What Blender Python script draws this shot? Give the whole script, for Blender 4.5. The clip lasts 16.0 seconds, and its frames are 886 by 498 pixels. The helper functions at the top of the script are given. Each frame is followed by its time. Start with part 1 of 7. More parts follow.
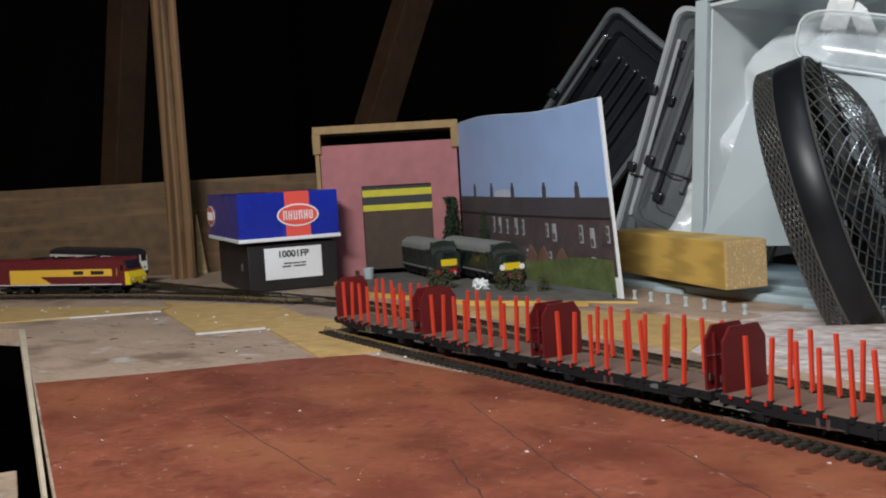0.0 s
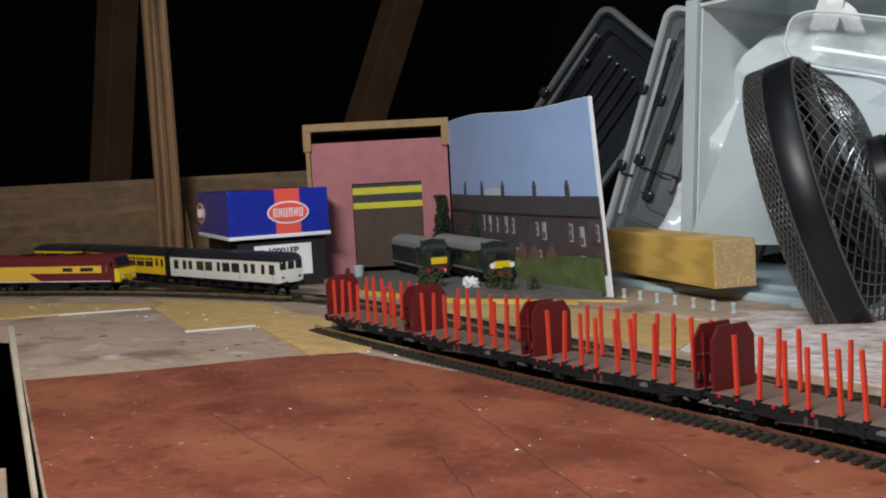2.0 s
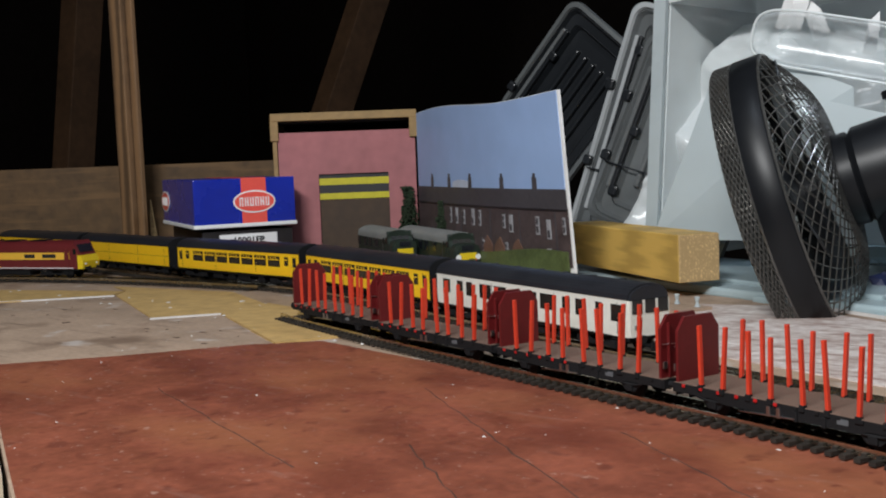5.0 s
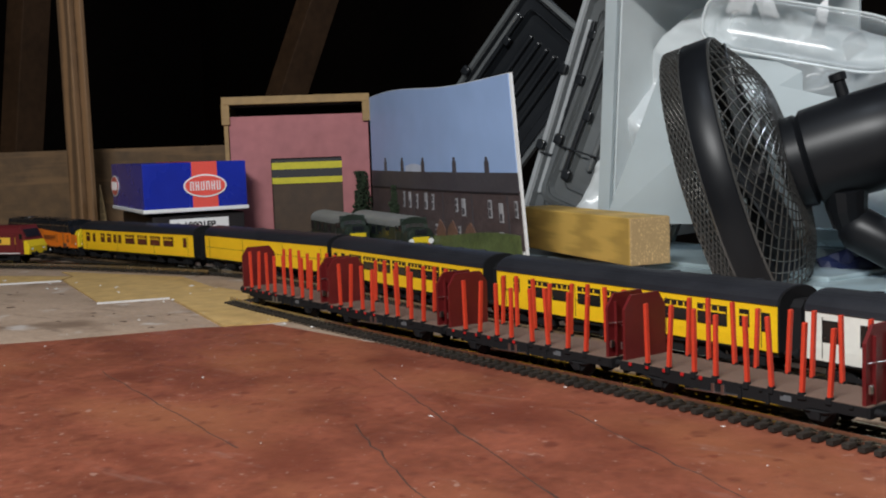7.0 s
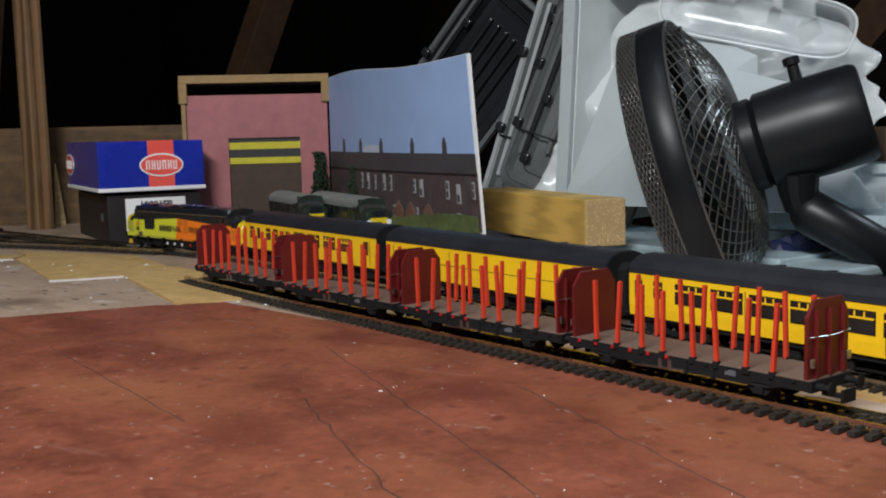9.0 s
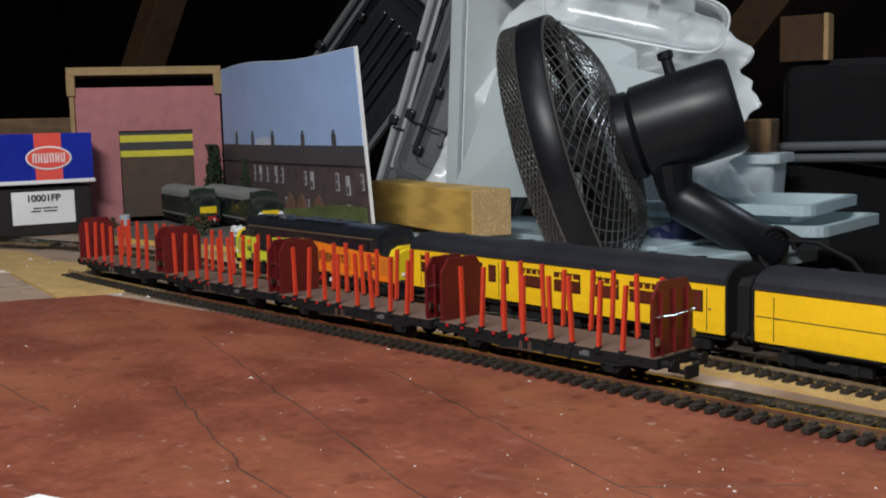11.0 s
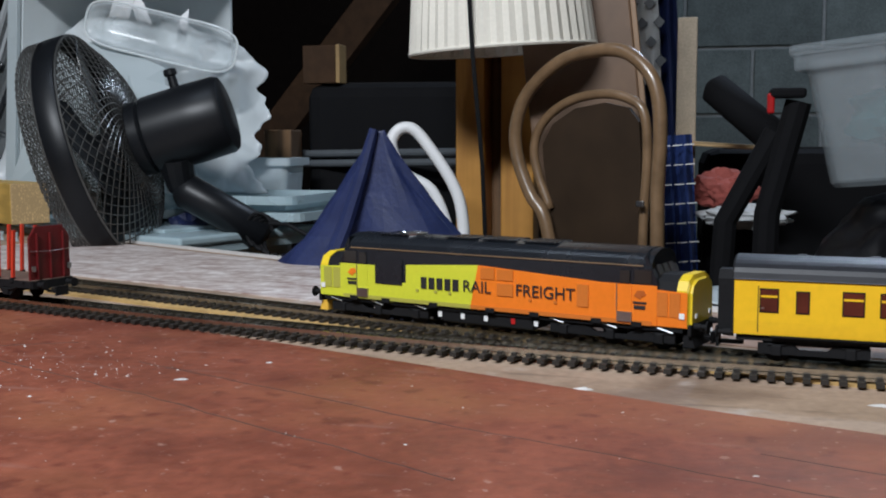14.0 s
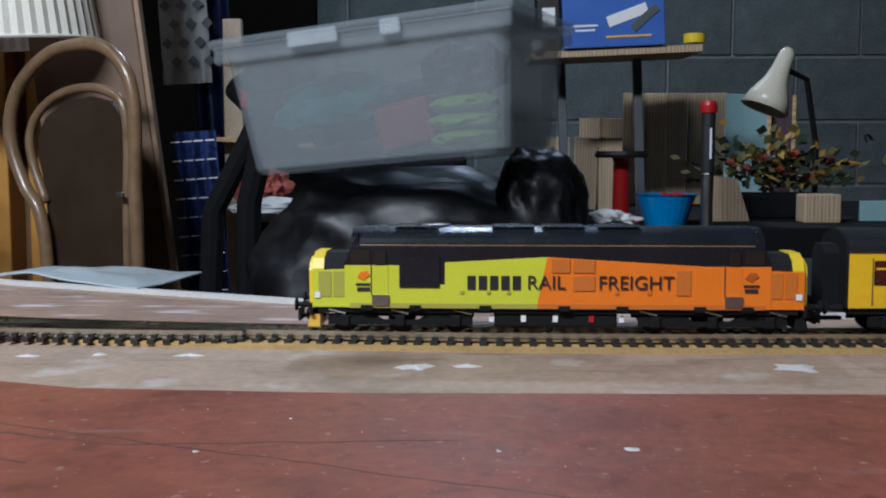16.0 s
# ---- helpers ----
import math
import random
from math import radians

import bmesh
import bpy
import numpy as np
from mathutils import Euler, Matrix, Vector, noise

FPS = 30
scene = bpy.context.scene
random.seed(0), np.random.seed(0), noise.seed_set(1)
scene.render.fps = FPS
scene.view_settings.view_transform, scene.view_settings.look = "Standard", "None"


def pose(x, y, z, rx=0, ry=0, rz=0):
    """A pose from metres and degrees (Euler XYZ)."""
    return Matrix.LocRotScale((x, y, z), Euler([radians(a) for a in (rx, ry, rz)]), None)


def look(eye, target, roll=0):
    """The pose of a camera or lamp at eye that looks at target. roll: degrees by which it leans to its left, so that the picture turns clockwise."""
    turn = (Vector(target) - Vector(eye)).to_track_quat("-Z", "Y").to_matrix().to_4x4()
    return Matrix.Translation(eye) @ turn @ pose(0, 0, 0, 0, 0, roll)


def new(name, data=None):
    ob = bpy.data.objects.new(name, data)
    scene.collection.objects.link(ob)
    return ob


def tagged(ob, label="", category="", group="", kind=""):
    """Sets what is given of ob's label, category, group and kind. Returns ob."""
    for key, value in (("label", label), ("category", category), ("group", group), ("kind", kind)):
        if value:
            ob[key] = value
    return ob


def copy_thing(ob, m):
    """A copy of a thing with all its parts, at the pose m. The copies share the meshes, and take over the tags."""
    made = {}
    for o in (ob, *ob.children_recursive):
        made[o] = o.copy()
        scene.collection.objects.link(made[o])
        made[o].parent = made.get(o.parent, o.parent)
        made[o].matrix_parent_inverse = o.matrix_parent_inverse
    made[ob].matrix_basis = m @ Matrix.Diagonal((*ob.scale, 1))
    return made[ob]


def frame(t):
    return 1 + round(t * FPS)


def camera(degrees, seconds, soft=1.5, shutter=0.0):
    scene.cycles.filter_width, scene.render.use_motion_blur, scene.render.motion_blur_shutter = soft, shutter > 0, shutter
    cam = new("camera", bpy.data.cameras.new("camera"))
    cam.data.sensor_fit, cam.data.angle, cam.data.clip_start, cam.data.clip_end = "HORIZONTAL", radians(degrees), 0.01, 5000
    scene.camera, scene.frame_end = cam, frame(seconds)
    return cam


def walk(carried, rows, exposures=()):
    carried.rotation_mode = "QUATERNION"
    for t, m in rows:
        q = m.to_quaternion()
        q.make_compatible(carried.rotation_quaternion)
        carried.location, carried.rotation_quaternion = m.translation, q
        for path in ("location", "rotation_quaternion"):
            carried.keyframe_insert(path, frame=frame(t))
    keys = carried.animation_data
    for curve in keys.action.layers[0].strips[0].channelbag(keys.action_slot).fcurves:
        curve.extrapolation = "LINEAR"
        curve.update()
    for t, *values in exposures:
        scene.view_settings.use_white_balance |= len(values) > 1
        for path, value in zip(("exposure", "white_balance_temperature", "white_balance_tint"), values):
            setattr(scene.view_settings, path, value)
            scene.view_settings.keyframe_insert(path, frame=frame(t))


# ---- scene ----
cam = camera(44.90, 16.0, soft=2.0)


def aim(eye, yaw, pitch, roll):
    y, p = radians(yaw), radians(pitch)
    ahead = Vector((-math.sin(y) * math.cos(p), math.cos(y) * math.cos(p), math.sin(p)))
    return look(eye, Vector(eye) + ahead, roll)


# seconds, eye, yaw to the left of +y, pitch, roll
PATH = [
    (0, (-0.6186, 0.0214, 0.1498), 41.86, -4.24, -3.32),
    (0.5, (-0.6180, 0.0211, 0.1495), 42.10, -4.21, -3.53),
    (1, (-0.6176, 0.0209, 0.1499), 42.14, -4.37, -3.47),
    (1.5, (-0.6178, 0.0207, 0.1500), 41.81, -4.35, -3.23),
    (2, (-0.6180, 0.0197, 0.1506), 41.31, -4.40, -3.09),
    (2.5, (-0.6183, 0.0183, 0.1505), 40.74, -4.59, -2.73),
    (3, (-0.6186, 0.0156, 0.1511), 40.26, -4.66, -2.55),
    (3.5, (-0.6189, 0.0150, 0.1505), 40.08, -4.62, -2.34),
    (6, (-0.6175, 0.0158, 0.1457), 38.43, -5.07, -2.10),
    (6.5, (-0.6167, 0.0172, 0.1444), 37.76, -5.25, -2.05),
    (7, (-0.6166, 0.0218, 0.1416), 37.15, -5.48, -2.00),
    (7.5, (-0.6166, 0.0227, 0.1403), 36.64, -5.69, -1.88),
    (8, (-0.6160, 0.0231, 0.1388), 36.33, -5.92, -1.62),
    (10.5, (-0.5933, 0.0263, 0.1342), 31.90, -6.70, -1.50),
    (11, (-0.5835, 0.0252, 0.1338), 30.45, -6.74, -1.41),
    (11.5, (-0.5628, 0.0220, 0.1274), 28.77, -6.64, -1.07),
    (12, (-0.5167, -0.0069, 0.1259), 26.85, -6.60, -0.69),
    (12.5, (-0.4654, -0.0405, 0.1225), 24.48, -6.40, -0.47),
    (13, (-0.4220, -0.0682, 0.1180), 20.33, -6.28, 0.06),
    (13.5, (-0.3802, -0.0928, 0.1154), 16.52, -6.06, 0.16),
    (14, (-0.3210, -0.1151, 0.1134), 13.82, -5.80, -0.17),
    (14.5, (-0.2511, -0.1215, 0.1062), 11.66, -5.19, -0.38),
    (15, (-0.1823, -0.1472, 0.1071), 8.87, -5.30, -0.40),
    (15.5, (-0.1094, -0.1476, 0.0997), 4.40, -5.35, 0.15),
    (16, (-0.0533, -0.1249, 0.0952), 0.26, -5.28, -0.05),
]
walk(cam, [(t, aim(e, a, b, c)) for t, e, a, b, c in PATH], [(0, -0.15, 5850, 10), (8, -0.26, 5900, 10), (11, -0.35, 5900, 10), (12.5, -0.37, 5800, 10), (14.5, -0.46, 5400, 10), (16, -0.36, 5200, 10)])

# ---------------------------------------------------------------- light
world = bpy.data.worlds.new("loft_air")
scene.world = world
world.use_nodes = True
world.node_tree.nodes["Background"].inputs[0].default_value = (0.9, 0.85, 0.8, 1)
world.node_tree.nodes["Background"].inputs[1].default_value = 0.002


def lamp(name, kind, energy, m, colour, size=0.1, size_y=0.0):
    data = bpy.data.lights.new(name, kind)
    data.energy, data.color = energy, colour
    if kind == "AREA":
        data.size = size
        if size_y:
            data.shape, data.size_y = "RECTANGLE", size_y
    else:
        data.shadow_soft_size = size
    ob = new(name, data)
    ob.matrix_world = m
    return ob


# Main light, unseen, placed above and behind the camera to reach upright faces.
lamp("key_light", "AREA", 42.0, look((-0.70, -0.55, 1.10), (-0.83, 0.77, 0.05)), (1.0, 0.95, 0.86), 0.7, 0.10)
lamp("roof_bulb", "POINT", 6.0, pose(-0.95, 0.55, 1.20), (0.90, 0.95, 1.0), 0.04)
# Unseen fill light, added to brighten the gable wall and back-light the plastics.
lamp("gable_fill", "POINT", 36.0, pose(0.02, 1.95, 1.27), (0.86, 0.93, 1.0), 0.05)
scene.view_settings.exposure = 0.0

# ---------------------------------------------------------------- materials


def mat(name, colour, rough=0.6, metal=0.0, vary=0.25, grain=400.0, stain=25.0, bump=0.15, coat=0.0, dark=None, wave=None, clear=0.0, by_piece=0.0):
    """A procedural surface: two scales of noise mix the colour with a darker one, drive the gloss and a fine relief."""
    m = bpy.data.materials.new(name)
    m.use_nodes = True
    n, l = m.node_tree.nodes, m.node_tree.links
    b = n["Principled BSDF"]
    co = n.new("ShaderNodeTexCoord")
    a1, a2 = n.new("ShaderNodeTexNoise"), n.new("ShaderNodeTexNoise")
    a1.inputs["Scale"].default_value, a1.inputs["Detail"].default_value = grain, 4
    a2.inputs["Scale"].default_value, a2.inputs["Detail"].default_value = stain, 6
    l.new(co.outputs["Object"], a1.inputs["Vector"])
    l.new(co.outputs["Object"], a2.inputs["Vector"])
    add = n.new("ShaderNodeMath")
    add.operation = "MULTIPLY_ADD"
    add.inputs[1].default_value = 0.45
    l.new(a1.outputs["Fac"], add.inputs[0])
    half = n.new("ShaderNodeMath")
    half.operation = "MULTIPLY"
    half.inputs[1].default_value = 0.55
    l.new(a2.outputs["Fac"], half.inputs[0])
    l.new(half.outputs[0], add.inputs[2])
    last = add.outputs[0]
    if wave:
        w = n.new("ShaderNodeTexWave")
        mp = n.new("ShaderNodeMapping")
        mp.inputs["Scale"].default_value = wave
        l.new(co.outputs["Object"], mp.inputs["Vector"])
        l.new(mp.outputs[0], w.inputs["Vector"])
        w.inputs["Scale"].default_value, w.inputs["Distortion"].default_value, w.inputs["Detail"].default_value = 1.0, 6.0, 3
        w.inputs["Detail Scale"].default_value = 1.5
        mx = n.new("ShaderNodeMix")
        mx.inputs[0].default_value = 0.5
        l.new(last, mx.inputs[2])
        l.new(w.outputs["Fac"], mx.inputs[3])
        last = mx.outputs[0]
    ramp = n.new("ShaderNodeValToRGB")
    lo = dark or [c * (1 - vary) for c in colour]
    hi = [min(1.0, c * (1 + vary * 0.5)) for c in colour]
    ramp.color_ramp.elements[0].position, ramp.color_ramp.elements[1].position = 0.3, 0.7
    ramp.color_ramp.elements[0].color, ramp.color_ramp.elements[1].color = (*lo, 1), (*hi, 1)
    l.new(last, ramp.inputs[0])
    col = ramp.outputs[0]
    if by_piece:
        oi, mul, hsv = n.new("ShaderNodeObjectInfo"), n.new("ShaderNodeMapRange"), n.new("ShaderNodeHueSaturation")
        mul.inputs["To Min"].default_value, mul.inputs["To Max"].default_value = 1 - by_piece, 1 + by_piece
        l.new(oi.outputs["Random"], mul.inputs["Value"])
        l.new(mul.outputs[0], hsv.inputs["Value"])
        l.new(col, hsv.inputs["Color"])
        col = hsv.outputs[0]
    l.new(col, b.inputs["Base Color"])
    b.inputs["Metallic"].default_value = metal
    rr = n.new("ShaderNodeMapRange")
    rr.inputs["To Min"].default_value, rr.inputs["To Max"].default_value = max(0.04, rough - 0.12), min(1, rough + 0.12)
    l.new(a2.outputs["Fac"], rr.inputs["Value"])
    l.new(rr.outputs[0], b.inputs["Roughness"])
    if coat:
        b.inputs["Coat Weight"].default_value = coat
        b.inputs["Coat Roughness"].default_value = 0.15
    if clear:
        b.inputs["Transmission Weight"].default_value = clear
        b.inputs["IOR"].default_value = 1.25
    if bump:
        bp = n.new("ShaderNodeBump")
        bp.inputs["Strength"].default_value, bp.inputs["Distance"].default_value = bump, 0.002
        l.new(last, bp.inputs["Height"])
        l.new(bp.outputs[0], b.inputs["Normal"])
    return m


def glow(name, colour, strength):
    m = bpy.data.materials.new(name)
    m.use_nodes = True
    b = m.node_tree.nodes["Principled BSDF"]
    b.inputs["Base Color"].default_value = (*colour, 1)
    b.inputs["Emission Color"].default_value = (*colour, 1)
    b.inputs["Emission Strength"].default_value = strength
    return m


def weathered(m, layers, turn):
    """Lays stains, streaks and specks of other colours over a surface, each by its own noise."""
    n, l = m.node_tree.nodes, m.node_tree.links
    b = n["Principled BSDF"]
    old = b.inputs["Base Color"].links[0].from_socket
    co = n.new("ShaderNodeTexCoord")
    for scale, size, lo, hi, colour, most in layers:
        mp, nz, rp, mx = n.new("ShaderNodeMapping"), n.new("ShaderNodeTexNoise"), n.new("ShaderNodeMapRange"), n.new("ShaderNodeMix")
        mp.inputs["Scale"].default_value = scale
        mp.inputs["Rotation"].default_value = (0, 0, radians(turn))
        nz.inputs["Scale"].default_value, nz.inputs["Detail"].default_value = size, 5
        rp.inputs["From Min"].default_value, rp.inputs["From Max"].default_value, rp.inputs["To Max"].default_value = lo, hi, most
        mx.data_type = "RGBA"
        mx.inputs[7].default_value = (*colour, 1)
        l.new(co.outputs["Object"], mp.inputs["Vector"])
        l.new(mp.outputs[0], nz.inputs["Vector"])
        l.new(nz.outputs["Fac"], rp.inputs["Value"])
        l.new(rp.outputs[0], mx.inputs[0])
        l.new(old, mx.inputs[6])
        old = mx.outputs[2]
    l.new(old, b.inputs["Base Color"])
    return m


def backlit(m, share):
    """Lets part of the light that falls on the far side of thin plastic glow through."""
    n, l = m.node_tree.nodes, m.node_tree.links
    t, mx = n.new("ShaderNodeBsdfTranslucent"), n.new("ShaderNodeMixShader")
    t.inputs["Color"].default_value = (0.80, 0.86, 0.88, 1)
    mx.inputs[0].default_value = share
    l.new(n["Principled BSDF"].outputs[0], mx.inputs[1])
    l.new(t.outputs[0], mx.inputs[2])
    l.new(mx.outputs[0], n["Material Output"].inputs[0])
    return m


def see_through(name, colour, show, rough):
    """Thin clear plastic: part passes straight through, the rest is a glossy milky skin."""
    m = mat(name, colour, rough, vary=0.12, grain=12, stain=5, bump=0.04)
    n, l = m.node_tree.nodes, m.node_tree.links
    t, mx = n.new("ShaderNodeBsdfTransparent"), n.new("ShaderNodeMixShader")
    mx.inputs[0].default_value = 1 - show
    l.new(t.outputs[0], mx.inputs[1])
    l.new(n["Principled BSDF"].outputs[0], mx.inputs[2])
    l.new(mx.outputs[0], n["Material Output"].inputs[0])
    return m


RED_BOARD = weathered(mat("worn_red_paint", (0.232, 0.071, 0.040), 0.55, vary=0.42, grain=170, stain=22, bump=0.45, coat=0.03), (((1, 1, 1), 17.0, 0.53, 0.70, (0.095, 0.026, 0.016), 0.55), ((1, 1.6, 1), 5.0, 0.50, 0.64, (0.30, 0.112, 0.052), 0.6), ((1, 1.8, 1), 9.0, 0.54, 0.68, (0.13, 0.034, 0.020), 0.6), ((6, 34, 1), 3.0, 0.62, 0.78, (0.30, 0.19, 0.16), 0.4), ((1, 1, 1), 55.0, 0.60, 0.70, (0.10, 0.028, 0.018), 0.6), ((1, 1, 1), 110.0, 0.62, 0.70, (0.15, 0.036, 0.022), 0.6), ((1, 1, 1), 150.0, 0.66, 0.72, (0.44, 0.28, 0.22), 0.5), ((1, 1, 1), 330.0, 0.69, 0.73, (0.55, 0.40, 0.34), 0.4)), 25)
GREY_BOARD = weathered(mat("bare_hardboard", (0.40, 0.295, 0.215), 0.65, vary=0.30, grain=220, stain=16, bump=0.3), (((1, 1, 1), 11.0, 0.54, 0.68, (0.12, 0.075, 0.05), 0.7), ((4, 26, 1), 4.0, 0.58, 0.72, (0.10, 0.065, 0.05), 0.6), ((1, 1, 1), 24.0, 0.60, 0.70, (0.55, 0.51, 0.48), 0.6)), 10)
WHITE_BOARD = weathered(mat("smeared_white_paint", (0.66, 0.63, 0.61), 0.6, vary=0.5, grain=120, stain=45, bump=0.5, dark=(0.30, 0.20, 0.17)), (((5, 26, 1), 5.0, 0.53, 0.66, (0.24, 0.14, 0.11), 0.75),), 27)
BARE_STRIP = weathered(mat("scuffed_bare_board", (0.33, 0.215, 0.155), 0.6, vary=0.35, grain=160, stain=20, bump=0.4), (((5, 22, 1), 4.0, 0.56, 0.68, (0.66, 0.62, 0.60), 0.75), ((4, 16, 1), 7.0, 0.57, 0.70, (0.17, 0.095, 0.07), 0.7)), 15)
CORK = mat("cork_sheet", (0.50, 0.33, 0.12), 0.85, vary=0.35, grain=900, stain=60, bump=0.6)
PLASTER = mat("white_paint_flake", (0.62, 0.60, 0.58), 0.6, vary=0.15, bump=0.3)
PLY_EDGE = mat("pale_ply_edge", (0.55, 0.46, 0.34), 0.7, vary=0.3)
PINE = mat("pine_timber", (0.56, 0.36, 0.085), 0.5, vary=0.22, grain=90, stain=14, wave=(3, 26, 40), bump=0.1)
PINE_END = mat("pine_end_grain", (0.60, 0.42, 0.20), 0.65, vary=0.3, grain=300, stain=40, wave=(3, 230, 160), bump=0.2)
PINE_ORANGE = weathered(mat("varnished_pine", (0.50, 0.245, 0.045), 0.4, vary=0.18, grain=60, stain=12, bump=0.08), (((22, 22, 1), 3.0, 0.50, 0.64, (0.34, 0.15, 0.025), 0.6),), 0)
OLD_WOOD = mat("old_brown_timber", (0.17, 0.095, 0.042), 0.7, vary=0.5, grain=80, stain=10, wave=(16, 16, 1.2), bump=0.3)
SHED_WOOD = mat("dull_model_timber", (0.30, 0.19, 0.07), 0.6, vary=0.3, grain=120, stain=30, bump=0.1)
GLUE = mat("dried_glue", (0.11, 0.065, 0.045), 0.6, vary=0.4, grain=300, stain=60)
PHOTO_PALE = mat("printed_pale_frame", (0.34, 0.34, 0.36), 0.5, vary=0.4, grain=300, stain=90, bump=0.02)
# Rafter wood made darker than it is: loft shade painted into its colour.
SHADE_WOOD = mat("shade_darkened_timber", (0.050, 0.026, 0.012), 0.75, vary=0.5, grain=60, stain=6, bump=0.3)
PLANK = weathered(mat("dark_plank", (0.115, 0.064, 0.024), 0.7, vary=0.6, grain=60, stain=7, bump=0.3), (((1.2, 1, 16), 5.0, 0.52, 0.66, (0.19, 0.105, 0.04), 0.6), ((1, 1, 1), 14.0, 0.62, 0.72, (0.035, 0.018, 0.008), 0.8)), 0)
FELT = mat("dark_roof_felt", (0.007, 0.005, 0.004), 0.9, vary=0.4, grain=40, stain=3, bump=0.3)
BLOCK = mat("grey_breeze_block", (0.17, 0.195, 0.185), 0.9, vary=0.4, grain=160, stain=14, bump=0.8, by_piece=0.18)
MORTAR = mat("grey_mortar", (0.32, 0.33, 0.32), 0.9, vary=0.3, grain=200, stain=20, bump=0.5)
SLEEPER = mat("dark_brown_sleeper", (0.022, 0.017, 0.013), 0.7, vary=0.35, grain=700, stain=80, by_piece=0.2)
RAIL = mat("dull_nickel_rail", (0.64, 0.60, 0.49), 0.24, metal=1.0, vary=0.4, grain=300, stain=40, bump=0.05)
LOCO_BLACK = mat("satin_black_paint", (0.012, 0.014, 0.018), 0.26, vary=0.25, grain=500, stain=40, bump=0.03)
CHASSIS = mat("matt_black_plastic", (0.009, 0.009, 0.010), 0.72, vary=0.3, grain=600, stain=60, bump=0.1)
LIME = mat("lime_yellow_paint", (0.62, 0.64, 0.030), 0.38, vary=0.08, grain=400, stain=50, bump=0.02)
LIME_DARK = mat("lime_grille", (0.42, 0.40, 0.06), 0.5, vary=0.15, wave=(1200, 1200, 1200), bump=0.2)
ORANGE = mat("orange_paint", (0.82, 0.20, 0.008), 0.38, vary=0.08, grain=400, stain=50, bump=0.02)
DEEP_ORANGE = mat("deep_orange_print", (0.42, 0.10, 0.012), 0.45, vary=0.1, bump=0.02)
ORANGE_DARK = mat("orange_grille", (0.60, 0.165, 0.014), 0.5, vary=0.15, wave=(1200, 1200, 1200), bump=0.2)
LEMON = mat("lemon_stripe_paint", (0.56, 0.50, 0.015), 0.55, vary=0.2, grain=300, stain=60, bump=0.05)
WARN = mat("warning_yellow_paint", (0.76, 0.56, 0.012), 0.38, vary=0.1, grain=400, stain=50, bump=0.02)
COACH_YELLOW = mat("coach_yellow_paint", (0.86, 0.52, 0.006), 0.36, vary=0.1, grain=300, stain=30, bump=0.02)
COACH_WHITE = mat("coach_white_paint", (0.72, 0.70, 0.64), 0.4, vary=0.1, grain=300, stain=30, bump=0.02)
ROOF_BLACK = mat("dark_grey_roof", (0.018, 0.019, 0.024), 0.45, vary=0.3, grain=400, stain=30, bump=0.08)
PANE = mat("dark_window_glass", (0.020, 0.018, 0.016), 0.12, vary=0.3, grain=50, stain=20, bump=0.0)
RED_PANE = mat("dark_red_interior_glass", (0.10, 0.022, 0.012), 0.15, vary=0.4, grain=80, stain=40, bump=0.0)
STAKE = mat("orange_red_plastic", (0.56, 0.045, 0.018), 0.42, vary=0.18, grain=300, stain=50, bump=0.03)
BULKHEAD = mat("dark_red_plastic", (0.11, 0.009, 0.010), 0.4, vary=0.2, grain=300, stain=50, bump=0.04)
DECK = mat("brown_plank_deck", (0.15, 0.095, 0.07), 0.75, vary=0.3, grain=400, stain=70, wave=(700, 20, 20), bump=0.3)
MAROON = mat("maroon_paint", (0.13, 0.018, 0.020), 0.4, vary=0.12, bump=0.02)
GOLD = mat("gold_paint", (0.78, 0.47, 0.05), 0.4, vary=0.12, bump=0.02)
GREEN = mat("dark_green_paint", (0.018, 0.028, 0.020), 0.42, vary=0.25, bump=0.03)
GREY_ROOF = mat("weathered_grey_roof", (0.22, 0.23, 0.22), 0.6, vary=0.25, grain=300, stain=60, bump=0.1)
WHITE = mat("white_print", (0.80, 0.80, 0.80), 0.5, vary=0.06, bump=0.0)
INK = mat("black_print", (0.02, 0.02, 0.022), 0.5, vary=0.1, bump=0.0)
BLUE_CARD = mat("glossy_blue_card", (0.012, 0.026, 0.34), 0.28, vary=0.12, grain=60, stain=15, bump=0.02, coat=0.3)
RED_CARD = mat("coral_red_card", (0.78, 0.10, 0.075), 0.3, vary=0.08, bump=0.02, coat=0.3)
BLACK_CARD = mat("black_card", (0.016, 0.013, 0.014), 0.5, vary=0.3, grain=60, stain=20, bump=0.05)
PINK = mat("faded_pink_card", (0.38, 0.145, 0.150), 0.75, vary=0.25, grain=60, stain=12, bump=0.1)
PHOTO_SKY = mat("printed_pale_sky", (0.30, 0.42, 0.68), 0.5, vary=0.10, grain=30, stain=8, bump=0.05)
PHOTO_BRICK = mat("printed_dark_terrace", (0.075, 0.055, 0.055), 0.5, vary=0.5, grain=300, stain=60, bump=0.02)
PHOTO_ROOF = mat("printed_slate_roof", (0.060, 0.055, 0.062), 0.5, vary=0.3, grain=200, stain=40, bump=0.02)
PHOTO_GRASS = mat("printed_grass_bank", (0.10, 0.13, 0.045), 0.5, vary=0.5, grain=250, stain=60, bump=0.02)
PHOTO_ROAD = mat("printed_grey_road", (0.14, 0.14, 0.14), 0.5, vary=0.3, bump=0.02)
PHOTO_BROWN = mat("printed_brown_brick", (0.16, 0.085, 0.06), 0.5, vary=0.4, grain=300, stain=60, bump=0.02)
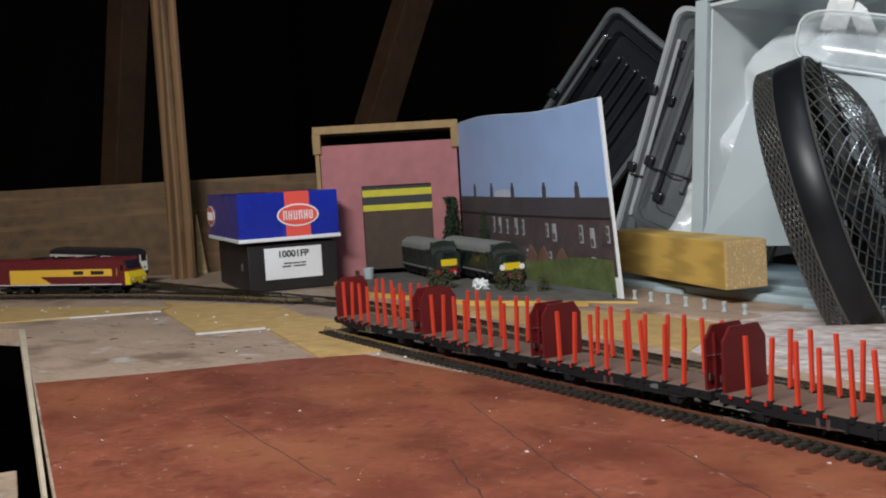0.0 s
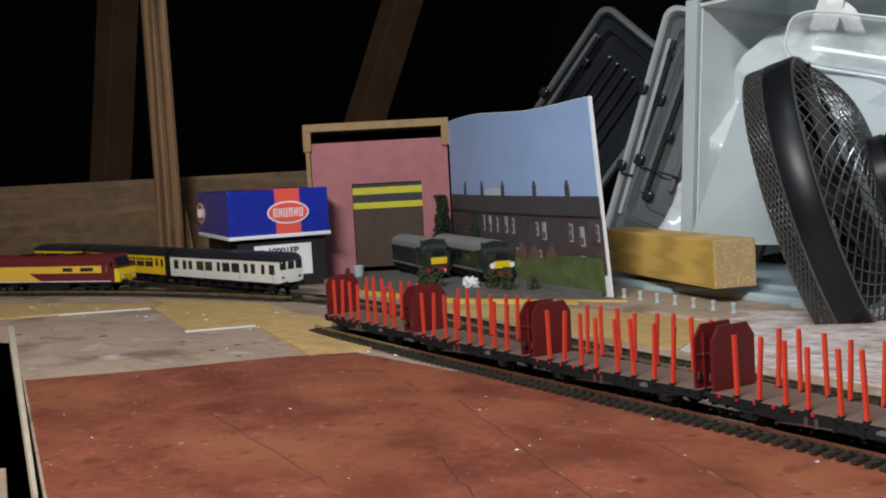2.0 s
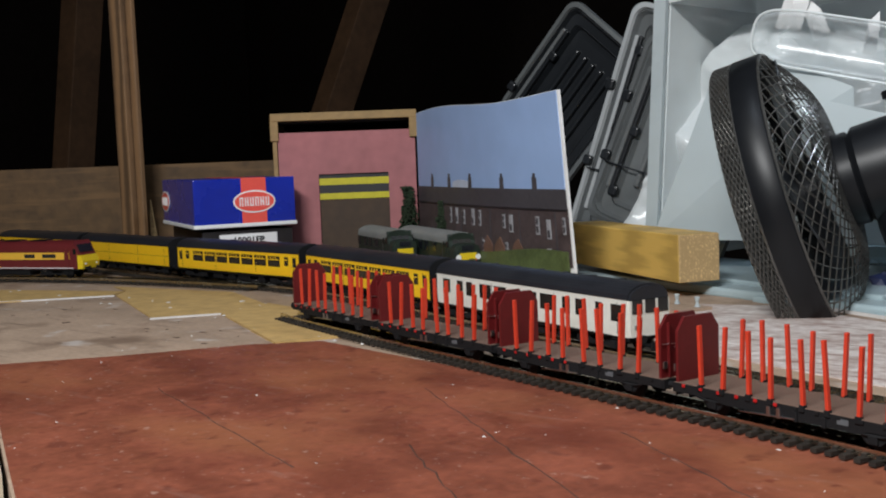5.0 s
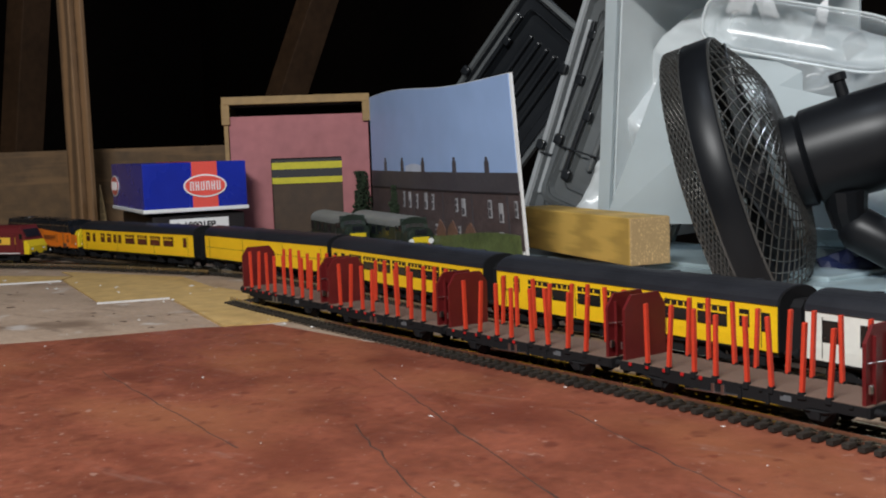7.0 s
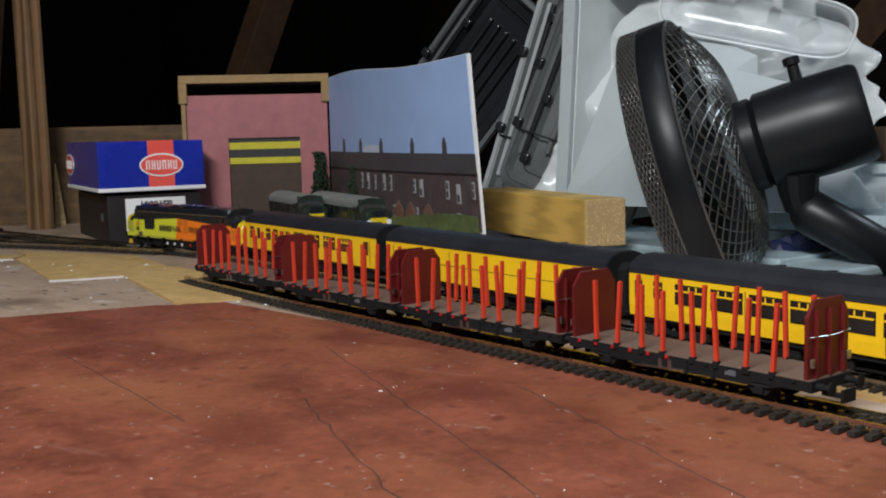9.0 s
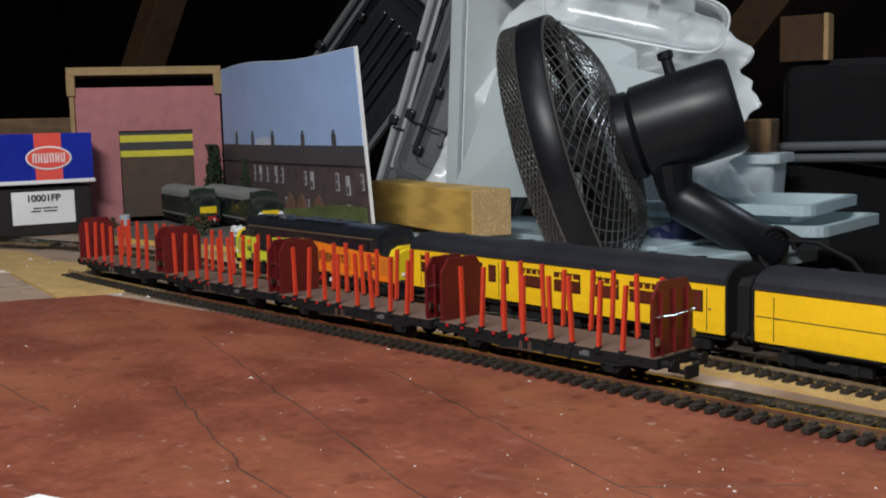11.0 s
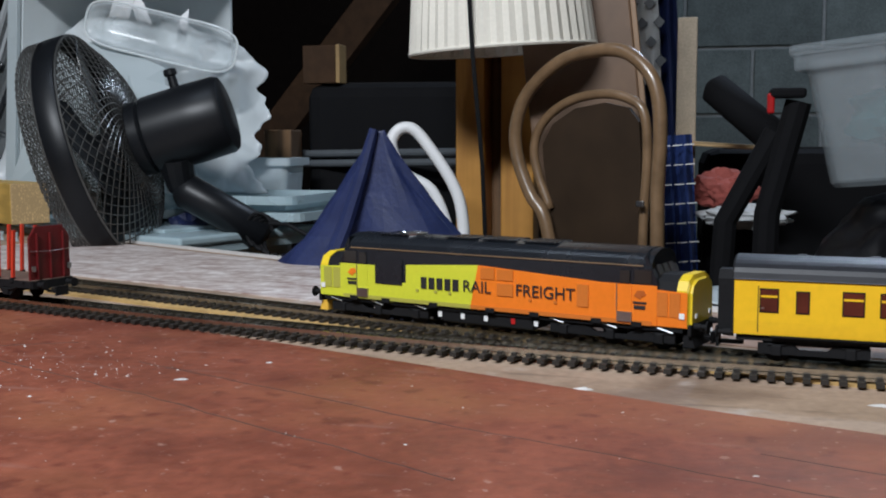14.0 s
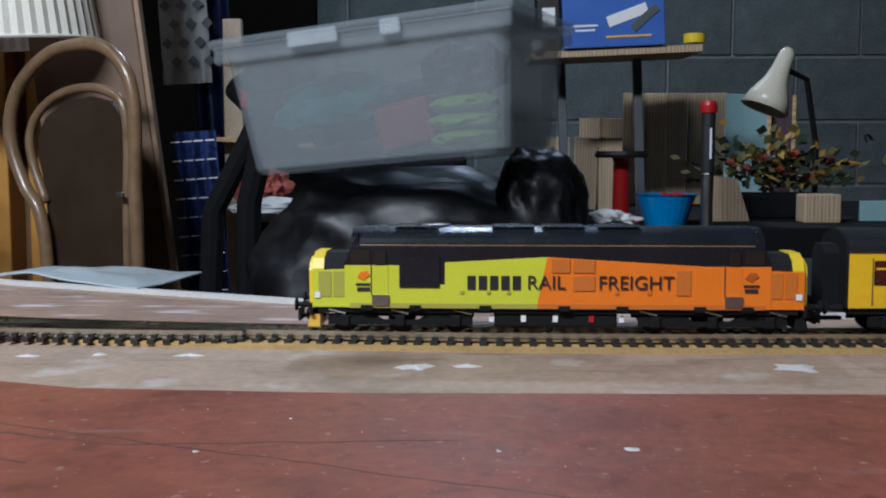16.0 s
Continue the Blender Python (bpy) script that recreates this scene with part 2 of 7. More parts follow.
FOLIAGE = mat("green_foam_foliage", (0.020, 0.036, 0.014), 0.9, vary=0.6, grain=600, stain=120, bump=0.5)
SCRUB = mat("olive_scatter", (0.060, 0.065, 0.025), 0.9, vary=0.6, grain=600, stain=120, bump=0.5)
FAN_BLACK = mat("satin_black_fan_plastic", (0.008, 0.009, 0.011), 0.40, vary=0.2, grain=120, stain=12, bump=0.03)
WIRE = mat("dark_wire", (0.16, 0.158, 0.15), 0.3, metal=0.7, vary=0.2, bump=0.0)
FROST = backlit(mat("frosted_clear_plastic", (0.60, 0.66, 0.68), 0.3, vary=0.12, grain=20, stain=6, bump=0.05), 0.35)
BAG_WHITE = backlit(mat("white_plastic_film", (0.86, 0.89, 0.90), 0.22, vary=0.10, grain=20, stain=8, bump=0.15), 0.4)
BLUE_FROST = mat("bluish_clear_plastic", (0.50, 0.62, 0.66), 0.25, vary=0.12, grain=20, stain=6, bump=0.05, clear=0.25)
TRAY = mat("grey_moulded_tray", (0.25, 0.265, 0.27), 0.22, metal=0.5, vary=0.35, grain=15, stain=6, bump=0.04)
TRAY_PALE = mat("pale_grey_flange", (0.42, 0.44, 0.45), 0.25, vary=0.2, grain=15, stain=6, bump=0.03)
TRAY_DARK = mat("black_moulded_tray", (0.014, 0.016, 0.019), 0.32, vary=0.3, grain=20, stain=8, bump=0.05)
NAVY = mat("navy_nylon", (0.017, 0.026, 0.092), 0.5, vary=0.4, grain=350, stain=25, bump=0.3)
CREAM = mat("cream_pleated_fabric", (0.80, 0.76, 0.66), 0.8, vary=0.1, grain=300, stain=20, bump=0.1)
BENTWOOD = mat("brown_bentwood", (0.20, 0.125, 0.065), 0.32, vary=0.35, grain=80, stain=20, bump=0.05, coat=0.3)
BROWN_PANEL = mat("brown_hardboard", (0.165, 0.098, 0.055), 0.5, vary=0.35, grain=40, stain=8, bump=0.08)
BROWN_DARK = mat("dark_seat_plywood", (0.034, 0.020, 0.010), 0.6, vary=0.35, grain=40, stain=8, bump=0.08)
NAVY_CLOTH = mat("blue_striped_cloth", (0.015, 0.035, 0.15), 0.85, vary=0.25, grain=500, stain=40, bump=0.3)
GREY_CLOTH = mat("grey_patterned_cloth", (0.55, 0.56, 0.56), 0.85, vary=0.15, grain=500, stain=40, bump=0.3)
CLEAR_BOX = see_through("clear_storage_plastic", (0.36, 0.40, 0.42), 0.66, 0.24)
CLEAR_SHEET = see_through("clear_formed_sheet", (0.70, 0.76, 0.78), 0.68, 0.16)
THIN_FROST = see_through("thin_frosted_plastic", (0.82, 0.87, 0.88), 0.25, 0.20)
BIN_BAG = mat("black_bin_liner", (0.004, 0.004, 0.005), 0.40, vary=0.3, grain=60, stain=25, bump=0.25)
CASE = mat("black_case_fabric", (0.005, 0.005, 0.006), 0.88, vary=0.3, bump=0.2)
for m, shine in ((CASE, 0.2), (CHASSIS, 0.2), (FAN_BLACK, 0.3), (RED_BOARD, 0.25), (GREY_BOARD, 0.3), (BIN_BAG, 0.35), (FELT, 0.05), (SHADE_WOOD, 0.2), (BROWN_DARK, 0.25)):
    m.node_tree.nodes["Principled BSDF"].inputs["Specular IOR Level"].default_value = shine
GREY_TUBE = mat("grey_painted_tube", (0.10, 0.11, 0.12), 0.35, vary=0.2, bump=0.03)
BARE_PLY = mat("pale_plywood", (0.40, 0.30, 0.19), 0.65, vary=0.25, grain=60, stain=14, wave=(80, 80, 5), bump=0.1, by_piece=0.15)
BOX_BLUE = mat("printed_blue_carton", (0.06, 0.14, 0.48), 0.4, vary=0.15, bump=0.02)
RED_PLASTIC = mat("red_plastic", (0.42, 0.012, 0.012), 0.35, vary=0.15, bump=0.03)
BASKET = mat("bright_blue_plastic", (0.02, 0.22, 0.55), 0.35, vary=0.15, bump=0.03)
LAMP_CREAM = mat("cream_enamel", (0.66, 0.62, 0.50), 0.3, vary=0.12, bump=0.02)
BOOK_TEAL = mat("pale_teal_board", (0.25, 0.40, 0.42), 0.6, vary=0.15, bump=0.03)
BOOK_PLUM = mat("plum_board", (0.09, 0.05, 0.075), 0.6, vary=0.2, bump=0.03)
PETAL_RED = mat("rust_petals", (0.36, 0.085, 0.045), 0.8, vary=0.3)
PETAL_WHITE = mat("white_petals", (0.62, 0.58, 0.52), 0.8, vary=0.15)
LEAF_OLIVE = mat("olive_leaves", (0.11, 0.095, 0.02), 0.7, vary=0.5)
LEAF_GOLD = mat("straw_leaves", (0.40, 0.25, 0.04), 0.7, vary=0.4)
PAPER = mat("white_paper", (0.78, 0.78, 0.78), 0.7, vary=0.08, grain=60, stain=20, bump=0.2)
LIME_BAG = mat("lime_green_fabric", (0.24, 0.42, 0.04), 0.7, vary=0.2)
TEAL_BAG = mat("teal_fabric", (0.03, 0.16, 0.17), 0.7, vary=0.3)
CRIMSON = mat("crimson_fabric", (0.22, 0.02, 0.035), 0.7, vary=0.3)
SILVER = mat("brushed_steel", (0.45, 0.46, 0.47), 0.3, metal=1.0, vary=0.15, bump=0.02)

# ---------------------------------------------------------------- mesh helpers


def link(name, bm, material, parent=None, label="", smooth=False):
    me = bpy.data.meshes.new(name)
    bmesh.ops.recalc_face_normals(bm, faces=bm.faces)
    if smooth:
        for f in bm.faces:
            f.smooth = True
    bm.to_mesh(me)
    bm.free()
    for m in material if isinstance(material, (list, tuple)) else [material]:
        me.materials.append(m)
    ob = new(name, me)
    ob.parent = parent
    if label:
        ob["label"] = label
    return ob


def part(name, bm, material, parent, label="", smooth=False):
    return link(name, bm, material, parent, label, smooth)


def base(name, m, label, category, group="", kind=""):
    ob = new(name)
    ob.empty_display_size = 0.02
    ob.matrix_world = m
    return tagged(ob, label, category, group, kind)


def box(size, at=(0, 0, 0), bevel=0.0, turn=None, bm=None):
    bm = bm or bmesh.new()
    m = Matrix.Translation(at) @ (turn or Matrix()) @ Matrix.Diagonal((*size, 1))
    vs = bmesh.ops.create_cube(bm, size=1, matrix=m)["verts"]
    if bevel:
        es = list({e for v in vs for e in v.link_edges})
        bmesh.ops.bevel(bm, geom=es, offset=bevel, segments=2, affect="EDGES", profile=0.5)
    return bm


def prism(outline, a, b, axis="x", bm=None):
    """A closed outline of 2D points drawn out from a to b along an axis."""
    bm = bm or bmesh.new()
    put = {"x": lambda u, v, w: (w, u, v), "y": lambda u, v, w: (u, w, v), "z": lambda u, v, w: (u, v, w)}[axis]
    lo = [bm.verts.new(put(u, v, a)) for u, v in outline]
    hi = [bm.verts.new(put(u, v, b)) for u, v in outline]
    bm.faces.new(lo)
    bm.faces.new(hi[::-1])
    for i in range(len(lo)):
        j = (i + 1) % len(lo)
        bm.faces.new((lo[i], lo[j], hi[j], hi[i]))
    return bm


def lathe(profile, m=None, sides=24, bm=None, closed=False):
    """Radius and height pairs spun about z."""
    bm = bm or bmesh.new()
    m = m or Matrix()
    rings = []
    for r, z in profile:
        rings.append([bm.verts.new(m @ Vector((r * math.cos(2 * math.pi * k / sides), r * math.sin(2 * math.pi * k / sides), z))) for k in range(sides)])
    for a, b in zip(rings, rings[1:]):
        for k in range(sides):
            bm.faces.new((a[k], a[(k + 1) % sides], b[(k + 1) % sides], b[k]))
    if not closed:
        bm.faces.new(rings[0])
        bm.faces.new(rings[-1])
    return bm


def tube(points, r, sides=6, bm=None, loop=False):
    """A round bar along points."""
    bm = bm or bmesh.new()
    pts = [Vector(p) for p in points]
    rings = []
    n = len(pts)
    for i, p in enumerate(pts):
        d = (pts[(i + 1) % n] - pts[i - 1]) if loop else (pts[min(i + 1, n - 1)] - pts[max(i - 1, 0)])
        d.normalize()
        if i == 0:
            u = d.cross((0, 0, 1)) if abs(d.z) < 0.95 else d.cross((1, 0, 0))
        else:
            u = u - d * u.dot(d)
        u.normalize()
        v = d.cross(u)
        rr = r[i] if isinstance(r, (list, tuple)) else r
        rings.append([bm.verts.new(p + rr * (math.cos(2 * math.pi * k / sides) * u + math.sin(2 * math.pi * k / sides) * v)) for k in range(sides)])
    for i in range(n if loop else n - 1):
        a, b = rings[i], rings[(i + 1) % n]
        for k in range(sides):
            bm.faces.new((a[k], a[(k + 1) % sides], b[(k + 1) % sides], b[k]))
    if not loop:
        bm.faces.new(rings[0])
        bm.faces.new(rings[-1][::-1])
    return bm


def blob(rad, at=(0, 0, 0), rough=0.2, scale=20.0, level=3, bm=None, seed=0.0):
    """A lumpy closed shape."""
    bm = bm or bmesh.new()
    vs = bmesh.ops.create_icosphere(bm, subdivisions=level, radius=1)["verts"]
    for v in vs:
        k = 1 + rough * noise.fractal(v.co * scale * 0.1 + Vector((seed, seed * 2, 0)), 1.0, 2.0, 4)
        v.co = Vector(at) + Vector([v.co[i] * rad[i] * k for i in range(3)])
    return bm


def words(name, text, size, m, material, parent, label="", stretch=1.0, bold=0.0):
    cu = bpy.data.curves.new(name, "FONT")
    cu.body, cu.size, cu.align_x, cu.align_y, cu.extrude = text, size, "CENTER", "CENTER", size * 0.012
    cu.offset = size * bold
    tmp = bpy.data.objects.new(name, cu)
    scene.collection.objects.link(tmp)
    me = bpy.data.meshes.new_from_object(tmp)
    bpy.data.objects.remove(tmp)
    me.materials.clear()
    me.materials.append(material)
    ob = new(name, me)
    ob.parent = parent
    ob.matrix_local = m @ Matrix.Diagonal((stretch, 1, 1, 1))
    if label:
        ob["label"] = label
    return ob


# The far corner of the loft is laid out across and along one line of sight.
AWAY = Matrix(((0.745, -0.667, 0, -0.619), (0.667, 0.745, 0, 0.021), (0, 0, 1, 0), (0, 0, 0, 1)))


def away(r, d, z, turn=0.0):
    return AWAY @ pose(r, d, z, 0, 0, turn)

# ---------------------------------------------------------------- the loft
def room():
    lo, hi, y0, y1, zf, zt = -4.2, 2.8, -2.4, 3.7, -0.95, 1.7
    t = 0.1
    tagged(link("floor", box((hi - lo, y1 - y0, t), ((lo + hi) / 2, (y0 + y1) / 2, zf - t / 2)), BROWN_PANEL), "dark boarded loft floor", "floor", kind="structure")
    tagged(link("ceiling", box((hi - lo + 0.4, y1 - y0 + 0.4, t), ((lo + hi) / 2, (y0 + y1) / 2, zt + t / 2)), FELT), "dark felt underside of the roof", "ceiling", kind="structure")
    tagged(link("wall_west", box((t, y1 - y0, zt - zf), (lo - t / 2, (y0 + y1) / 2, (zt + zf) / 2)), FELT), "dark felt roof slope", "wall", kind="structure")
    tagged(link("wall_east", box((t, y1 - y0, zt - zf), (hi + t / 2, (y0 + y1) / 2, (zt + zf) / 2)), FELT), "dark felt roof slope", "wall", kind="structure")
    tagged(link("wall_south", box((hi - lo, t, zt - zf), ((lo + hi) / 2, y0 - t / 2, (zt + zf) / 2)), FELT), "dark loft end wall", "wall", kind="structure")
    # Added dark panel in front of the gable wall, keeps this side black.
    tagged(link("dark_backing", box((3.75, t, zt - zf), (-2.325, y1 + t / 2 - 0.6, (zt + zf) / 2)), FELT), "added dark felt panel behind the rafters", "wall", kind="structure")
    tagged(link("wall_gable", box((4.1, t, zt - zf), (0.75, y1 + t / 2, (zt + zf) / 2)), MORTAR), "grey breeze block gable wall", "wall", kind="structure")


room()

# baseboard: one thick sheet with a painted field, a bare field and a whitened strip on it
BOARD = [(-1.111, 0.274), (-1.749, 0.584), (-2.9, 0.35), (-4.0, 0.25), (-4.0, 0.95), (-2.6, 1.05), (-2.35, 1.06), (-1.95, 1.40), (-1.25, 1.20), (-1.0, 0.985), (-0.64, 0.793), (-0.36, 0.622), (-0.14, 0.525), (0.12, 0.47), (0.6, 0.455), (2.0, 0.45), (2.0, -0.9), (-0.7, -0.9), (-0.75, 0.10)]


def sheet(name, outline, z0, z1, material, label, category):
    bm = prism(outline, z0, z1, "z")
    return tagged(link(name, bm, material), label, category, kind="structure")


sheet("baseboard", BOARD, -0.018, 0.0008, GREY_BOARD, "bare brown hardboard layout baseboard", "baseboard")
sheet("painted_field", [(-1.112, 0.276), (-1.416, 0.424), (-1.355, 0.500), (-1.30, 0.585), (-1.255, 0.628), (-1.10, 0.598), (-0.93, 0.560), (-0.80, 0.522), (-0.66, 0.478), (-0.54, 0.430), (-0.44, 0.388), (-0.32, 0.335), (-0.2, 0.292), (-0.1, 0.284), (0.1, 0.281), (0.5, 0.27), (1.9, 0.26), (1.9, -0.8), (-0.68, -0.8), (-0.745, 0.10)], 0.0, 0.0015, RED_BOARD, "worn red painted hardboard with scratches and paint flecks", "board")
sheet("whitened_strip", [(-1.12, 0.93), (-1.0, 0.968), (-0.64, 0.776), (-0.50, 0.691), (-0.50, 0.553), (-0.56, 0.575), (-0.74, 0.645), (-1.0, 0.735), (-1.16, 0.82)], 0.0, 0.0016, WHITE_BOARD, "board strip smeared with white paint", "board")
sheet("bare_strip", [(-0.50, 0.691), (-0.36, 0.606), (-0.14, 0.51), (0.12, 0.456), (0.12, 0.438), (-0.12, 0.447), (-0.24, 0.463), (-0.36, 0.50), (-0.50, 0.553)], 0.0, 0.0016, BARE_STRIP, "scuffed brown board strip with white smears", "board")

def flecks(name, spots, material, label, flat=0.00025, kind="stuff", z0=0.0007):
    """Small raised paint flecks, one irregular flake each."""
    rnd = random.Random(21)
    bm = bmesh.new()
    for x, y, r in spots:
        n = rnd.randint(6, 10)
        a0, st = rnd.uniform(0, 6.28), rnd.uniform(0.20, 0.9)
        ring = [bm.verts.new((x + r * rnd.uniform(0.45, 1.5) * math.cos(a0 + 6.283 * k / n), y + st * r * rnd.uniform(0.45, 1.5) * math.sin(a0 + 6.283 * k / n), z0)) for k in range(n)]
        top = bm.verts.new((x, y, z0 + 0.0009 + flat * rnd.uniform(0.5, 2.0)))
        for k in range(n):
            bm.faces.new((ring[k], ring[(k + 1) % n], top))
    ob = link(name, bm, material)
    return tagged(ob, label, "flecks", kind=kind)


rf = random.Random(7)
scatter = []
while len(scatter) < 540:
    x, y = rf.uniform(-1.4, 0.6), rf.uniform(0.02, 0.62)
    if rf.random() < 0.14:
        x, y = rf.gauss(-0.64, 0.055), rf.gauss(0.35, 0.035)
    elif rf.random() < 0.14:
        x, y = rf.gauss(-0.68, 0.060), rf.gauss(0.36, 0.035)
    edge = 0.424 + (x + 1.416) * (-0.49) if x > -1.416 else 1
    if y > edge and y < 0.61 - max(0, x + 1.2) * 0.33:
        scatter.append((x, y, rf.choice((0.0004, 0.0005, 0.0007, 0.0011, 0.0019)) * rf.uniform(0.6, 1.2)))
flecks("paint_flecks", scatter, PLASTER, "white paint flecks scattered on the red board")
flecks("paint_blobs", [(-1.142, 0.460, 0.004), (-0.956, 0.454, 0.004), (-0.928, 0.544, 0.0036), (-1.051, 0.547, 0.0034), (-0.818, 0.508, 0.0042), (-1.778, 0.760, 0.004), (-1.765, 0.696, 0.004), (-1.703, 0.798, 0.004), (-1.192, 0.349, 0.0045), (-0.534, 0.383, 0.0042), (-0.172, 0.362, 0.0065), (-0.067, 0.336, 0.0095), (-0.045, 0.338, 0.006), (0.10, 0.335, 0.011), (-0.303, 0.248, 0.0035), (-0.427, 0.257, 0.004), (-0.247, 0.361, 0.006), (-0.215, 0.364, 0.005), (-0.373, 0.363, 0.005), (-0.132, 0.202, 0.003), (-0.56, 0.338, 0.009), (0.004, 0.205, 0.008)], PLASTER, "larger white paint blobs on the board")
# cork and bare patches beyond the red field
CORK_TOP = 0.0022
sheet("cork_patch", [(-1.716, 0.741), (-1.505, 0.641), (-1.466, 0.695), (-1.480, 0.765), (-1.60, 0.820), (-1.80, 0.795), (-1.738, 0.771)], -0.001, CORK_TOP, CORK, "tan cork tile patch beside the track", "cork tile")
sheet("cork_patch", [(-1.467, 0.695), (-1.281, 0.600), (-1.250, 0.655), (-1.34, 0.735), (-1.478, 0.768)], -0.001, CORK_TOP + 0.0006, CORK, "tan cork tile patch at the siding end", "cork tile")
sheet("cork_strip", [(-2.05, 0.40), (-1.805, 0.626), (-1.720, 0.738), (-1.740, 0.769), (-1.945, 0.699), (-2.3, 0.56)], -0.001, CORK_TOP, CORK, "tan cork strip along the side track", "cork tile")
sheet("paint_line", [(-1.810, 0.624), (-1.716, 0.733), (-1.714, 0.737), (-1.808, 0.629)], 0.0, 0.0026, PLASTER, "thin white paint line along the cork strip", "paint line")
sheet("paint_line", [(-1.506, 0.6385), (-1.467, 0.6925), (-1.466, 0.695), (-1.507, 0.6405)], 0.0, 0.0026, PLASTER, "thin white paint line along the cork tile", "paint line")
sheet("cork_field", [(-1.45, 0.86), (-1.30, 0.835), (-1.16, 0.79), (-1.02, 0.742), (-1.05, 0.87), (-1.15, 0.90), (-1.34, 0.895)], -0.001, CORK_TOP, CORK, "tan cork sheet between track and yard", "cork tile")
rs = random.Random(12)
flecks("cork_flecks", [(x, 0.70 + 0.29 * (-1.5 - x) * (1 if x > -1.5 else -0.35) + rs.uniform(-0.02, 0.07), rs.choice((0.0018, 0.0026, 0.0036))) for x in [rs.uniform(-2.0, -1.2) for _ in range(34)]], PLASTER, "white paint drops dried on the cork", z0=0.0021)
flecks("glue_stains", [(rs.uniform(-1.68, -1.30), rs.uniform(0.55, 0.70), rs.choice((0.003, 0.005, 0.008))) for _ in range(26)], GLUE, "dark brown dried glue stains on the bare board", flat=0.0, z0=0.0005)
sheet("board_edge", [(-1.009, 0.990), (-0.64, 0.800), (-0.36, 0.630), (-0.14, 0.533), (0.12, 0.478), (0.6, 0.463), (0.6, 0.455), (0.12, 0.470), (-0.14, 0.524), (-0.36, 0.621), (-0.64, 0.792), (-1.0, 0.984)], -0.018, 0.0035, PLASTER, "white painted edging of the baseboard", "edging")
sheet("front_edge", [(-1.1125, 0.272), (-1.117, 0.272), (-1.756, 0.582), (-1.749, 0.5855)], -0.020, 0.001, PLY_EDGE, "pale sawn board edge", "edging")
beam_under = tagged(link("cross_member", box((0.10, 0.34, 0.03), (0, 0, 0), 0.002), PINE_END), "pale pine cross member below the board gap", "joist")
beam_under.matrix_world = pose(-1.80, 0.515, -0.035, 0, 0, 64)
low = tagged(link("grey_hardboard_offcut", box((0.30, 0.22, 0.006), (0, 0, 0), 0.001), GREY_BOARD), "grey hardboard piece below the board gap", "board")
low.matrix_world = pose(-1.27, 0.21, -0.05, 0, 0, -26)


GROOVE = mat("dirt_in_score", (0.075, 0.036, 0.024), 0.7, vary=0.5, grain=300, stain=60)


def strip_line(points, w):
    """A thin uneven band that lies on the board."""
    bm = bmesh.new()
    prev = None
    for k, (x, y) in enumerate(points):
        a, b = points[max(0, k - 1)], points[min(len(points) - 1, k + 1)]
        d = Vector((b[0] - a[0], b[1] - a[1])).normalized()
        ww = w * (0.5 + 0.9 * abs(noise.noise(Vector((x * 60, y * 60, 2)))))
        ring = [bm.verts.new((x - d.y * ww, y + d.x * ww, 0.0012)), bm.verts.new((x, y, 0.00172)), bm.verts.new((x + d.y * ww, y - d.x * ww, 0.0012))]
        if prev:
            for j in range(2):
                bm.faces.new((prev[j], prev[j + 1], ring[j + 1], ring[j]))
        prev = ring
    return bm


def crack(points, w, name="scored_line"):
    bm = strip_line(points, w)
    return tagged(link(name, bm, GROOVE), "dark scored line in the red paint", "scratch")


rc = random.Random(3)
LINES = (((-1.06, 0.53), (-0.90, 0.42), (-0.60, 0.22)), ((-0.98, 0.42), (-0.86, 0.335), (-0.70, 0.26)), ((-0.90, 0.50), (-0.72, 0.38), (-0.55, 0.30), (-0.40, 0.22)), ((-0.72, 0.38), (-0.66, 0.41)), ((-0.68, 0.30), (-0.62, 0.24), (-0.58, 0.19)), ((-0.60, 0.37), (-0.40, 0.28), (-0.18, 0.19)), ((-0.30, 0.275), (-0.12, 0.20), (0.02, 0.14)), ((-0.25, 0.24), (-0.16, 0.21), (-0.05, 0.215)), ((-1.22, 0.44), (-1.0, 0.36)))
for pts in LINES:
    line = []
    for a, b in zip(pts, pts[1:]):
        line += [(a[0] + (b[0] - a[0]) * k / 14 + rc.uniform(-0.0012, 0.0012), a[1] + (b[1] - a[1]) * k / 14 + rc.uniform(-0.0012, 0.0012)) for k in range(14)]
    crack(line + [pts[-1]], 0.0016)

# ---------------------------------------------------------------- track
RAIL_TOP = 0.008


def curve(knots, step=0.004):
    """A smooth line through the knots, in even steps."""
    k = np.array([knots[0]] + list(knots) + [knots[-1]], float)
    k[0], k[-1] = 2 * k[1] - k[2], 2 * k[-2] - k[-3]
    out = []
    for i in range(1, len(k) - 2):
        p0, p1, p2, p3 = k[i - 1 : i + 3]
        for u in np.linspace(0, 1, 40, endpoint=False):
            out.append(0.5 * (2 * p1 + (p2 - p0) * u + (2 * p0 - 5 * p1 + 4 * p2 - p3) * u * u + (3 * p1 - p0 - 3 * p2 + p3) * u**3))
    out = np.array(out + [k[-2]])
    s = np.r_[0, np.cumsum(np.linalg.norm(np.diff(out, axis=0), axis=1))]
    ss = np.arange(0, s[-1], step)
    return np.stack([np.interp(ss, s, out[:, 0]), np.interp(ss, s, out[:, 1])], 1), ss


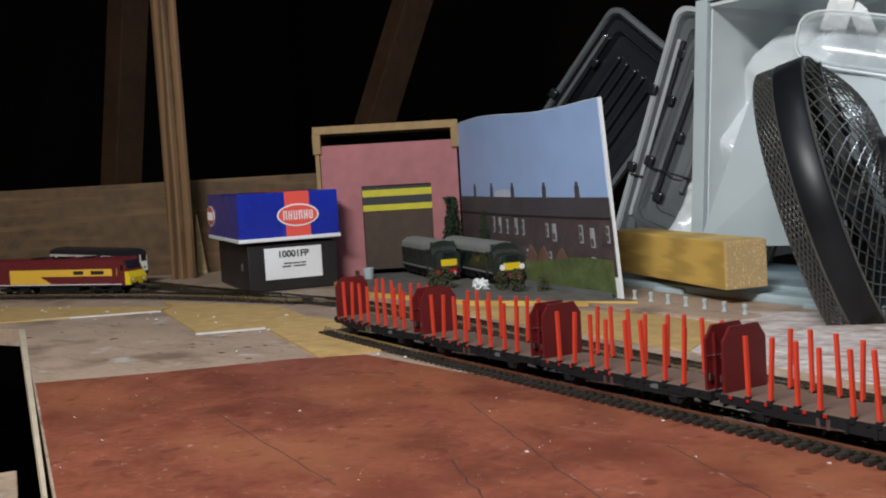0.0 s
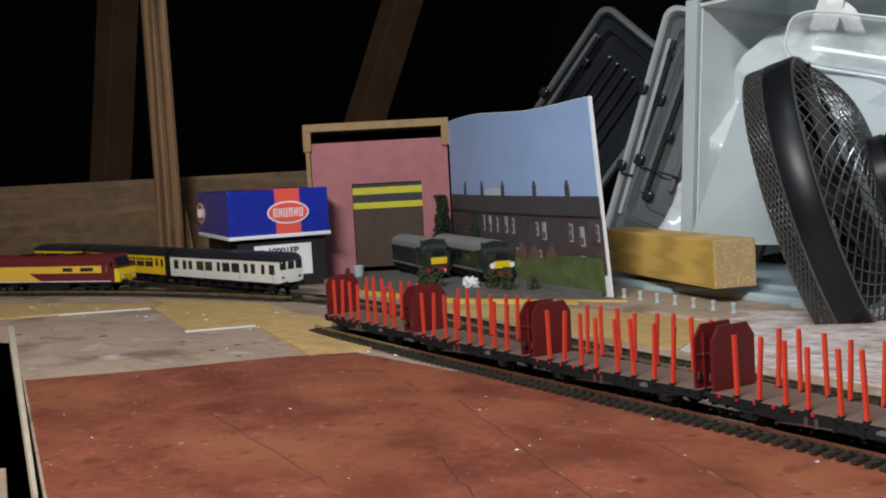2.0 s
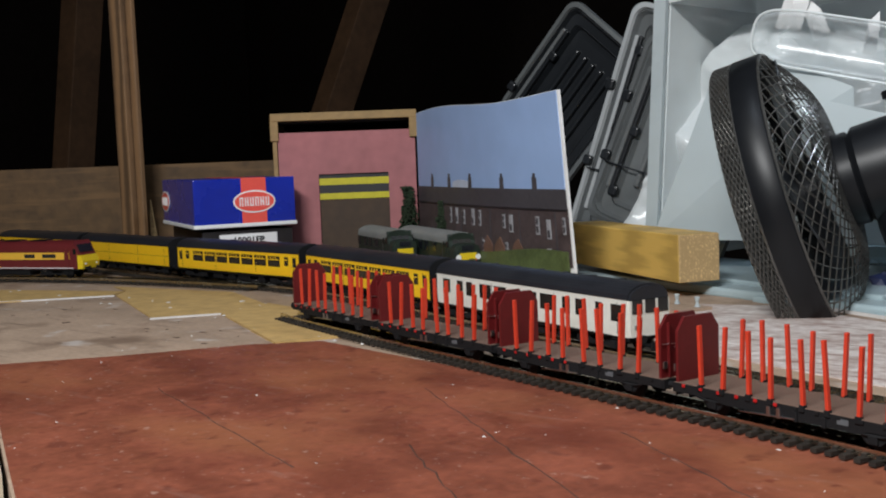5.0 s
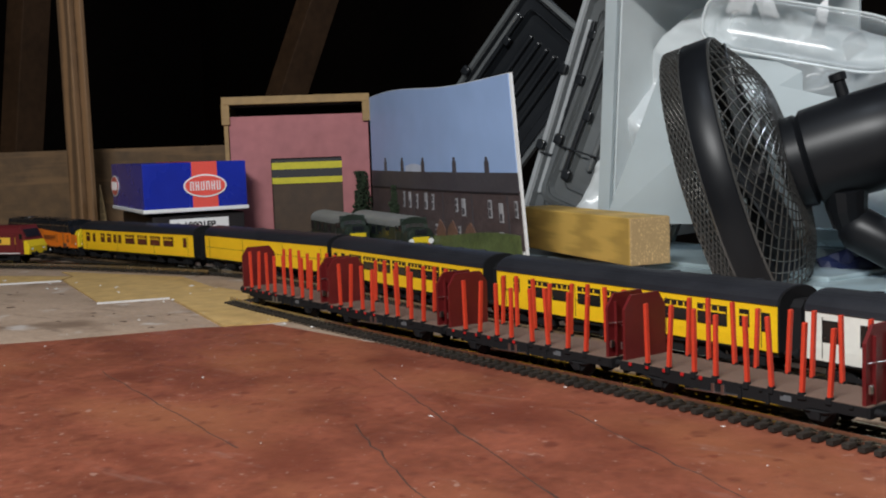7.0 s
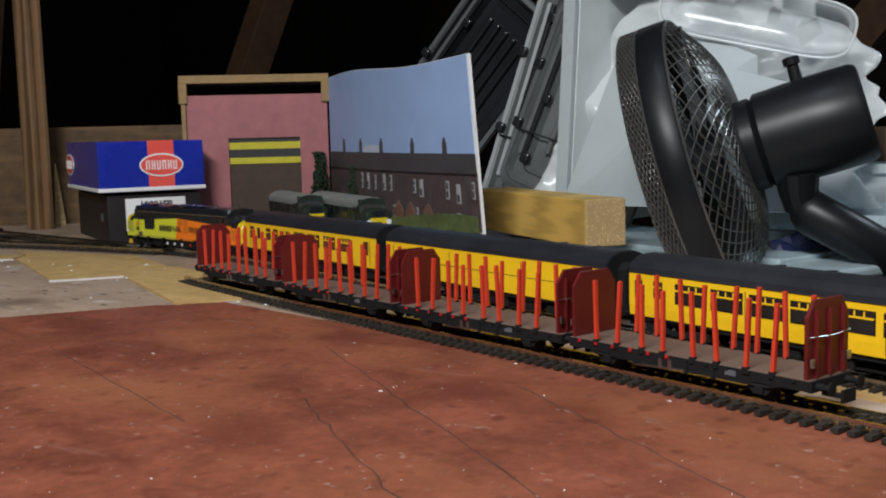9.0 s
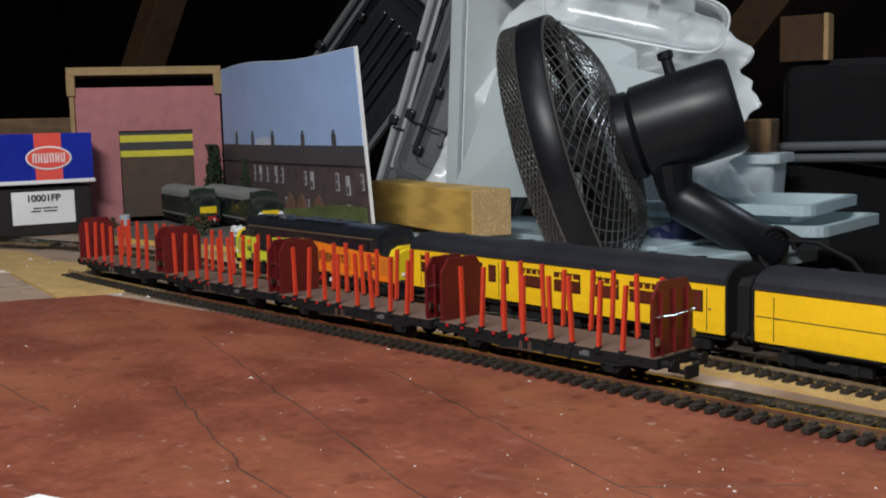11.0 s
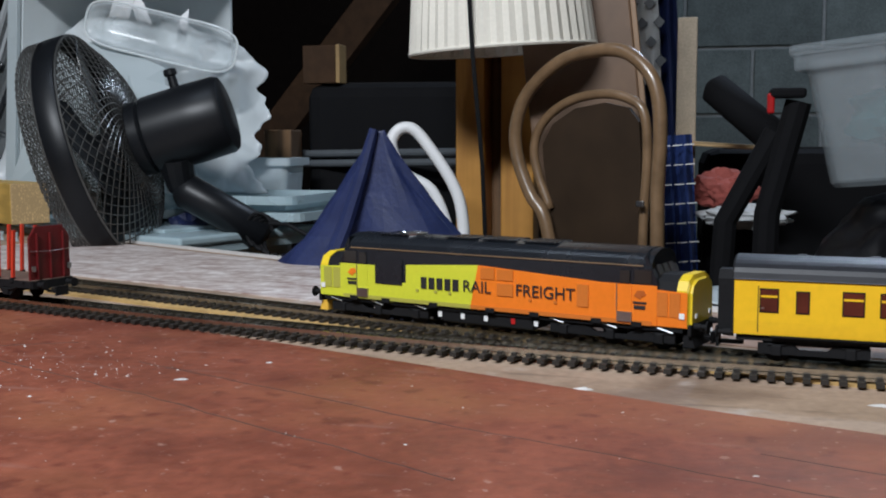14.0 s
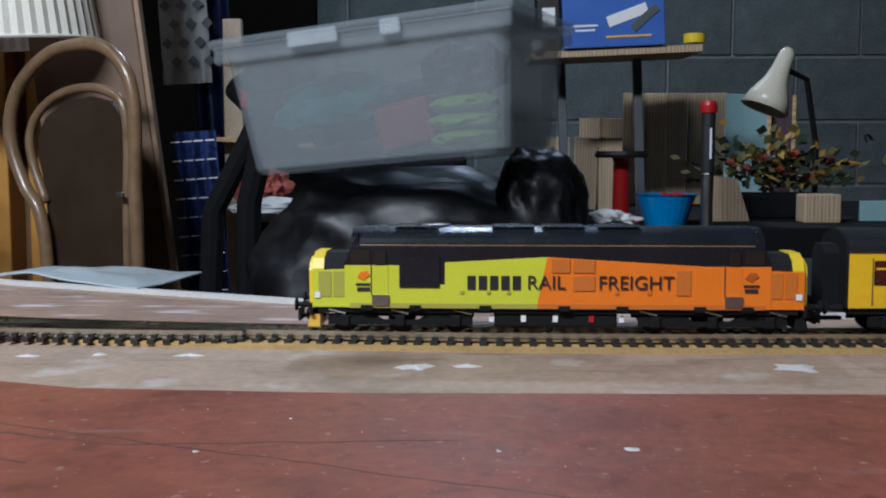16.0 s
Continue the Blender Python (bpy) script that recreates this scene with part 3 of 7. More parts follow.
MAIN, MAIN_S = curve([(-3.9, 0.42), (-3.3, 0.70), (-2.75, 0.865), (-2.45, 0.918), (-2.25, 0.930), (-2.05, 0.916), (-1.85, 0.889), (-1.65, 0.868), (-1.5, 0.848), (-1.34, 0.803), (-1.05, 0.695), (-0.82, 0.614), (-0.66, 0.554), (-0.5, 0.494), (-0.33, 0.437), (-0.2, 0.408), (0.0, 0.390), (0.2, 0.388), (0.6, 0.388), (1.9, 0.388)])
SIDING, SIDING_S = curve([(-1.375, 0.703), (-1.314, 0.681), (-1.17, 0.635), (-1.02, 0.590), (-0.87, 0.547), (-0.743, 0.509), (-0.6, 0.468), (-0.45, 0.432), (-0.33, 0.413), (-0.22, 0.402), (-0.15, 0.398)])
STABLE, STABLE_S = curve([(-2.9, 0.42), (-2.5, 0.60), (-2.1, 0.747), (-1.985, 0.788), (-1.86, 0.822), (-1.72, 0.842), (-1.58, 0.852)])


def on(line, ss, s):
    return np.array([np.interp(s, ss, line[:, 0]), np.interp(s, ss, line[:, 1])])


def s_at_x(line, ss, x):
    return float(np.interp(x, line[:, 0], ss))


def strip(line, offset, width, z0, z1, bm=None, step=3):
    """A bar of even section that follows a line at a sideways offset."""
    bm = bm or bmesh.new()
    d = np.gradient(line, axis=0)
    d /= np.linalg.norm(d, axis=1)[:, None]
    nrm = np.stack([-d[:, 1], d[:, 0]], 1)
    prev = None
    idx = list(range(0, len(line), step))
    if idx[-1] != len(line) - 1:
        idx.append(len(line) - 1)
    for i in idx:
        a, b = line[i] + nrm[i] * (offset - width / 2), line[i] + nrm[i] * (offset + width / 2)
        ring = [bm.verts.new((*a, z0)), bm.verts.new((*b, z0)), bm.verts.new((*b, z1)), bm.verts.new((*a, z1))]
        if prev:
            for k in range(4):
                bm.faces.new((prev[k], prev[(k + 1) % 4], ring[(k + 1) % 4], ring[k]))
        else:
            bm.faces.new(ring)
        prev = ring
    bm.faces.new(prev[::-1])
    return bm


def lay_track(name, line, ss, label, near, bed=None, zs=0.0):
    """Two rails, chairs and sleepers along a line. near: the stretch of x whose sleepers are pieces of their own."""
    top = base(name, Matrix(), label, "track", "model railway track", "structure")
    if bed:
        keep = line[(line[:, 0] > bed[0]) & (line[:, 0] < bed[1])]
        part("cork_bed", strip(keep, 0, 0.044, -0.0005, 0.0028), CORK, top, "tan cork underlay strip")
    for side in (-1, 1):
        bm = strip(line, side * 0.0089, 0.0012, 0.0055, RAIL_TOP)
        strip(line, side * 0.0089, 0.0028, 0.0040, 0.0052, bm)
        part("rail", bm, RAIL, top, "worn nickel silver rail")
    me = None
    rest = bmesh.new()
    for s in np.arange(0.004, ss[-1] - 0.004, 0.0078):
        p, q = on(line, ss, s - 0.003), on(line, ss, s + 0.003)
        c, a = (p + q) / 2, math.atan2(q[1] - p[1], q[0] - p[0])
        m = Matrix.Translation((*c, 0.0033 + zs)) @ Matrix.Rotation(a, 4, "Z")
        if near[0] < c[0] < near[1]:
            if me is None:
                bm = box((0.0036, 0.0325, 0.0022))
                for y in (-0.0089, 0.0089):
                    box((0.0026, 0.0048, 0.0020), (0, y, 0.0016), bm=bm)
                first = part("sleeper", bm, SLEEPER, top)
                me = first.data
                first.matrix_local = m
            else:
                ob = new("sleeper", me)
                ob.parent = top
                ob.matrix_local = m
        else:
            mm = m @ Matrix.Diagonal((0.0036, 0.0325, 0.0022, 1))
            v = [rest.verts.new(mm @ Vector((x, y, z))) for x in (-0.5, 0.5) for y in (-0.5, 0.5) for z in (-0.5, 0.5)]
            for f in ((0, 1, 3, 2), (4, 6, 7, 5), (0, 4, 5, 1), (2, 3, 7, 6), (0, 2, 6, 4), (1, 5, 7, 3)):
                rest.faces.new([v[k] for k in f])
    if len(rest.verts):
        tagged(part("far_sleepers", rest, SLEEPER, top), kind="stuff")
    return top


# ---------------------------------------------------------------- vehicles: x along the rails, origin at rail level
def wheelset(parent, x, r=0.0062):
    bm = bmesh.new()
    for y in (-0.0085, 0.0085):
        m = Matrix.Translation((x, y, r)) @ Matrix.Rotation(math.pi / 2, 4, "X")
        lathe([(r, -0.0014), (r, 0.0014), (r * 0.75, 0.0017)], m, 18, bm)
    tube([(x, -0.008, r), (x, 0.008, r)], 0.0011, 6, bm)
    return part("wheelset", bm, CHASSIS, parent)


def bogie(parent, x, axles, length, label="black bogie frame"):
    bm = bmesh.new()
    for y in (-0.0135, 0.0135):
        prism([(x - length / 2, 0.0042), (x - length / 2, 0.0092), (x - length * 0.2, 0.0098), (x - length * 0.12, 0.0066), (x + length * 0.12, 0.0066), (x + length * 0.2, 0.0098), (x + length / 2, 0.0092), (x + length / 2, 0.0042)], y - 0.0011, y + 0.0011, "y", bm)
        for a in axles:
            box((0.0046, 0.0022, 0.0052), (x + a, y * 1.1, 0.0062), 0.0006, bm=bm)
            tube([(x + a - 0.004, y * 1.08, 0.0088), (x + a + 0.004, y * 1.08, 0.0088)], 0.0007, 5, bm)
    box((length * 0.5, 0.022, 0.003), (x, 0, 0.0095), bm=bm)
    b = part("bogie", bm, CHASSIS, parent, label)
    for a in axles:
        wheelset(b, x + a)
    return b


def buffers(parent, x, z=0.0135, material=None):
    s = 1 if x > 0 else -1
    for y in (-0.0115, 0.0115):
        m = Matrix.Translation((x, y, z)) @ Matrix.Rotation(s * math.pi / 2, 4, "Y")
        part("buffer", lathe([(0.0019, -0.001), (0.0016, 0.004), (0.0012, 0.0042), (0.0012, 0.0065), (0.0031, 0.0068), (0.0031, 0.0076)], m, 14), CHASSIS, parent)


def coupling(parent, x):
    s = 1 if x > 0 else -1
    bm = box((0.012, 0.004, 0.0016), (x + s * 0.004, 0, 0.0065))
    box((0.0014, 0.010, 0.006), (x + s * 0.010, 0, 0.0075), bm=bm)
    part("coupling", bm, CHASSIS, parent)


def side_plate(parent, name, outline, material, y, label="", thick=0.0004):
    """A livery panel or fitting standing proud of both sides' plane y."""
    s = 1 if y > 0 else -1
    return part(name, prism(outline, y, y + s * thick, "y"), material, parent, label)


def rect(x0, z0, x1, z1):
    return [(x0, z0), (x1, z0), (x1, z1), (x0, z1)]


def roof_outline(w, z0, z1, ztop, n=10):
    """Body section: straight sides from z0 to z1 and a domed roof to ztop."""
    pts = [(-w, z0), (w, z0), (w, z1)]
    for k in range(1, n):
        a = math.pi * k / n
        pts.append((w * math.cos(a) * (1 - 0.06 * math.sin(a)), z1 + (ztop - z1) * math.sin(a) ** 0.8))
    return pts + [(-w, z1)]


def class37(name, label, scheme):
    top = base(name, Matrix(), label, "locomotive")
    w = 0.0172
    zb, zc, zt = 0.0125, 0.0415, 0.0505
    colas = scheme == "colas"
    skin = LOCO_BLACK if colas else GREEN
    body = part("body", prism(roof_outline(w, zb, zc, zt, 14), -0.0965, 0.0965, "x"), skin, top, "black body and roof" if colas else "dark green body")
    part("roof", prism(roof_outline(w * (0.98 if colas else 1.014), zc + (0.0015 if colas else -0.0035), zc + (0.002 if colas else 0.0), zt + (0.0004 if colas else 0.0009), 14), -0.092, 0.092, "x"), LOCO_BLACK if colas else GREY_ROOF, top, "domed roof", smooth=False)
    if colas:
        for y in (-1, 1):
            part("gutter", tube([(-0.092, y * w * 1.0, zc + 0.001), (0.092, y * w * 1.0, zc + 0.001)], 0.0004, 5), BENTWOOD, top, "thin brown gutter line")
        for x in (-0.066, -0.02, 0.004, 0.03):
            part("roof_panel", box((0.020, 0.020, 0.0008), (x, 0, zt + 0.0002), 0.0003), LOCO_BLACK, top)
        m = Matrix.Translation((-0.0585, 0, zt - 0.0004))
        part("roof_fan", lathe([(0.0085, 0), (0.0085, 0.0014), (0.0075, 0.0016), (0.007, 0.0012)], m, 24), SILVER, top, "round steel roof fan grille")
    for s in (-1, 1):
        # cab front slope and lower nose with a rounded end
        cab = bmesh.new()
        prism([(s * 0.0965, zb), (s * 0.1000, zb), (s * 0.1000, 0.0335), (s * 0.0930, zt - 0.0015), (s * 0.0930, zb)] if s > 0 else [(s * 0.0930, zb), (s * 0.0930, zt - 0.0015), (s * 0.1000, 0.0335), (s * 0.1000, zb), (s * 0.0965, zb)], -w * 0.985, w * 0.985, "y", cab)
        part("cab", cab, skin, top)
        for y in (-0.0082, 0, 0.0082):
            m = Matrix.Translation((s * 0.0972, y, 0.0405)) @ Matrix.Rotation(s * radians(-24), 4, "Y")
            part("windscreen", box((0.0006, 0.0068, 0.0105), (0, 0, 0), 0.0002, m), PANE, top, "cab windscreen pane")
        nose = bmesh.new()
        prism([(-w * 0.97, zb), (w * 0.97, zb), (w * 0.97, 0.031), (w * 0.83, 0.0355), (w * 0.47, 0.0382), (-w * 0.47, 0.0382), (-w * 0.83, 0.0355), (-w * 0.97, 0.031)], s * 0.0985, s * 0.1145, "x", nose)
        part("nose", nose, CHASSIS if colas else GREEN, top)
        front = bmesh.new()
        prism([(-w * 0.95, zb), (w * 0.95, zb), (w * 0.95, 0.0305), (w * 0.81, 0.0350), (w * 0.45, 0.0376), (-w * 0.45, 0.0376), (-w * 0.81, 0.0350), (-w * 0.95, 0.0305)], s * 0.1145, s * 0.1168, "x", front)
        es = [e for e in front.edges if all(abs(v.co.x - s * 0.1168) < 1e-5 for v in e.verts)]
        bmesh.ops.bevel(front, geom=es, offset=0.0016, segments=3, affect="EDGES")
        nf = part("nose_front", front, WARN if colas else GREEN, top, "yellow warning nose end" if colas else "")
        if colas:
            hood = prism([(-w * 0.975, 0.0305), (w * 0.975, 0.0305), (w * 0.975, 0.0314), (w * 0.84, 0.0360), (w * 0.475, 0.0387), (-w * 0.475, 0.0387), (-w * 0.84, 0.0360), (-w * 0.975, 0.0314)], s * 0.1095, s * 0.1148, "x")
            part("nose_hood", hood, WARN, top)
        else:
            part("warning_panel", box((0.0006, 0.0215, 0.0085), (s * 0.1170, 0, 0.0232), 0.0002), WARN, nf, "small yellow warning panel")
            part("headcode_box", box((0.0012, 0.0150, 0.0060), (s * 0.1172, 0, 0.0335), 0.0004), WHITE if scheme == "dots" else LOCO_BLACK, nf, "headcode box")
        for y in (-0.0098, 0.0098):
            part("marker_lamp", box((0.0008, 0.0026, 0.0026), (s * 0.1172, y, 0.0185), 0.0004), WHITE if colas else RED_PLASTIC, nf)
        part("buffer_beam", box((0.002, 0.033, 0.0058), (s * 0.1160, 0, 0.0118), 0.0004), CHASSIS if colas else RED_PLASTIC, top)
        part("plough", prism([(s * 0.1120, 0.0030), (s * 0.1180, 0.0030), (s * 0.1165, 0.0090), (s * 0.1120, 0.0090)] if s > 0 else [(s * 0.1120, 0.0090), (s * 0.1165, 0.0090), (s * 0.1180, 0.0030), (s * 0.1120, 0.0030)], -0.014, 0.014, "y"), GOLD if colas and s < 0 else CHASSIS, top)
        buffers(top, s * 0.1165)
        coupling(top, s * 0.1135)
        for y in (-0.006, 0.003, 0.007):
            part("brake_hose", tube([(s * 0.1172, y, 0.012), (s * 0.1195, y, 0.0095), (s * 0.1190, y, 0.0055)], 0.0006, 5), WHITE if y > 0.004 else CHASSIS, top)
        bogie(top, s * 0.0735, (-0.0265, 0, 0.0265), 0.069)
        for y in (-1, 1):
            for dx in (-0.030, 0.0, 0.030):
                part("sand_pipe", tube([(s * 0.0735 + dx - 0.004, y * 0.0160, 0.0118), (s * 0.0735 + dx + 0.004, y * 0.0160, 0.0098)], 0.0005, 5), SILVER, top)
    tank = box((0.058, 0.030, 0.0085), (0, 0, 0.0078), 0.001)
    part("fuel_tank", tank, CHASSIS, top)
    part("underframe", box((0.225, 0.0325, 0.0022), (0, 0, 0.0115)), CHASSIS, top)
    for y in (-1, 1):
        yy = y * w
        if colas:
            low = 0.0130
            # lime half towards -x, orange half towards +x, under the black wedge
            side_plate(top, "side_panel", [(-0.0995, low), (-0.009, low), (-0.004, 0.0372), (-0.052, 0.0345), (-0.052, 0.0240), (-0.0735, 0.0240), (-0.0735, 0.0330), (-0.0995, 0.0330)], LIME, yy, "lime yellow painted side")
            side_plate(top, "side_panel", [(-0.009, low), (0.0995, low), (0.0995, 0.0330), (0.070, 0.0330), (-0.004, 0.0372)], ORANGE, yy, "orange painted side")
            yn = y * w * 0.97
            side_plate(top, "nose_panel", [(-0.1150, low), (-0.0980, low), (-0.0980, 0.0312), (-0.1150, 0.0305)], LIME, yn, "lime yellow nose side")
            side_plate(top, "nose_panel", [(0.0980, low), (0.1150, low), (0.1150, 0.0305), (0.0980, 0.0312)], ORANGE, yn, "orange nose side")
            y2 = yy + y * 0.0005
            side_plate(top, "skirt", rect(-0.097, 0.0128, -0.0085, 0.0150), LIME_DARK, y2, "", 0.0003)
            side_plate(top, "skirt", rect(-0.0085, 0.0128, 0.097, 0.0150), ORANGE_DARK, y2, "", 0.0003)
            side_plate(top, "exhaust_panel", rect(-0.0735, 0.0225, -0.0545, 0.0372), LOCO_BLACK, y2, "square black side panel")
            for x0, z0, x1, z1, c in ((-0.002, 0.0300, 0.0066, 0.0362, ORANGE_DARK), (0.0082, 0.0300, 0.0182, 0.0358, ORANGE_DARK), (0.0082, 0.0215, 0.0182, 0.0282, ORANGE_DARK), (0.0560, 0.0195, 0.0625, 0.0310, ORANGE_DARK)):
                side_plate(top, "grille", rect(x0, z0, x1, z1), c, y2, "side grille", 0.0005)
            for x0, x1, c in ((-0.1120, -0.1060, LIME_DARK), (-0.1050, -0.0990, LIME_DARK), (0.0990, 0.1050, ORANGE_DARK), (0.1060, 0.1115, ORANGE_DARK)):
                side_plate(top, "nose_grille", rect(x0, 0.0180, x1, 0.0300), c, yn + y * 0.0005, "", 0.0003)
            for x in (-0.1125, 0.1125):
                side_plate(top, "electric_sign", rect(x - 0.0014, 0.0175, x + 0.0014, 0.0203), WHITE, yn + y * 0.0008, "", 0.0003)
            # letters of a company name stand as bars, the plain word is lettered
            turn = Matrix.Rotation(math.pi / 2, 4, "X") if y < 0 else Matrix.Rotation(math.pi, 4, "Z") @ Matrix.Rotation(math.pi / 2, 4, "X")
            dirn = 1 if y < 0 else -1
            yt = y2 + y * 0.0006
            for k in range(5):
                x = dirn * (-0.0395 + 0.0053 * k)
                o = rect(x - 0.0019, 0.0218, x + 0.0019, 0.0283)
                side_plate(top, "lettering_bar", o, INK, y2, "dark lettering", 0.0004)
            words("lettering", "RAIL", 0.0091, Matrix.Translation((dirn * -0.0045, yt, 0.0250)) @ turn, INK, top, "dark lettering")
            words("lettering", "FREIGHT", 0.0091, Matrix.Translation((dirn * 0.0374, yt, 0.0250)) @ turn, INK, top, "dark lettering")
            for x, c in ((-0.0905, ORANGE), (0.0905, DEEP_ORANGE)):
                side_plate(top, "emblem", [(x - 0.0030, 0.0275), (x - 0.0012, 0.0300), (x + 0.0020, 0.0303), (x + 0.0034, 0.0282), (x + 0.0008, 0.0270), (x + 0.0004, 0.0258)], c, y2, "round company emblem", 0.0004)
                side_plate(top, "number_bar", rect(x - 0.0036, 0.0235, x + 0.0036, 0.0245), INK, y2, "", 0.0004)
                side_plate(top, "number_bar", rect(x - 0.0030, 0.0208, x + 0.0030, 0.0226), INK, y2, "", 0.0004)
            for x in (-0.044, -0.0315, -0.022, 0.0285, 0.0435):
                side_plate(top, "fitting", rect(x - 0.0009, 0.0197, x + 0.0009, 0.0212), LIME_DARK if x < -0.01 else ORANGE_DARK, y2, "", 0.0005)
            for x in (-0.089, -0.066, -0.033, 0.004, 0.031, 0.067, 0.089):
                side_plate(top, "body_bracket", rect(x - 0.0028, 0.0118, x + 0.0028, 0.0142), CHASSIS, y2, "", 0.0008)
        else:
            side_plate(top, "side_stripe", rect(-0.096, 0.0142, 0.096, 0.0160), GREY_ROOF, yy, "pale lower body stripe")
            for x0, x1 in ((-0.060, -0.045), (-0.038, -0.026), (-0.010, 0.004), (0.012, 0.026), (0.040, 0.055)):
                side_plate(top, "grille", rect(x0, 0.026, x1, 0.037), LOCO_BLACK, yy, "", 0.0005)
        for s in (-1, 1):
            side_plate(top, "cab_window", rect(*sorted((s * 0.0965, s * 0.0875))[:1], 0.0338, max(s * 0.0965, s * 0.0875), 0.0405), PANE, yy, "cab side window")
            x0 = s * 0.0825
            side_plate(top, "door", rect(x0 - 0.0036, 0.0185, x0 + 0.0036, 0.0328), (LIME if s < 0 else ORANGE) if colas else GREEN, yy, "cab door", 0.0007)
            side_plate(top, "door_window", rect(x0 - 0.0026, 0.0335, x0 + 0.0026, 0.0400), PANE, yy + y * 0.0007, "", 0.0003)
            side_plate(top, "door_step", rect(x0 - 0.0040, 0.0140, x0 + 0.0040, 0.0190), SILVER, yy + y * 0.0004, "steel door step", 0.0012)
            side_plate(top, "handrail", rect(x0 - 0.0046, 0.0190, x0 - 0.0042, 0.0330), SILVER, yy, "", 0.0010)
        for x, c in ((-0.030, WHITE), (-0.015, WHITE), (0.0, WHITE), (0.017, RED_PLASTIC), (0.031, WHITE)):
            side_plate(top, "tank_fitting", rect(x - 0.0012, 0.0062, x + 0.0012, 0.0092), c if colas else CHASSIS, y * 0.0151, "", 0.0006)
    return top


def window(parent, x, y, w, z0, z1, light=False, glass=None):
    """A framed window with, where it has one, a row of ventilators at its head."""
    s = 1 if y > 0 else -1
    fr = part("window", prism(rect(x - w / 2 - 0.0006, z0 - 0.0006, x + w / 2 + 0.0006, z1 + 0.0006), y, y + s * 0.0003, "y"), CHASSIS, parent)
    part("pane", prism(rect(x - w / 2, z0, x + w / 2, z1), y + s * 0.0003, y + s * 0.0006, "y"), glass or PANE, fr)
    if light:
        zm = z1 - (z1 - z0) * 0.30
        part("transom", prism(rect(x - w / 2, zm - 0.0005, x + w / 2, zm + 0.0005), y + s * 0.0006, y + s * 0.0010, "y"), light, fr)
        if w > 0.012:
            for k in (1, 2, 3):
                xx = x - w / 2 + w * k / 4
                part("mullion", prism(rect(xx - 0.0004, zm, xx + 0.0004, z1), y + s * 0.0006, y + s * 0.0010, "y"), light, fr)
    return fr


def coach(name, label, skin, wins, glass=None, cab=False, lines=()):
    top = base(name, Matrix(), label, "carriage", "carriages of the train")
    L, w, zb, zc, zt = 0.129, 0.0178, 0.0135, 0.0395, 0.0500
    part("body", prism([(-w * 0.97, zb), (w * 0.97, zb), (w, 0.020), (w, zc), (-w, zc), (-w, 0.020)], -L, L, "x"), skin, top)
    ro = bmesh.new()
    prism(roof_outline(w + 0.0003, zc, zc + 0.0004, zt, 14), -L - 0.0003, L + 0.0003, "x", ro)
    part("roof", ro, ROOF_BLACK, top, "dark grey domed roof")
    for x in np.arange(-0.10, 0.11, 0.033):
        part("roof_vent", box((0.0045, 0.005, 0.0012), (x, 0.004, zt - 0.0004), 0.0004), ROOF_BLACK, top)
    for y in (-1, 1):
        part("gutter", tube([(-L, y * (w + 0.0004), zc + 0.0004), (L, y * (w + 0.0004), zc + 0.0004)], 0.0004, 5), ROOF_BLACK, top)
        for x, ww, z0, z1, li in wins:
            window(top, x, y * w, ww, z0, z1, skin if li else False, glass)
        for z in lines:
            side_plate(top, "moulding", rect(-L + 0.001, z, L - 0.001, z + 0.0004), ROOF_BLACK if z > 0.03 else SLEEPER, y * w, "", 0.0002)
        for x in (-0.118, 0.118, -0.040, 0.045):
            side_plate(top, "door_line", rect(x - 0.0002, 0.0150, x + 0.0002, 0.0370), SLEEPER, y * w, "", 0.0002)
            side_plate(top, "door_handle", rect(x + 0.0012, 0.0262, x + 0.0028, 0.0268), SILVER, y * w, "", 0.0007)
        for x0 in (-0.112, 0.060):
            side_plate(top, "footboard", rect(x0, 0.0128, x0 + 0.05, 0.0136), CHASSIS, y * w * 0.97, "", 0.0014)
    for s in (-1, 1):
        end = bmesh.new()
        prism([(-0.0085, 0.0120), (0.0085, 0.0120), (0.0085, 0.0385), (0.0050, 0.0425), (-0.0050, 0.0425), (-0.0085, 0.0385)], s * L, s * (L + 0.0085), "x", end)
        if not (cab and s > 0):
            part("gangway", end, CHASSIS, top, "black corridor gangway")
            part("end_wall", prism(roof_outline(w * 0.985, zb + 0.0003, zc, zt - 0.0006, 12), s * L, s * (L + 0.0012), "x"), CHASSIS, top, "black end wall")
        else:
            end.free()
            part("cab_front", prism([(-w * 0.95, zb + 0.0003), (w * 0.95, zb + 0.0003), (w * 0.97, 0.020), (w * 0.97, zc - 0.0006), (-w * 0.97, zc - 0.0006), (-w * 0.97, 0.020)], s * L, s * (L + 0.0026), "x"), skin, top)
            part("cab_dome", prism(roof_outline(w * 0.95, zc - 0.0006, zc, zt - 0.0016, 12), s * L, s * (L + 0.0022), "x"), ROOF_BLACK, top, "dark domed roof end")
            for y in (-0.0115, 0.0, 0.0115):
                part("cab_window", box((0.0008, 0.0088, 0.0095), (s * (L + 0.0028), y, 0.0345), 0.0003), PANE, top)
            for y in (-0.012, 0.012):
                part("lamp_cluster", box((0.0010, 0.0040, 0.0030), (s * (L + 0.0028), y, 0.0205), 0.0004), SILVER, top)
        buffers(top, s * (L + 0.0015), 0.0130)
        coupling(top, s * (L - 0.001))
        bogie(top, s * 0.093, (-0.0165, 0.0165), 0.050)
    part("underframe", box((2 * L - 0.002, 0.031, 0.0030), (0, 0, 0.0120)), CHASSIS, top)
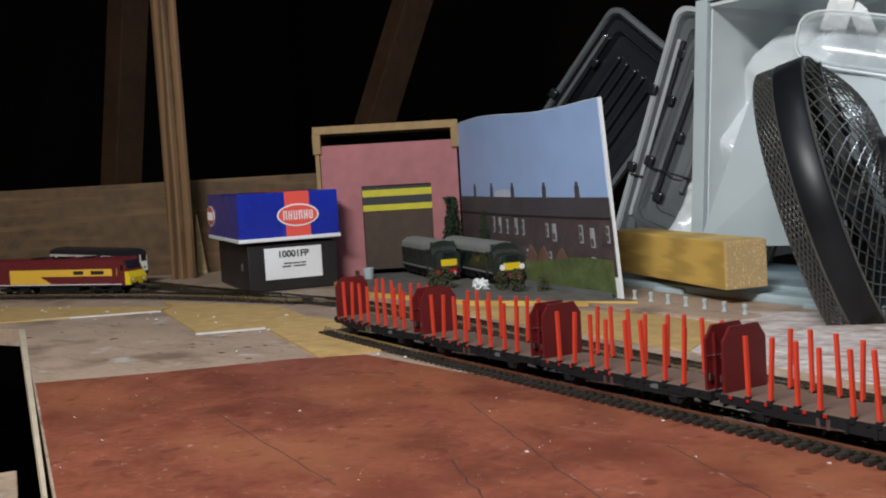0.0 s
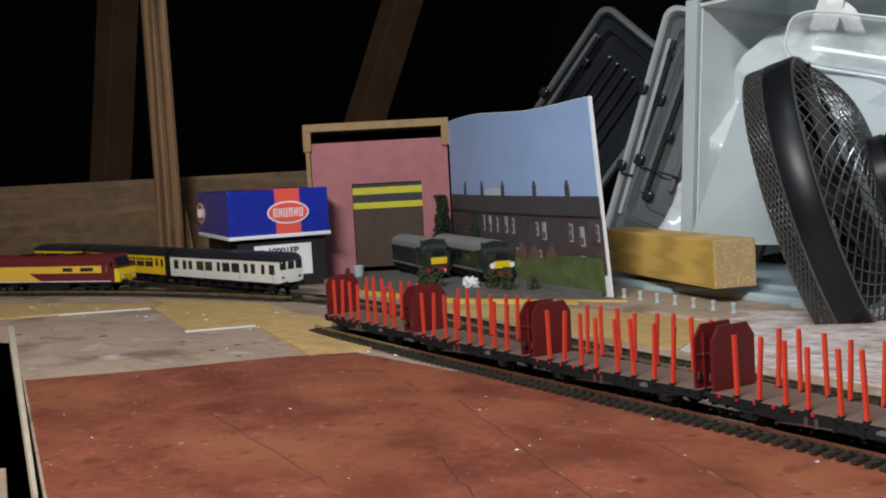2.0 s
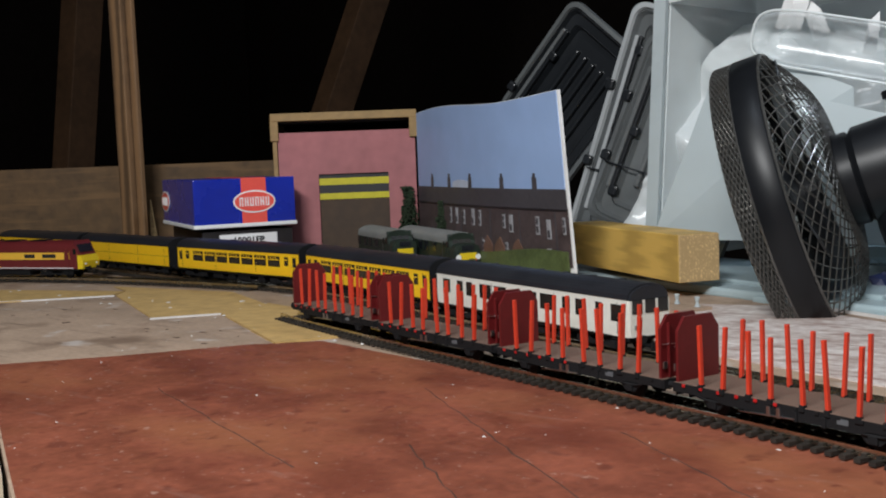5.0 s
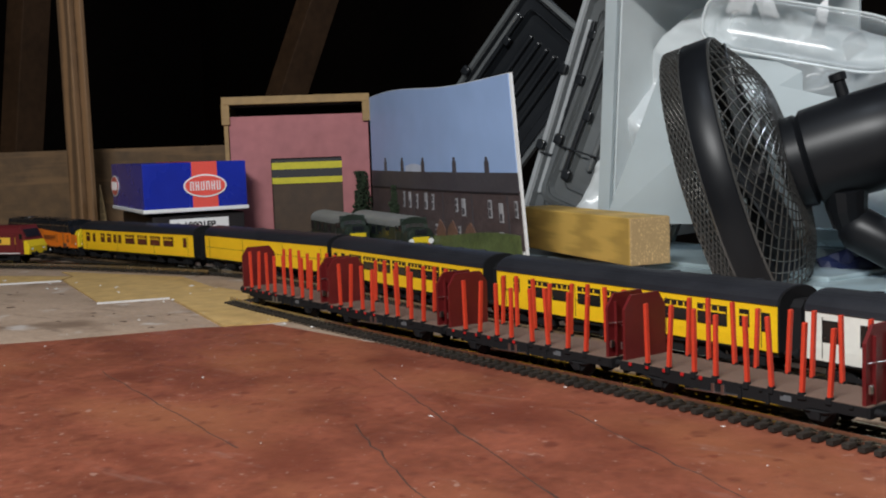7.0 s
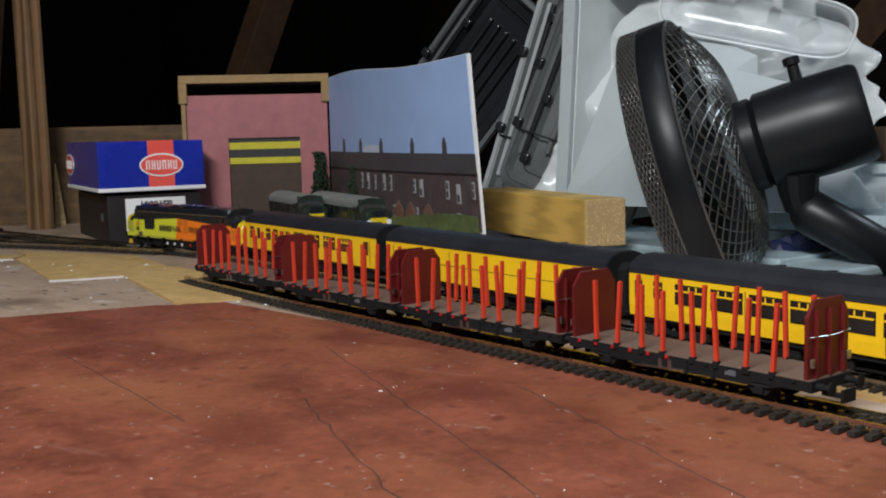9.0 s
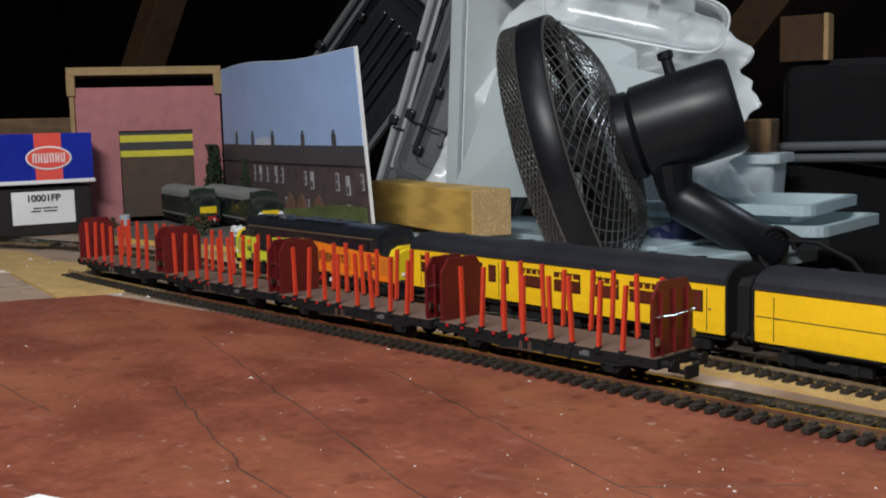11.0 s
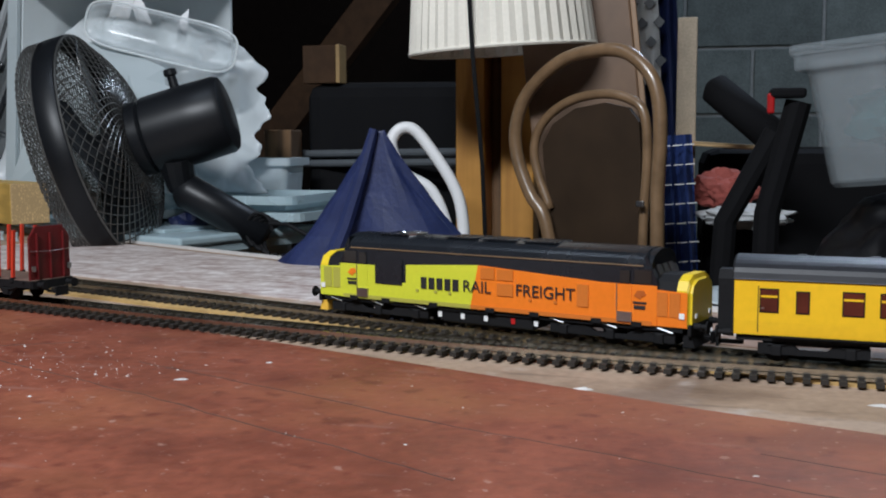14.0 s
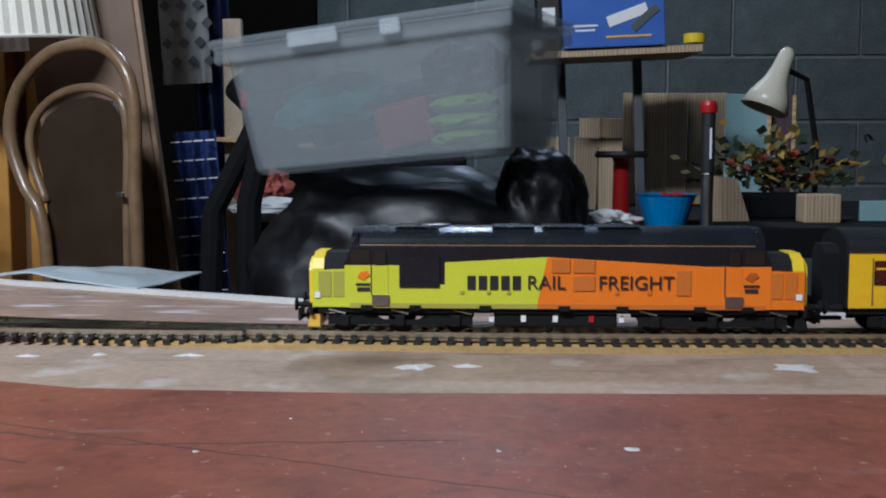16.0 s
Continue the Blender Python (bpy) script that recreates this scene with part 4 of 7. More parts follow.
    for x, ln in ((-0.045, 0.020), (-0.015, 0.014), (0.012, 0.024), (0.048, 0.012)):
        part("underfloor_box", box((ln, 0.026, 0.0080), (x, 0, 0.0072), 0.0008), CHASSIS, top)
    part("truss", box((0.11, 0.020, 0.0014), (0, 0, 0.0045)), CHASSIS, top)
    return top


def stake_wagon(name, label):
    """A two-axle timber wagon: planked deck, dark red bulkheads, slim stakes in sockets."""
    top = base(name, Matrix(), label, "wagon", "timber wagons")
    L, w, zd = 0.0735, 0.0163, 0.0150
    part("deck", box((2 * L, 2 * w, 0.0016), (0, 0, zd - 0.0008), 0.0002), DECK, top, "brown planked deck")
    for y in (-1, 1):
        so = prism([(-L, 0.0098), (-L, zd - 0.0004), (L, zd - 0.0004), (L, 0.0098), (0.045, 0.0098), (0.040, 0.0080), (-0.040, 0.0080), (-0.045, 0.0098)], y * (w - 0.0012), y * (w + 0.0004), "y")
        part("solebar", so, CHASSIS, top)
        for x in np.arange(-0.066, 0.067, 0.012):
            part("lashing_ring", box((0.0020, 0.0010, 0.0018), (x, y * (w + 0.0008), 0.0138), 0.0003), RED_PLASTIC if int(x * 1000) % 3 == 0 else CHASSIS, top)
        for x in (-0.047, 0.047):
            ax = bmesh.new()
            prism([(x - 0.0095, 0.0102), (x + 0.0095, 0.0102), (x + 0.0034, 0.0040), (x - 0.0034, 0.0040)], y * 0.0138, y * 0.0152, "y", ax)
            box((0.0050, 0.0024, 0.0044), (x, y * 0.0155, 0.0064), 0.0006, bm=ax)
            tube([(x - 0.011, y * 0.0158, 0.0098), (x - 0.005, y * 0.0158, 0.0084), (x + 0.005, y * 0.0158, 0.0084), (x + 0.011, y * 0.0158, 0.0098)], 0.0009, 5, ax)
            part("axle_guard", ax, CHASSIS, top)
        for x, c in ((-0.010, SILVER), (-0.004, SILVER), (0.006, CHASSIS), (0.022, CHASSIS)):
            part("brake_gear", box((0.0022, 0.0016, 0.0052), (x, y * (w + 0.0006), 0.0100), 0.0003), c, top)
        part("brake_lever", tube([(-0.028, y * (w + 0.001), 0.0072), (0.006, y * (w + 0.001), 0.0088)], 0.0005, 5), SILVER, top)
        part("plate", box((0.006, 0.0004, 0.0026), (0.032, y * (w + 0.0006), 0.0120)), GREY_TUBE, top)
    for s in (-1, 1):
        wt, h = w * 0.98, 0.0500
        bk = prism([(-wt, zd), (wt, zd), (wt, h - 0.0075), (wt * 0.66, h), (-wt * 0.66, h), (-wt, h - 0.0075)], s * (L - 0.0012), s * (L - 0.0030), "x")
        b = part("bulkhead", bk, BULKHEAD, top, "dark red end bulkhead")
        for y in (-0.0105, 0.0, 0.0105):
            part("rib", box((0.0018, 0.0012, 0.030), (s * (L - 0.0004), y, zd + 0.0155)), BULKHEAD, b)
        part("chain", tube([(s * (L - 0.0003), -wt, 0.034), (s * (L + 0.0009), 0, 0.0335), (s * (L - 0.0003), wt, 0.034)], 0.00035, 4), SILVER, b)
        for y in (-1, 1):
            part("ratchet", box((0.0012, 0.0030, 0.0040), (s * (L + 0.0002), y * wt * 0.9, 0.0225), 0.0004), SILVER, b)
        part("headstock", box((0.0022, 2 * w, 0.0050), (s * L, 0, 0.0120)), CHASSIS, top)
        buffers(top, s * (L + 0.0008), 0.0118)
        coupling(top, s * (L - 0.001))
        wheelset(top, s * 0.047, 0.0064)
    lean = random.Random(len(bpy.data.objects))
    for x in (-0.0655, -0.0545, -0.0400, -0.0230, -0.0095, 0.0095, 0.0235, 0.0400, 0.0545, 0.0655):
        if abs(x) > 0.06:
            continue
        for y in (-1, 1):
            h = lean.uniform(0.031, 0.0345)
            m = Matrix.Translation((x, y * w * 0.965, zd)) @ Matrix.Rotation(radians(lean.uniform(-3.5, 3.5)), 4, "Y") @ Matrix.Rotation(radians(lean.uniform(-2.0, 2.0)), 4, "X")
            bm = box((0.0019, 0.0024, h), (0, 0, h / 2), 0.0003)
            bmesh.ops.transform(bm, matrix=m, verts=bm.verts)
            part("stake", bm, STAKE, top, "slim orange-red stake")
            part("stake_socket", box((0.0030, 0.0030, 0.0034), (x, y * w * 0.985, zd - 0.0006), 0.0004), CHASSIS, top)
    return top


def class67(name, label):
    top = base(name, Matrix(), label, "locomotive")
    L, w, zb, zc, zt = 0.124, 0.0172, 0.0125, 0.0400, 0.0500
    sec = roof_outline(w, zb, zc, zt, 12)
    part("body", prism(sec, -L + 0.014, L - 0.014, "x"), MAROON, top, "maroon body")
    for s in (-1, 1):
        nose = prism([(s * (L - 0.014), zb), (s * L, zb), (s * (L + 0.001), 0.0225), (s * (L - 0.0035), 0.0300), (s * (L - 0.012), 0.0475), (s * (L - 0.014), zt - 0.0004)] if s > 0 else [(s * (L - 0.014), zt - 0.0004), (s * (L - 0.012), 0.0475), (s * (L - 0.0035), 0.0300), (s * (L + 0.001), 0.0225), (s * L, zb), (s * (L - 0.014), zb)], -w * 0.97, w * 0.97, "y")
        n = part("cab", nose, MAROON, top, "sloping maroon cab")
        part("nose_panel", prism([(s * (L - 0.0072), zb), (s * (L + 0.0004), zb), (s * (L + 0.0015), 0.0225), (s * (L - 0.0030), 0.0305), (s * (L - 0.0072), 0.0305)] if s > 0 else [(s * (L - 0.0072), 0.0305), (s * (L - 0.0030), 0.0305), (s * (L + 0.0015), 0.0225), (s * (L + 0.0004), zb), (s * (L - 0.0072), zb)], -w * 0.985, w * 0.985, "y"), WARN, n, "yellow warning nose")
        m = Matrix.Translation((s * (L - 0.0075), 0, 0.0395)) @ Matrix.Rotation(s * radians(-26), 4, "Y")
        part("windscreen", box((0.0008, 0.027, 0.0115), (0, 0, 0), 0.0003, m), PANE, n)
        buffers(top, s * (L + 0.0005))
        coupling(top, s * (L - 0.002))
        bogie(top, s * 0.080, (-0.017, 0.017), 0.054)
        for y in (-0.011, 0.011):
            part("marker_lamp", box((0.001, 0.004, 0.0025), (s * (L + 0.0012), y, 0.0190), 0.0004), WHITE, n)
    for y in (-1, 1):
        yy = y * w
        side_plate(top, "gold_band", rect(-0.085, 0.0250, 0.104, 0.0345), GOLD, yy, "broad gold side band")
        side_plate(top, "gold_flash", [(-0.085, 0.0145), (-0.010, 0.0145), (-0.030, 0.0250), (-0.085, 0.0250)], GOLD, yy, "gold flash")
        for x0, ww in ((0.030, 0.017), (0.060, 0.022)):
            side_plate(top, "number_bar", rect(x0, 0.0272, x0 + ww, 0.0322), INK, yy + y * 0.0004, "dark number bar", 0.0003)
        side_plate(top, "cab_window", rect(0.1075, 0.0320, 0.1145, 0.0390), PANE, y * w * 0.97, "")
        side_plate(top, "door", rect(0.0965, 0.0160, 0.1035, 0.0385), MAROON, yy, "cab door", 0.0009)
        side_plate(top, "sill_line", rect(-0.11, 0.0132, 0.110, 0.0142), PAPER, yy, "", 0.0004)
    part("fuel_tank", box((0.07, 0.030, 0.008), (0, 0, 0.0075), 0.001), CHASSIS, top)
    part("underframe", box((0.236, 0.0325, 0.0022), (0, 0, 0.0115)), CHASSIS, top)
    for x in (-0.04, 0.0, 0.045):
        part("roof_grille", box((0.026, 0.018, 0.001), (x, 0, zt + 0.0002), 0.0003), CHASSIS, top)
    return top


def set_on(line, ss, s, z=RAIL_TOP, half=0.08):
    """The pose of a vehicle whose bogies follow a line."""
    a, b = on(line, ss, s - half), on(line, ss, s + half)
    c = (a + b) / 2
    return Matrix.Translation((*c, z)) @ Matrix.Rotation(math.atan2(b[1] - a[1], b[0] - a[0]), 4, "Z")


# the train: a white driving trailer leads, four yellow coaches, the diesel pushes
wide = [(x, 0.0215, 0.0245, 0.0352, True) for x in (-0.080, -0.053, -0.026, 0.001, 0.028, 0.055, 0.082)]
small_ends = [(-0.121, 0.0048, 0.0250, 0.0345, False), (-0.105, 0.0060, 0.0262, 0.0350, True), (0.106, 0.0060, 0.0262, 0.0350, True), (0.121, 0.0048, 0.0250, 0.0345, False)]
brake = [(-0.113, 0.0075, 0.0250, 0.0352, True), (-0.098, 0.0050, 0.0250, 0.0345, False), (-0.076, 0.0085, 0.0250, 0.0352, True), (-0.060, 0.0085, 0.0250, 0.0352, True), (-0.046, 0.0055, 0.0250, 0.0345, False), (-0.034, 0.0055, 0.0250, 0.0345, False), (-0.010, 0.0200, 0.0250, 0.0352, True), (0.019, 0.0200, 0.0250, 0.0352, True), (0.048, 0.0200, 0.0250, 0.0352, True), (0.077, 0.0200, 0.0250, 0.0352, True), (0.112, 0.0060, 0.0250, 0.0350, False)]
trailer = [(x, ww, 0.0245, 0.0350, False) for x, ww in ((-0.112, 0.010), (-0.090, 0.008), (-0.075, 0.008), (-0.050, 0.016), (-0.028, 0.016), (-0.004, 0.006), (0.014, 0.016), (0.036, 0.016), (0.060, 0.008), (0.076, 0.008), (0.098, 0.006), (0.117, 0.010))]

diesel = class37("locomotive", "lime yellow and orange freight diesel locomotive pushing the train", "colas")
brake_coach = coach("carriage", "yellow brake carriage with dark roof and small windows", COACH_YELLOW, brake, RED_PANE)
plain_coach = coach("carriage", "windowless plain yellow carriage with dark roof", COACH_YELLOW, [], lines=(0.0262,))
saloon = coach("carriage", "yellow saloon carriage with wide ventilated windows", COACH_YELLOW, wide + small_ends)
saloon_front = coach("carriage", "yellow saloon carriage behind the white driving trailer", COACH_YELLOW, wide + small_ends)
white_trailer = coach("carriage", "white driving trailer with dark roof leading the train", COACH_WHITE, trailer, cab=True)
TRAIN = [(diesel, 0.0), (brake_coach, 0.264), (plain_coach, 0.541), (saloon, 0.818), (saloon_front, 1.095), (white_trailer, 1.372)]
S_END = s_at_x(MAIN, MAIN_S, -0.002)
PACE = 0.2305

# parked vehicles
wagon = stake_wagon("timber_wagon", "dark red bulkhead timber wagon with orange-red stakes, parked empty")
S_W = s_at_x(SIDING, SIDING_S, -0.812)
wagon.matrix_world = set_on(SIDING, SIDING_S, S_W, half=0.05)
for k in (1, 2, 3):
    copy_thing(wagon, set_on(SIDING, SIDING_S, S_W - 0.1555 * k, half=0.05))
shunted = class67("locomotive", "maroon and gold diesel locomotive standing on a side track")
shunted.matrix_world = set_on(STABLE, STABLE_S, s_at_x(STABLE, STABLE_S, -2.006))

# ---------------------------------------------------------------- far corner: boxes, shed, backdrop
def carton(name, size, m, material, label, lid=None):
    top = base(name, m, label, "box", "boxes stacked by the shed")
    w, d, h = size
    part("body", box((w, d, h), (0, 0, h / 2), 0.0012), material, top)
    if lid:
        part("lid_edge", box((w + 0.003, d + 0.003, 0.005), (0, 0, 0.0025), 0.0008), lid, top, "white lower lid edge")
    return top


STACK = Matrix.Translation((-1.814, 0.993, 0)) @ Matrix.Rotation(radians(64), 4, "Z")
stock_box = carton("stock_box", (0.122, 0.20, 0.062), STACK @ pose(0.004, 0, 0.0015), BLACK_CARD, "black card stock box with a white printed label")
lb = part("printed_label", box((0.078, 0.0008, 0.042), (0.0, -0.1004, 0.036), 0.0002), WHITE, stock_box, "white printed label")
words("label_text", "10001FP", 0.0122, pose(0.0, -0.1012, 0.0478, 90), INK, lb, bold=0.03)
for x, z, w in ((-0.008, 0.0355, 0.010), (0.004, 0.0355, 0.011), (0.014, 0.0355, 0.006), (-0.010, 0.0315, 0.012), (0.008, 0.0315, 0.016)):
    part("text_bar", box((w, 0.0006, 0.0017), (x, -0.1010, z)), INK, lb)
part("clasp", box((0.0008, 0.012, 0.010), (-0.0614, -0.06, 0.032), 0.0002), GREY_TUBE, stock_box)
gift_box = carton("model_box", (0.136, 0.215, 0.064), STACK @ pose(0, 0, 0.068), BLUE_CARD, "glossy blue model box with a coral band on a black box", PAPER)
part("coral_band", box((0.034, 0.2168, 0.0645), (0.012, 0, 0.0322), 0.001), RED_CARD, gift_box, "coral red band")


def oval(w, h, t, m, bm=None):
    bm = bm or bmesh.new()
    lo = [bm.verts.new(m @ Vector((w * math.cos(a), h * math.sin(a), 0))) for a in np.linspace(0, 2 * math.pi, 28, endpoint=False)]
    hi = [bm.verts.new(v.co + (m.to_3x3() @ Vector((0, 0, t)))) for v in lo]
    bm.faces.new(lo)
    bm.faces.new(hi)
    for i in range(28):
        bm.faces.new((lo[i], lo[(i + 1) % 28], hi[(i + 1) % 28], hi[i]))
    return bm


for m in (pose(0.012, -0.1086, 0.033, 90), pose(-0.0682, 0.085, 0.033, 90, 0, -90)):
    badge = part("badge", oval(0.0285, 0.0150, 0.0006, m), WHITE, gift_box, "white oval trade badge")
    part("badge_field", oval(0.0265, 0.0130, 0.0004, m @ pose(0, 0, 0.0006)), RED_CARD, badge)
    for k in range(6):
        mm = m @ pose(-0.0175 + 0.007 * k, 0, 0.0012)
        bm = box((0.0015, 0.012, 0.0004), (-0.0018, 0, 0))
        box((0.0015, 0.012, 0.0004), (0.0016, 0, 0), bm=bm)
        box((0.004, 0.0018, 0.0004), (0, (0.005, 0, -0.005)[k % 3], 0), bm=bm)
        bmesh.ops.transform(bm, matrix=mm, verts=bm.verts)
        part("badge_bar", bm, WHITE, badge)


DOOR_BROWN = mat("dark_brown_door_card", (0.055, 0.030, 0.014), 0.6, vary=0.4, grain=120, stain=25, bump=0.1)


def engine_shed():
    top = base("engine_shed", away(-0.0712, 1.505, 0.006), "pink model engine shed with striped roller door", "model shed")
    w, h, d = 0.0985, 0.2125, 0.11
    x0, x1, hd = -0.038, 0.0597, 0.1265
    part("front_wall", prism([(-w + 0.006, 0), (x0, 0), (x0, hd), (x1, hd), (x1, 0), (w, 0), (w, h - 0.027), (-w + 0.006, h - 0.027)], 0, 0.004, "y"), PINK, top, "faded pink front wall")
    for x in (-w, w - 0.006):
        part("side_wall", box((0.005, d, h - 0.012), (x + 0.002, d / 2 + 0.004, (h - 0.012) / 2)), SHED_WOOD, top)
    part("roof_beam", box((2 * w + 0.006, 0.010, 0.011), (0, 0.0, h - 0.0055), 0.0008), SHED_WOOD, top, "pine top rail")
    for x in (-w + 0.002, w - 0.002):
        part("frame_post", box((0.011, 0.009, 0.028), (x, 0.0, h - 0.024), 0.0006), SHED_WOOD, top)
    part("left_batten", box((0.006, 0.008, h - 0.025), (-w + 0.002, 0.002, (h - 0.025) / 2), 0.0005), SHED_WOOD, top)
    part("back_wall", box((2 * w, 0.004, h - 0.012), (0, d + 0.004, (h - 0.012) / 2)), BLACK_CARD, top)
    part("roof", box((2 * w, d, 0.003), (0, d / 2 + 0.006, h - 0.013)), BLACK_CARD, top)
    door = part("roller_door", box((x1 - x0, 0.003, 0.118), ((x0 + x1) / 2, 0.006, hd - 0.059), 0.0004), DOOR_BROWN, top, "dark brown roller door")
    for k, c in enumerate((INK, LEMON, INK, LEMON)):
        hh = (0.006, 0.0095, 0.0115, 0.0085)[k]
        z = hd - (0.003, 0.0108, 0.0213, 0.0313)[k]
        part("stripe", box((x1 - x0, 0.001, hh), ((x0 + x1) / 2, 0.0038, z)), c, door, "painted stripe")
    return top


engine_shed()

YARD = [(-1.735, 1.02), (-1.55, 0.925), (-1.37, 0.900), (-1.19, 0.948), (-1.60, 1.185), (-1.72, 1.31), (-1.88, 1.16)]
yard = tagged(link("diorama_base", prism(YARD, 0.0, 0.006, "z"), PINE), "thin pine base of the shed yard", "base", kind="structure")
tagged(link("yard_ground", prism([(x * 0.985 - 0.0222, y * 0.985 + 0.0155) for x, y in YARD], 0.006, 0.0072, "z"), mat("grey_yard_ballast", (0.13, 0.12, 0.105), 0.9, vary=0.5, grain=900, stain=80, bump=0.6)), "grey ballasted yard ground", "ground", kind="structure")

old_a = class37("locomotive", "dark green diesel locomotive with grey roof at the shed door", "green")
old_a.matrix_world = pose(-1.628, 1.1035, 0.0074, 0, 0, -30)
old_b = class37("locomotive", "dark green diesel locomotive with white discs beside the backdrop", "green")
old_b.matrix_world = pose(-1.506, 1.078, 0.0074, 0, 0, -30)
for y in (-0.0125, 0.0125):
    part("headcode_disc", lathe([(0.0034, 0), (0.0034, 0.0006)], pose(0.1175, y, 0.0225, 0, 90, 0), 16), WHITE, old_b, "white headcode disc")


PHOTO_CLOUD = mat("printed_cloud", (0.50, 0.55, 0.66), 0.5, vary=0.15, grain=60, stain=30, bump=0.02)


def backdrop():
    a, b = Vector((-1.597, 1.160)), Vector((-1.213, 0.953))
    nrm = Vector((-(b - a).y, (b - a).x)).normalized()

    def at(u, off):
        bow = -0.016 * math.sin(math.pi * u) * 0.8 + 0.010 * max(0, u - 0.8)
        p = a + (b - a) * u - nrm * (off - bow)
        return p

    def plate(u0, u1, z0, z1, o0, o1, bm=None, zt=None, n=None):
        bm = bm or bmesh.new()
        prev = None
        for u in [u0] + [k / 50 for k in range(51) if u0 + 1e-4 < k / 50 < u1 - 1e-4] + [u1]:
            p, q = at(u, o0), at(u, o1)
            top = z1 + (zt(u) if zt else 0)
            lean = -0.080 * max(0, u - 0.55) / 0.45
            k0, k1 = lean * z0, lean * top
            ring = [bm.verts.new((p.x + k0, p.y, z0)), bm.verts.new((q.x + k0, q.y, z0)), bm.verts.new((q.x + k1, q.y, top)), bm.verts.new((p.x + k1, p.y, top))]
            if prev:
                for k in range(4):
                    bm.faces.new((prev[k], prev[(k + 1) % 4], ring[(k + 1) % 4], ring[k]))
            else:
                bm.faces.new(ring)
            prev = ring
        bm.faces.new(prev[::-1])
        return bm

    top = base("backdrop_print", Matrix(), "printed backdrop card of a brick terrace under pale sky", "backdrop")
    wob = lambda u: 0.003 * math.sin(u * 7) - 0.002
    part("card", plate(0, 1, 0.0072, 0.2145, -0.0026, 0, zt=wob), PAPER, top, "white card edge")
    part("sky", plate(0.0, 0.992, 0.10, 0.2138, 0, 0.0010, zt=wob), PHOTO_SKY, top, "pale printed sky")
    part("terrace_wall", plate(0.0, 0.995, 0.030, 0.092, 0, 0.0014), PHOTO_BRICK, top, "dark printed brick terrace")
    part("slate_roof", plate(0.0, 0.995, 0.090, 0.1115, 0.0008, 0.0018), PHOTO_ROOF, top, "printed slate roof")
    part("cloud", plate(0.34, 0.47, 0.110, 0.118, 0.0008, 0.0014, zt=lambda u: 0.003 * math.sin((u - 0.34) * 24)), PHOTO_CLOUD, top)
    for u in (0.155, 0.313, 0.474, 0.681, 0.857):
        part("chimney", plate(u - 0.010, u + 0.010, 0.110, 0.1240, 0.0008, 0.0020), PHOTO_ROOF, top)
        part("chimney_pot", plate(u - 0.005, u + 0.005, 0.1240, 0.1285, 0.0008, 0.0020), PHOTO_ROOF, top)
    for u, z, w, h in ((0.32, 0.066, 0.007, 0.020), (0.37, 0.066, 0.009, 0.020), (0.425, 0.066, 0.006, 0.018), (0.49, 0.066, 0.009, 0.020), (0.535, 0.066, 0.007, 0.019), (0.685, 0.066, 0.007, 0.016), (0.725, 0.062, 0.010, 0.020), (0.86, 0.062, 0.008, 0.020), (0.91, 0.058, 0.009, 0.021), (0.978, 0.064, 0.006, 0.018), (0.555, 0.036, 0.006, 0.014), (0.695, 0.036, 0.006, 0.014), (0.905, 0.034, 0.008, 0.014)):
        f = part("printed_window", plate(u - w, u + w, z, z + h, 0.0010, 0.0020), PHOTO_PALE, top, "printed sash window")
        part("pane", plate(u - w * 0.62, u + w * 0.5, z + 0.002, z + h * 0.46, 0.0018, 0.0024), PHOTO_ROOF, f)
        part("pane", plate(u - w * 0.62, u + w * 0.5, z + h * 0.56, z + h - 0.002, 0.0018, 0.0024), PHOTO_PALE if w > 0.0085 else PHOTO_ROOF, f)
    for u in (0.24, 0.40, 0.60, 0.77, 0.94):
        part("wall_seam", plate(u - 0.003, u + 0.003, 0.032, 0.090, 0.0010, 0.0017), PHOTO_ROOF, top)
    part("eaves", plate(0.0, 0.995, 0.0885, 0.0905, 0.0010, 0.0022), BLACK_CARD, top)
    for u in (0.45, 0.585, 0.655, 0.755):
        part("lean_to", plate(u - 0.028, u + 0.028, 0.024, 0.058, 0.0010, 0.0024, zt=lambda v, c=u: -0.014 * abs(v - c) / 0.028), PHOTO_BROWN, top)
    part("grass_bank", plate(0.28, 0.985, 0.010, 0.034, 0.0012, 0.0030, zt=lambda u: 0.004 * math.sin(u * 9) + 0.010 * u), PHOTO_GRASS, top, "printed grass bank")
    part("road", plate(0.35, 0.97, 0.0074, 0.0125, 0.0020, 0.0036), PHOTO_ROAD, top)
    return top


backdrop()


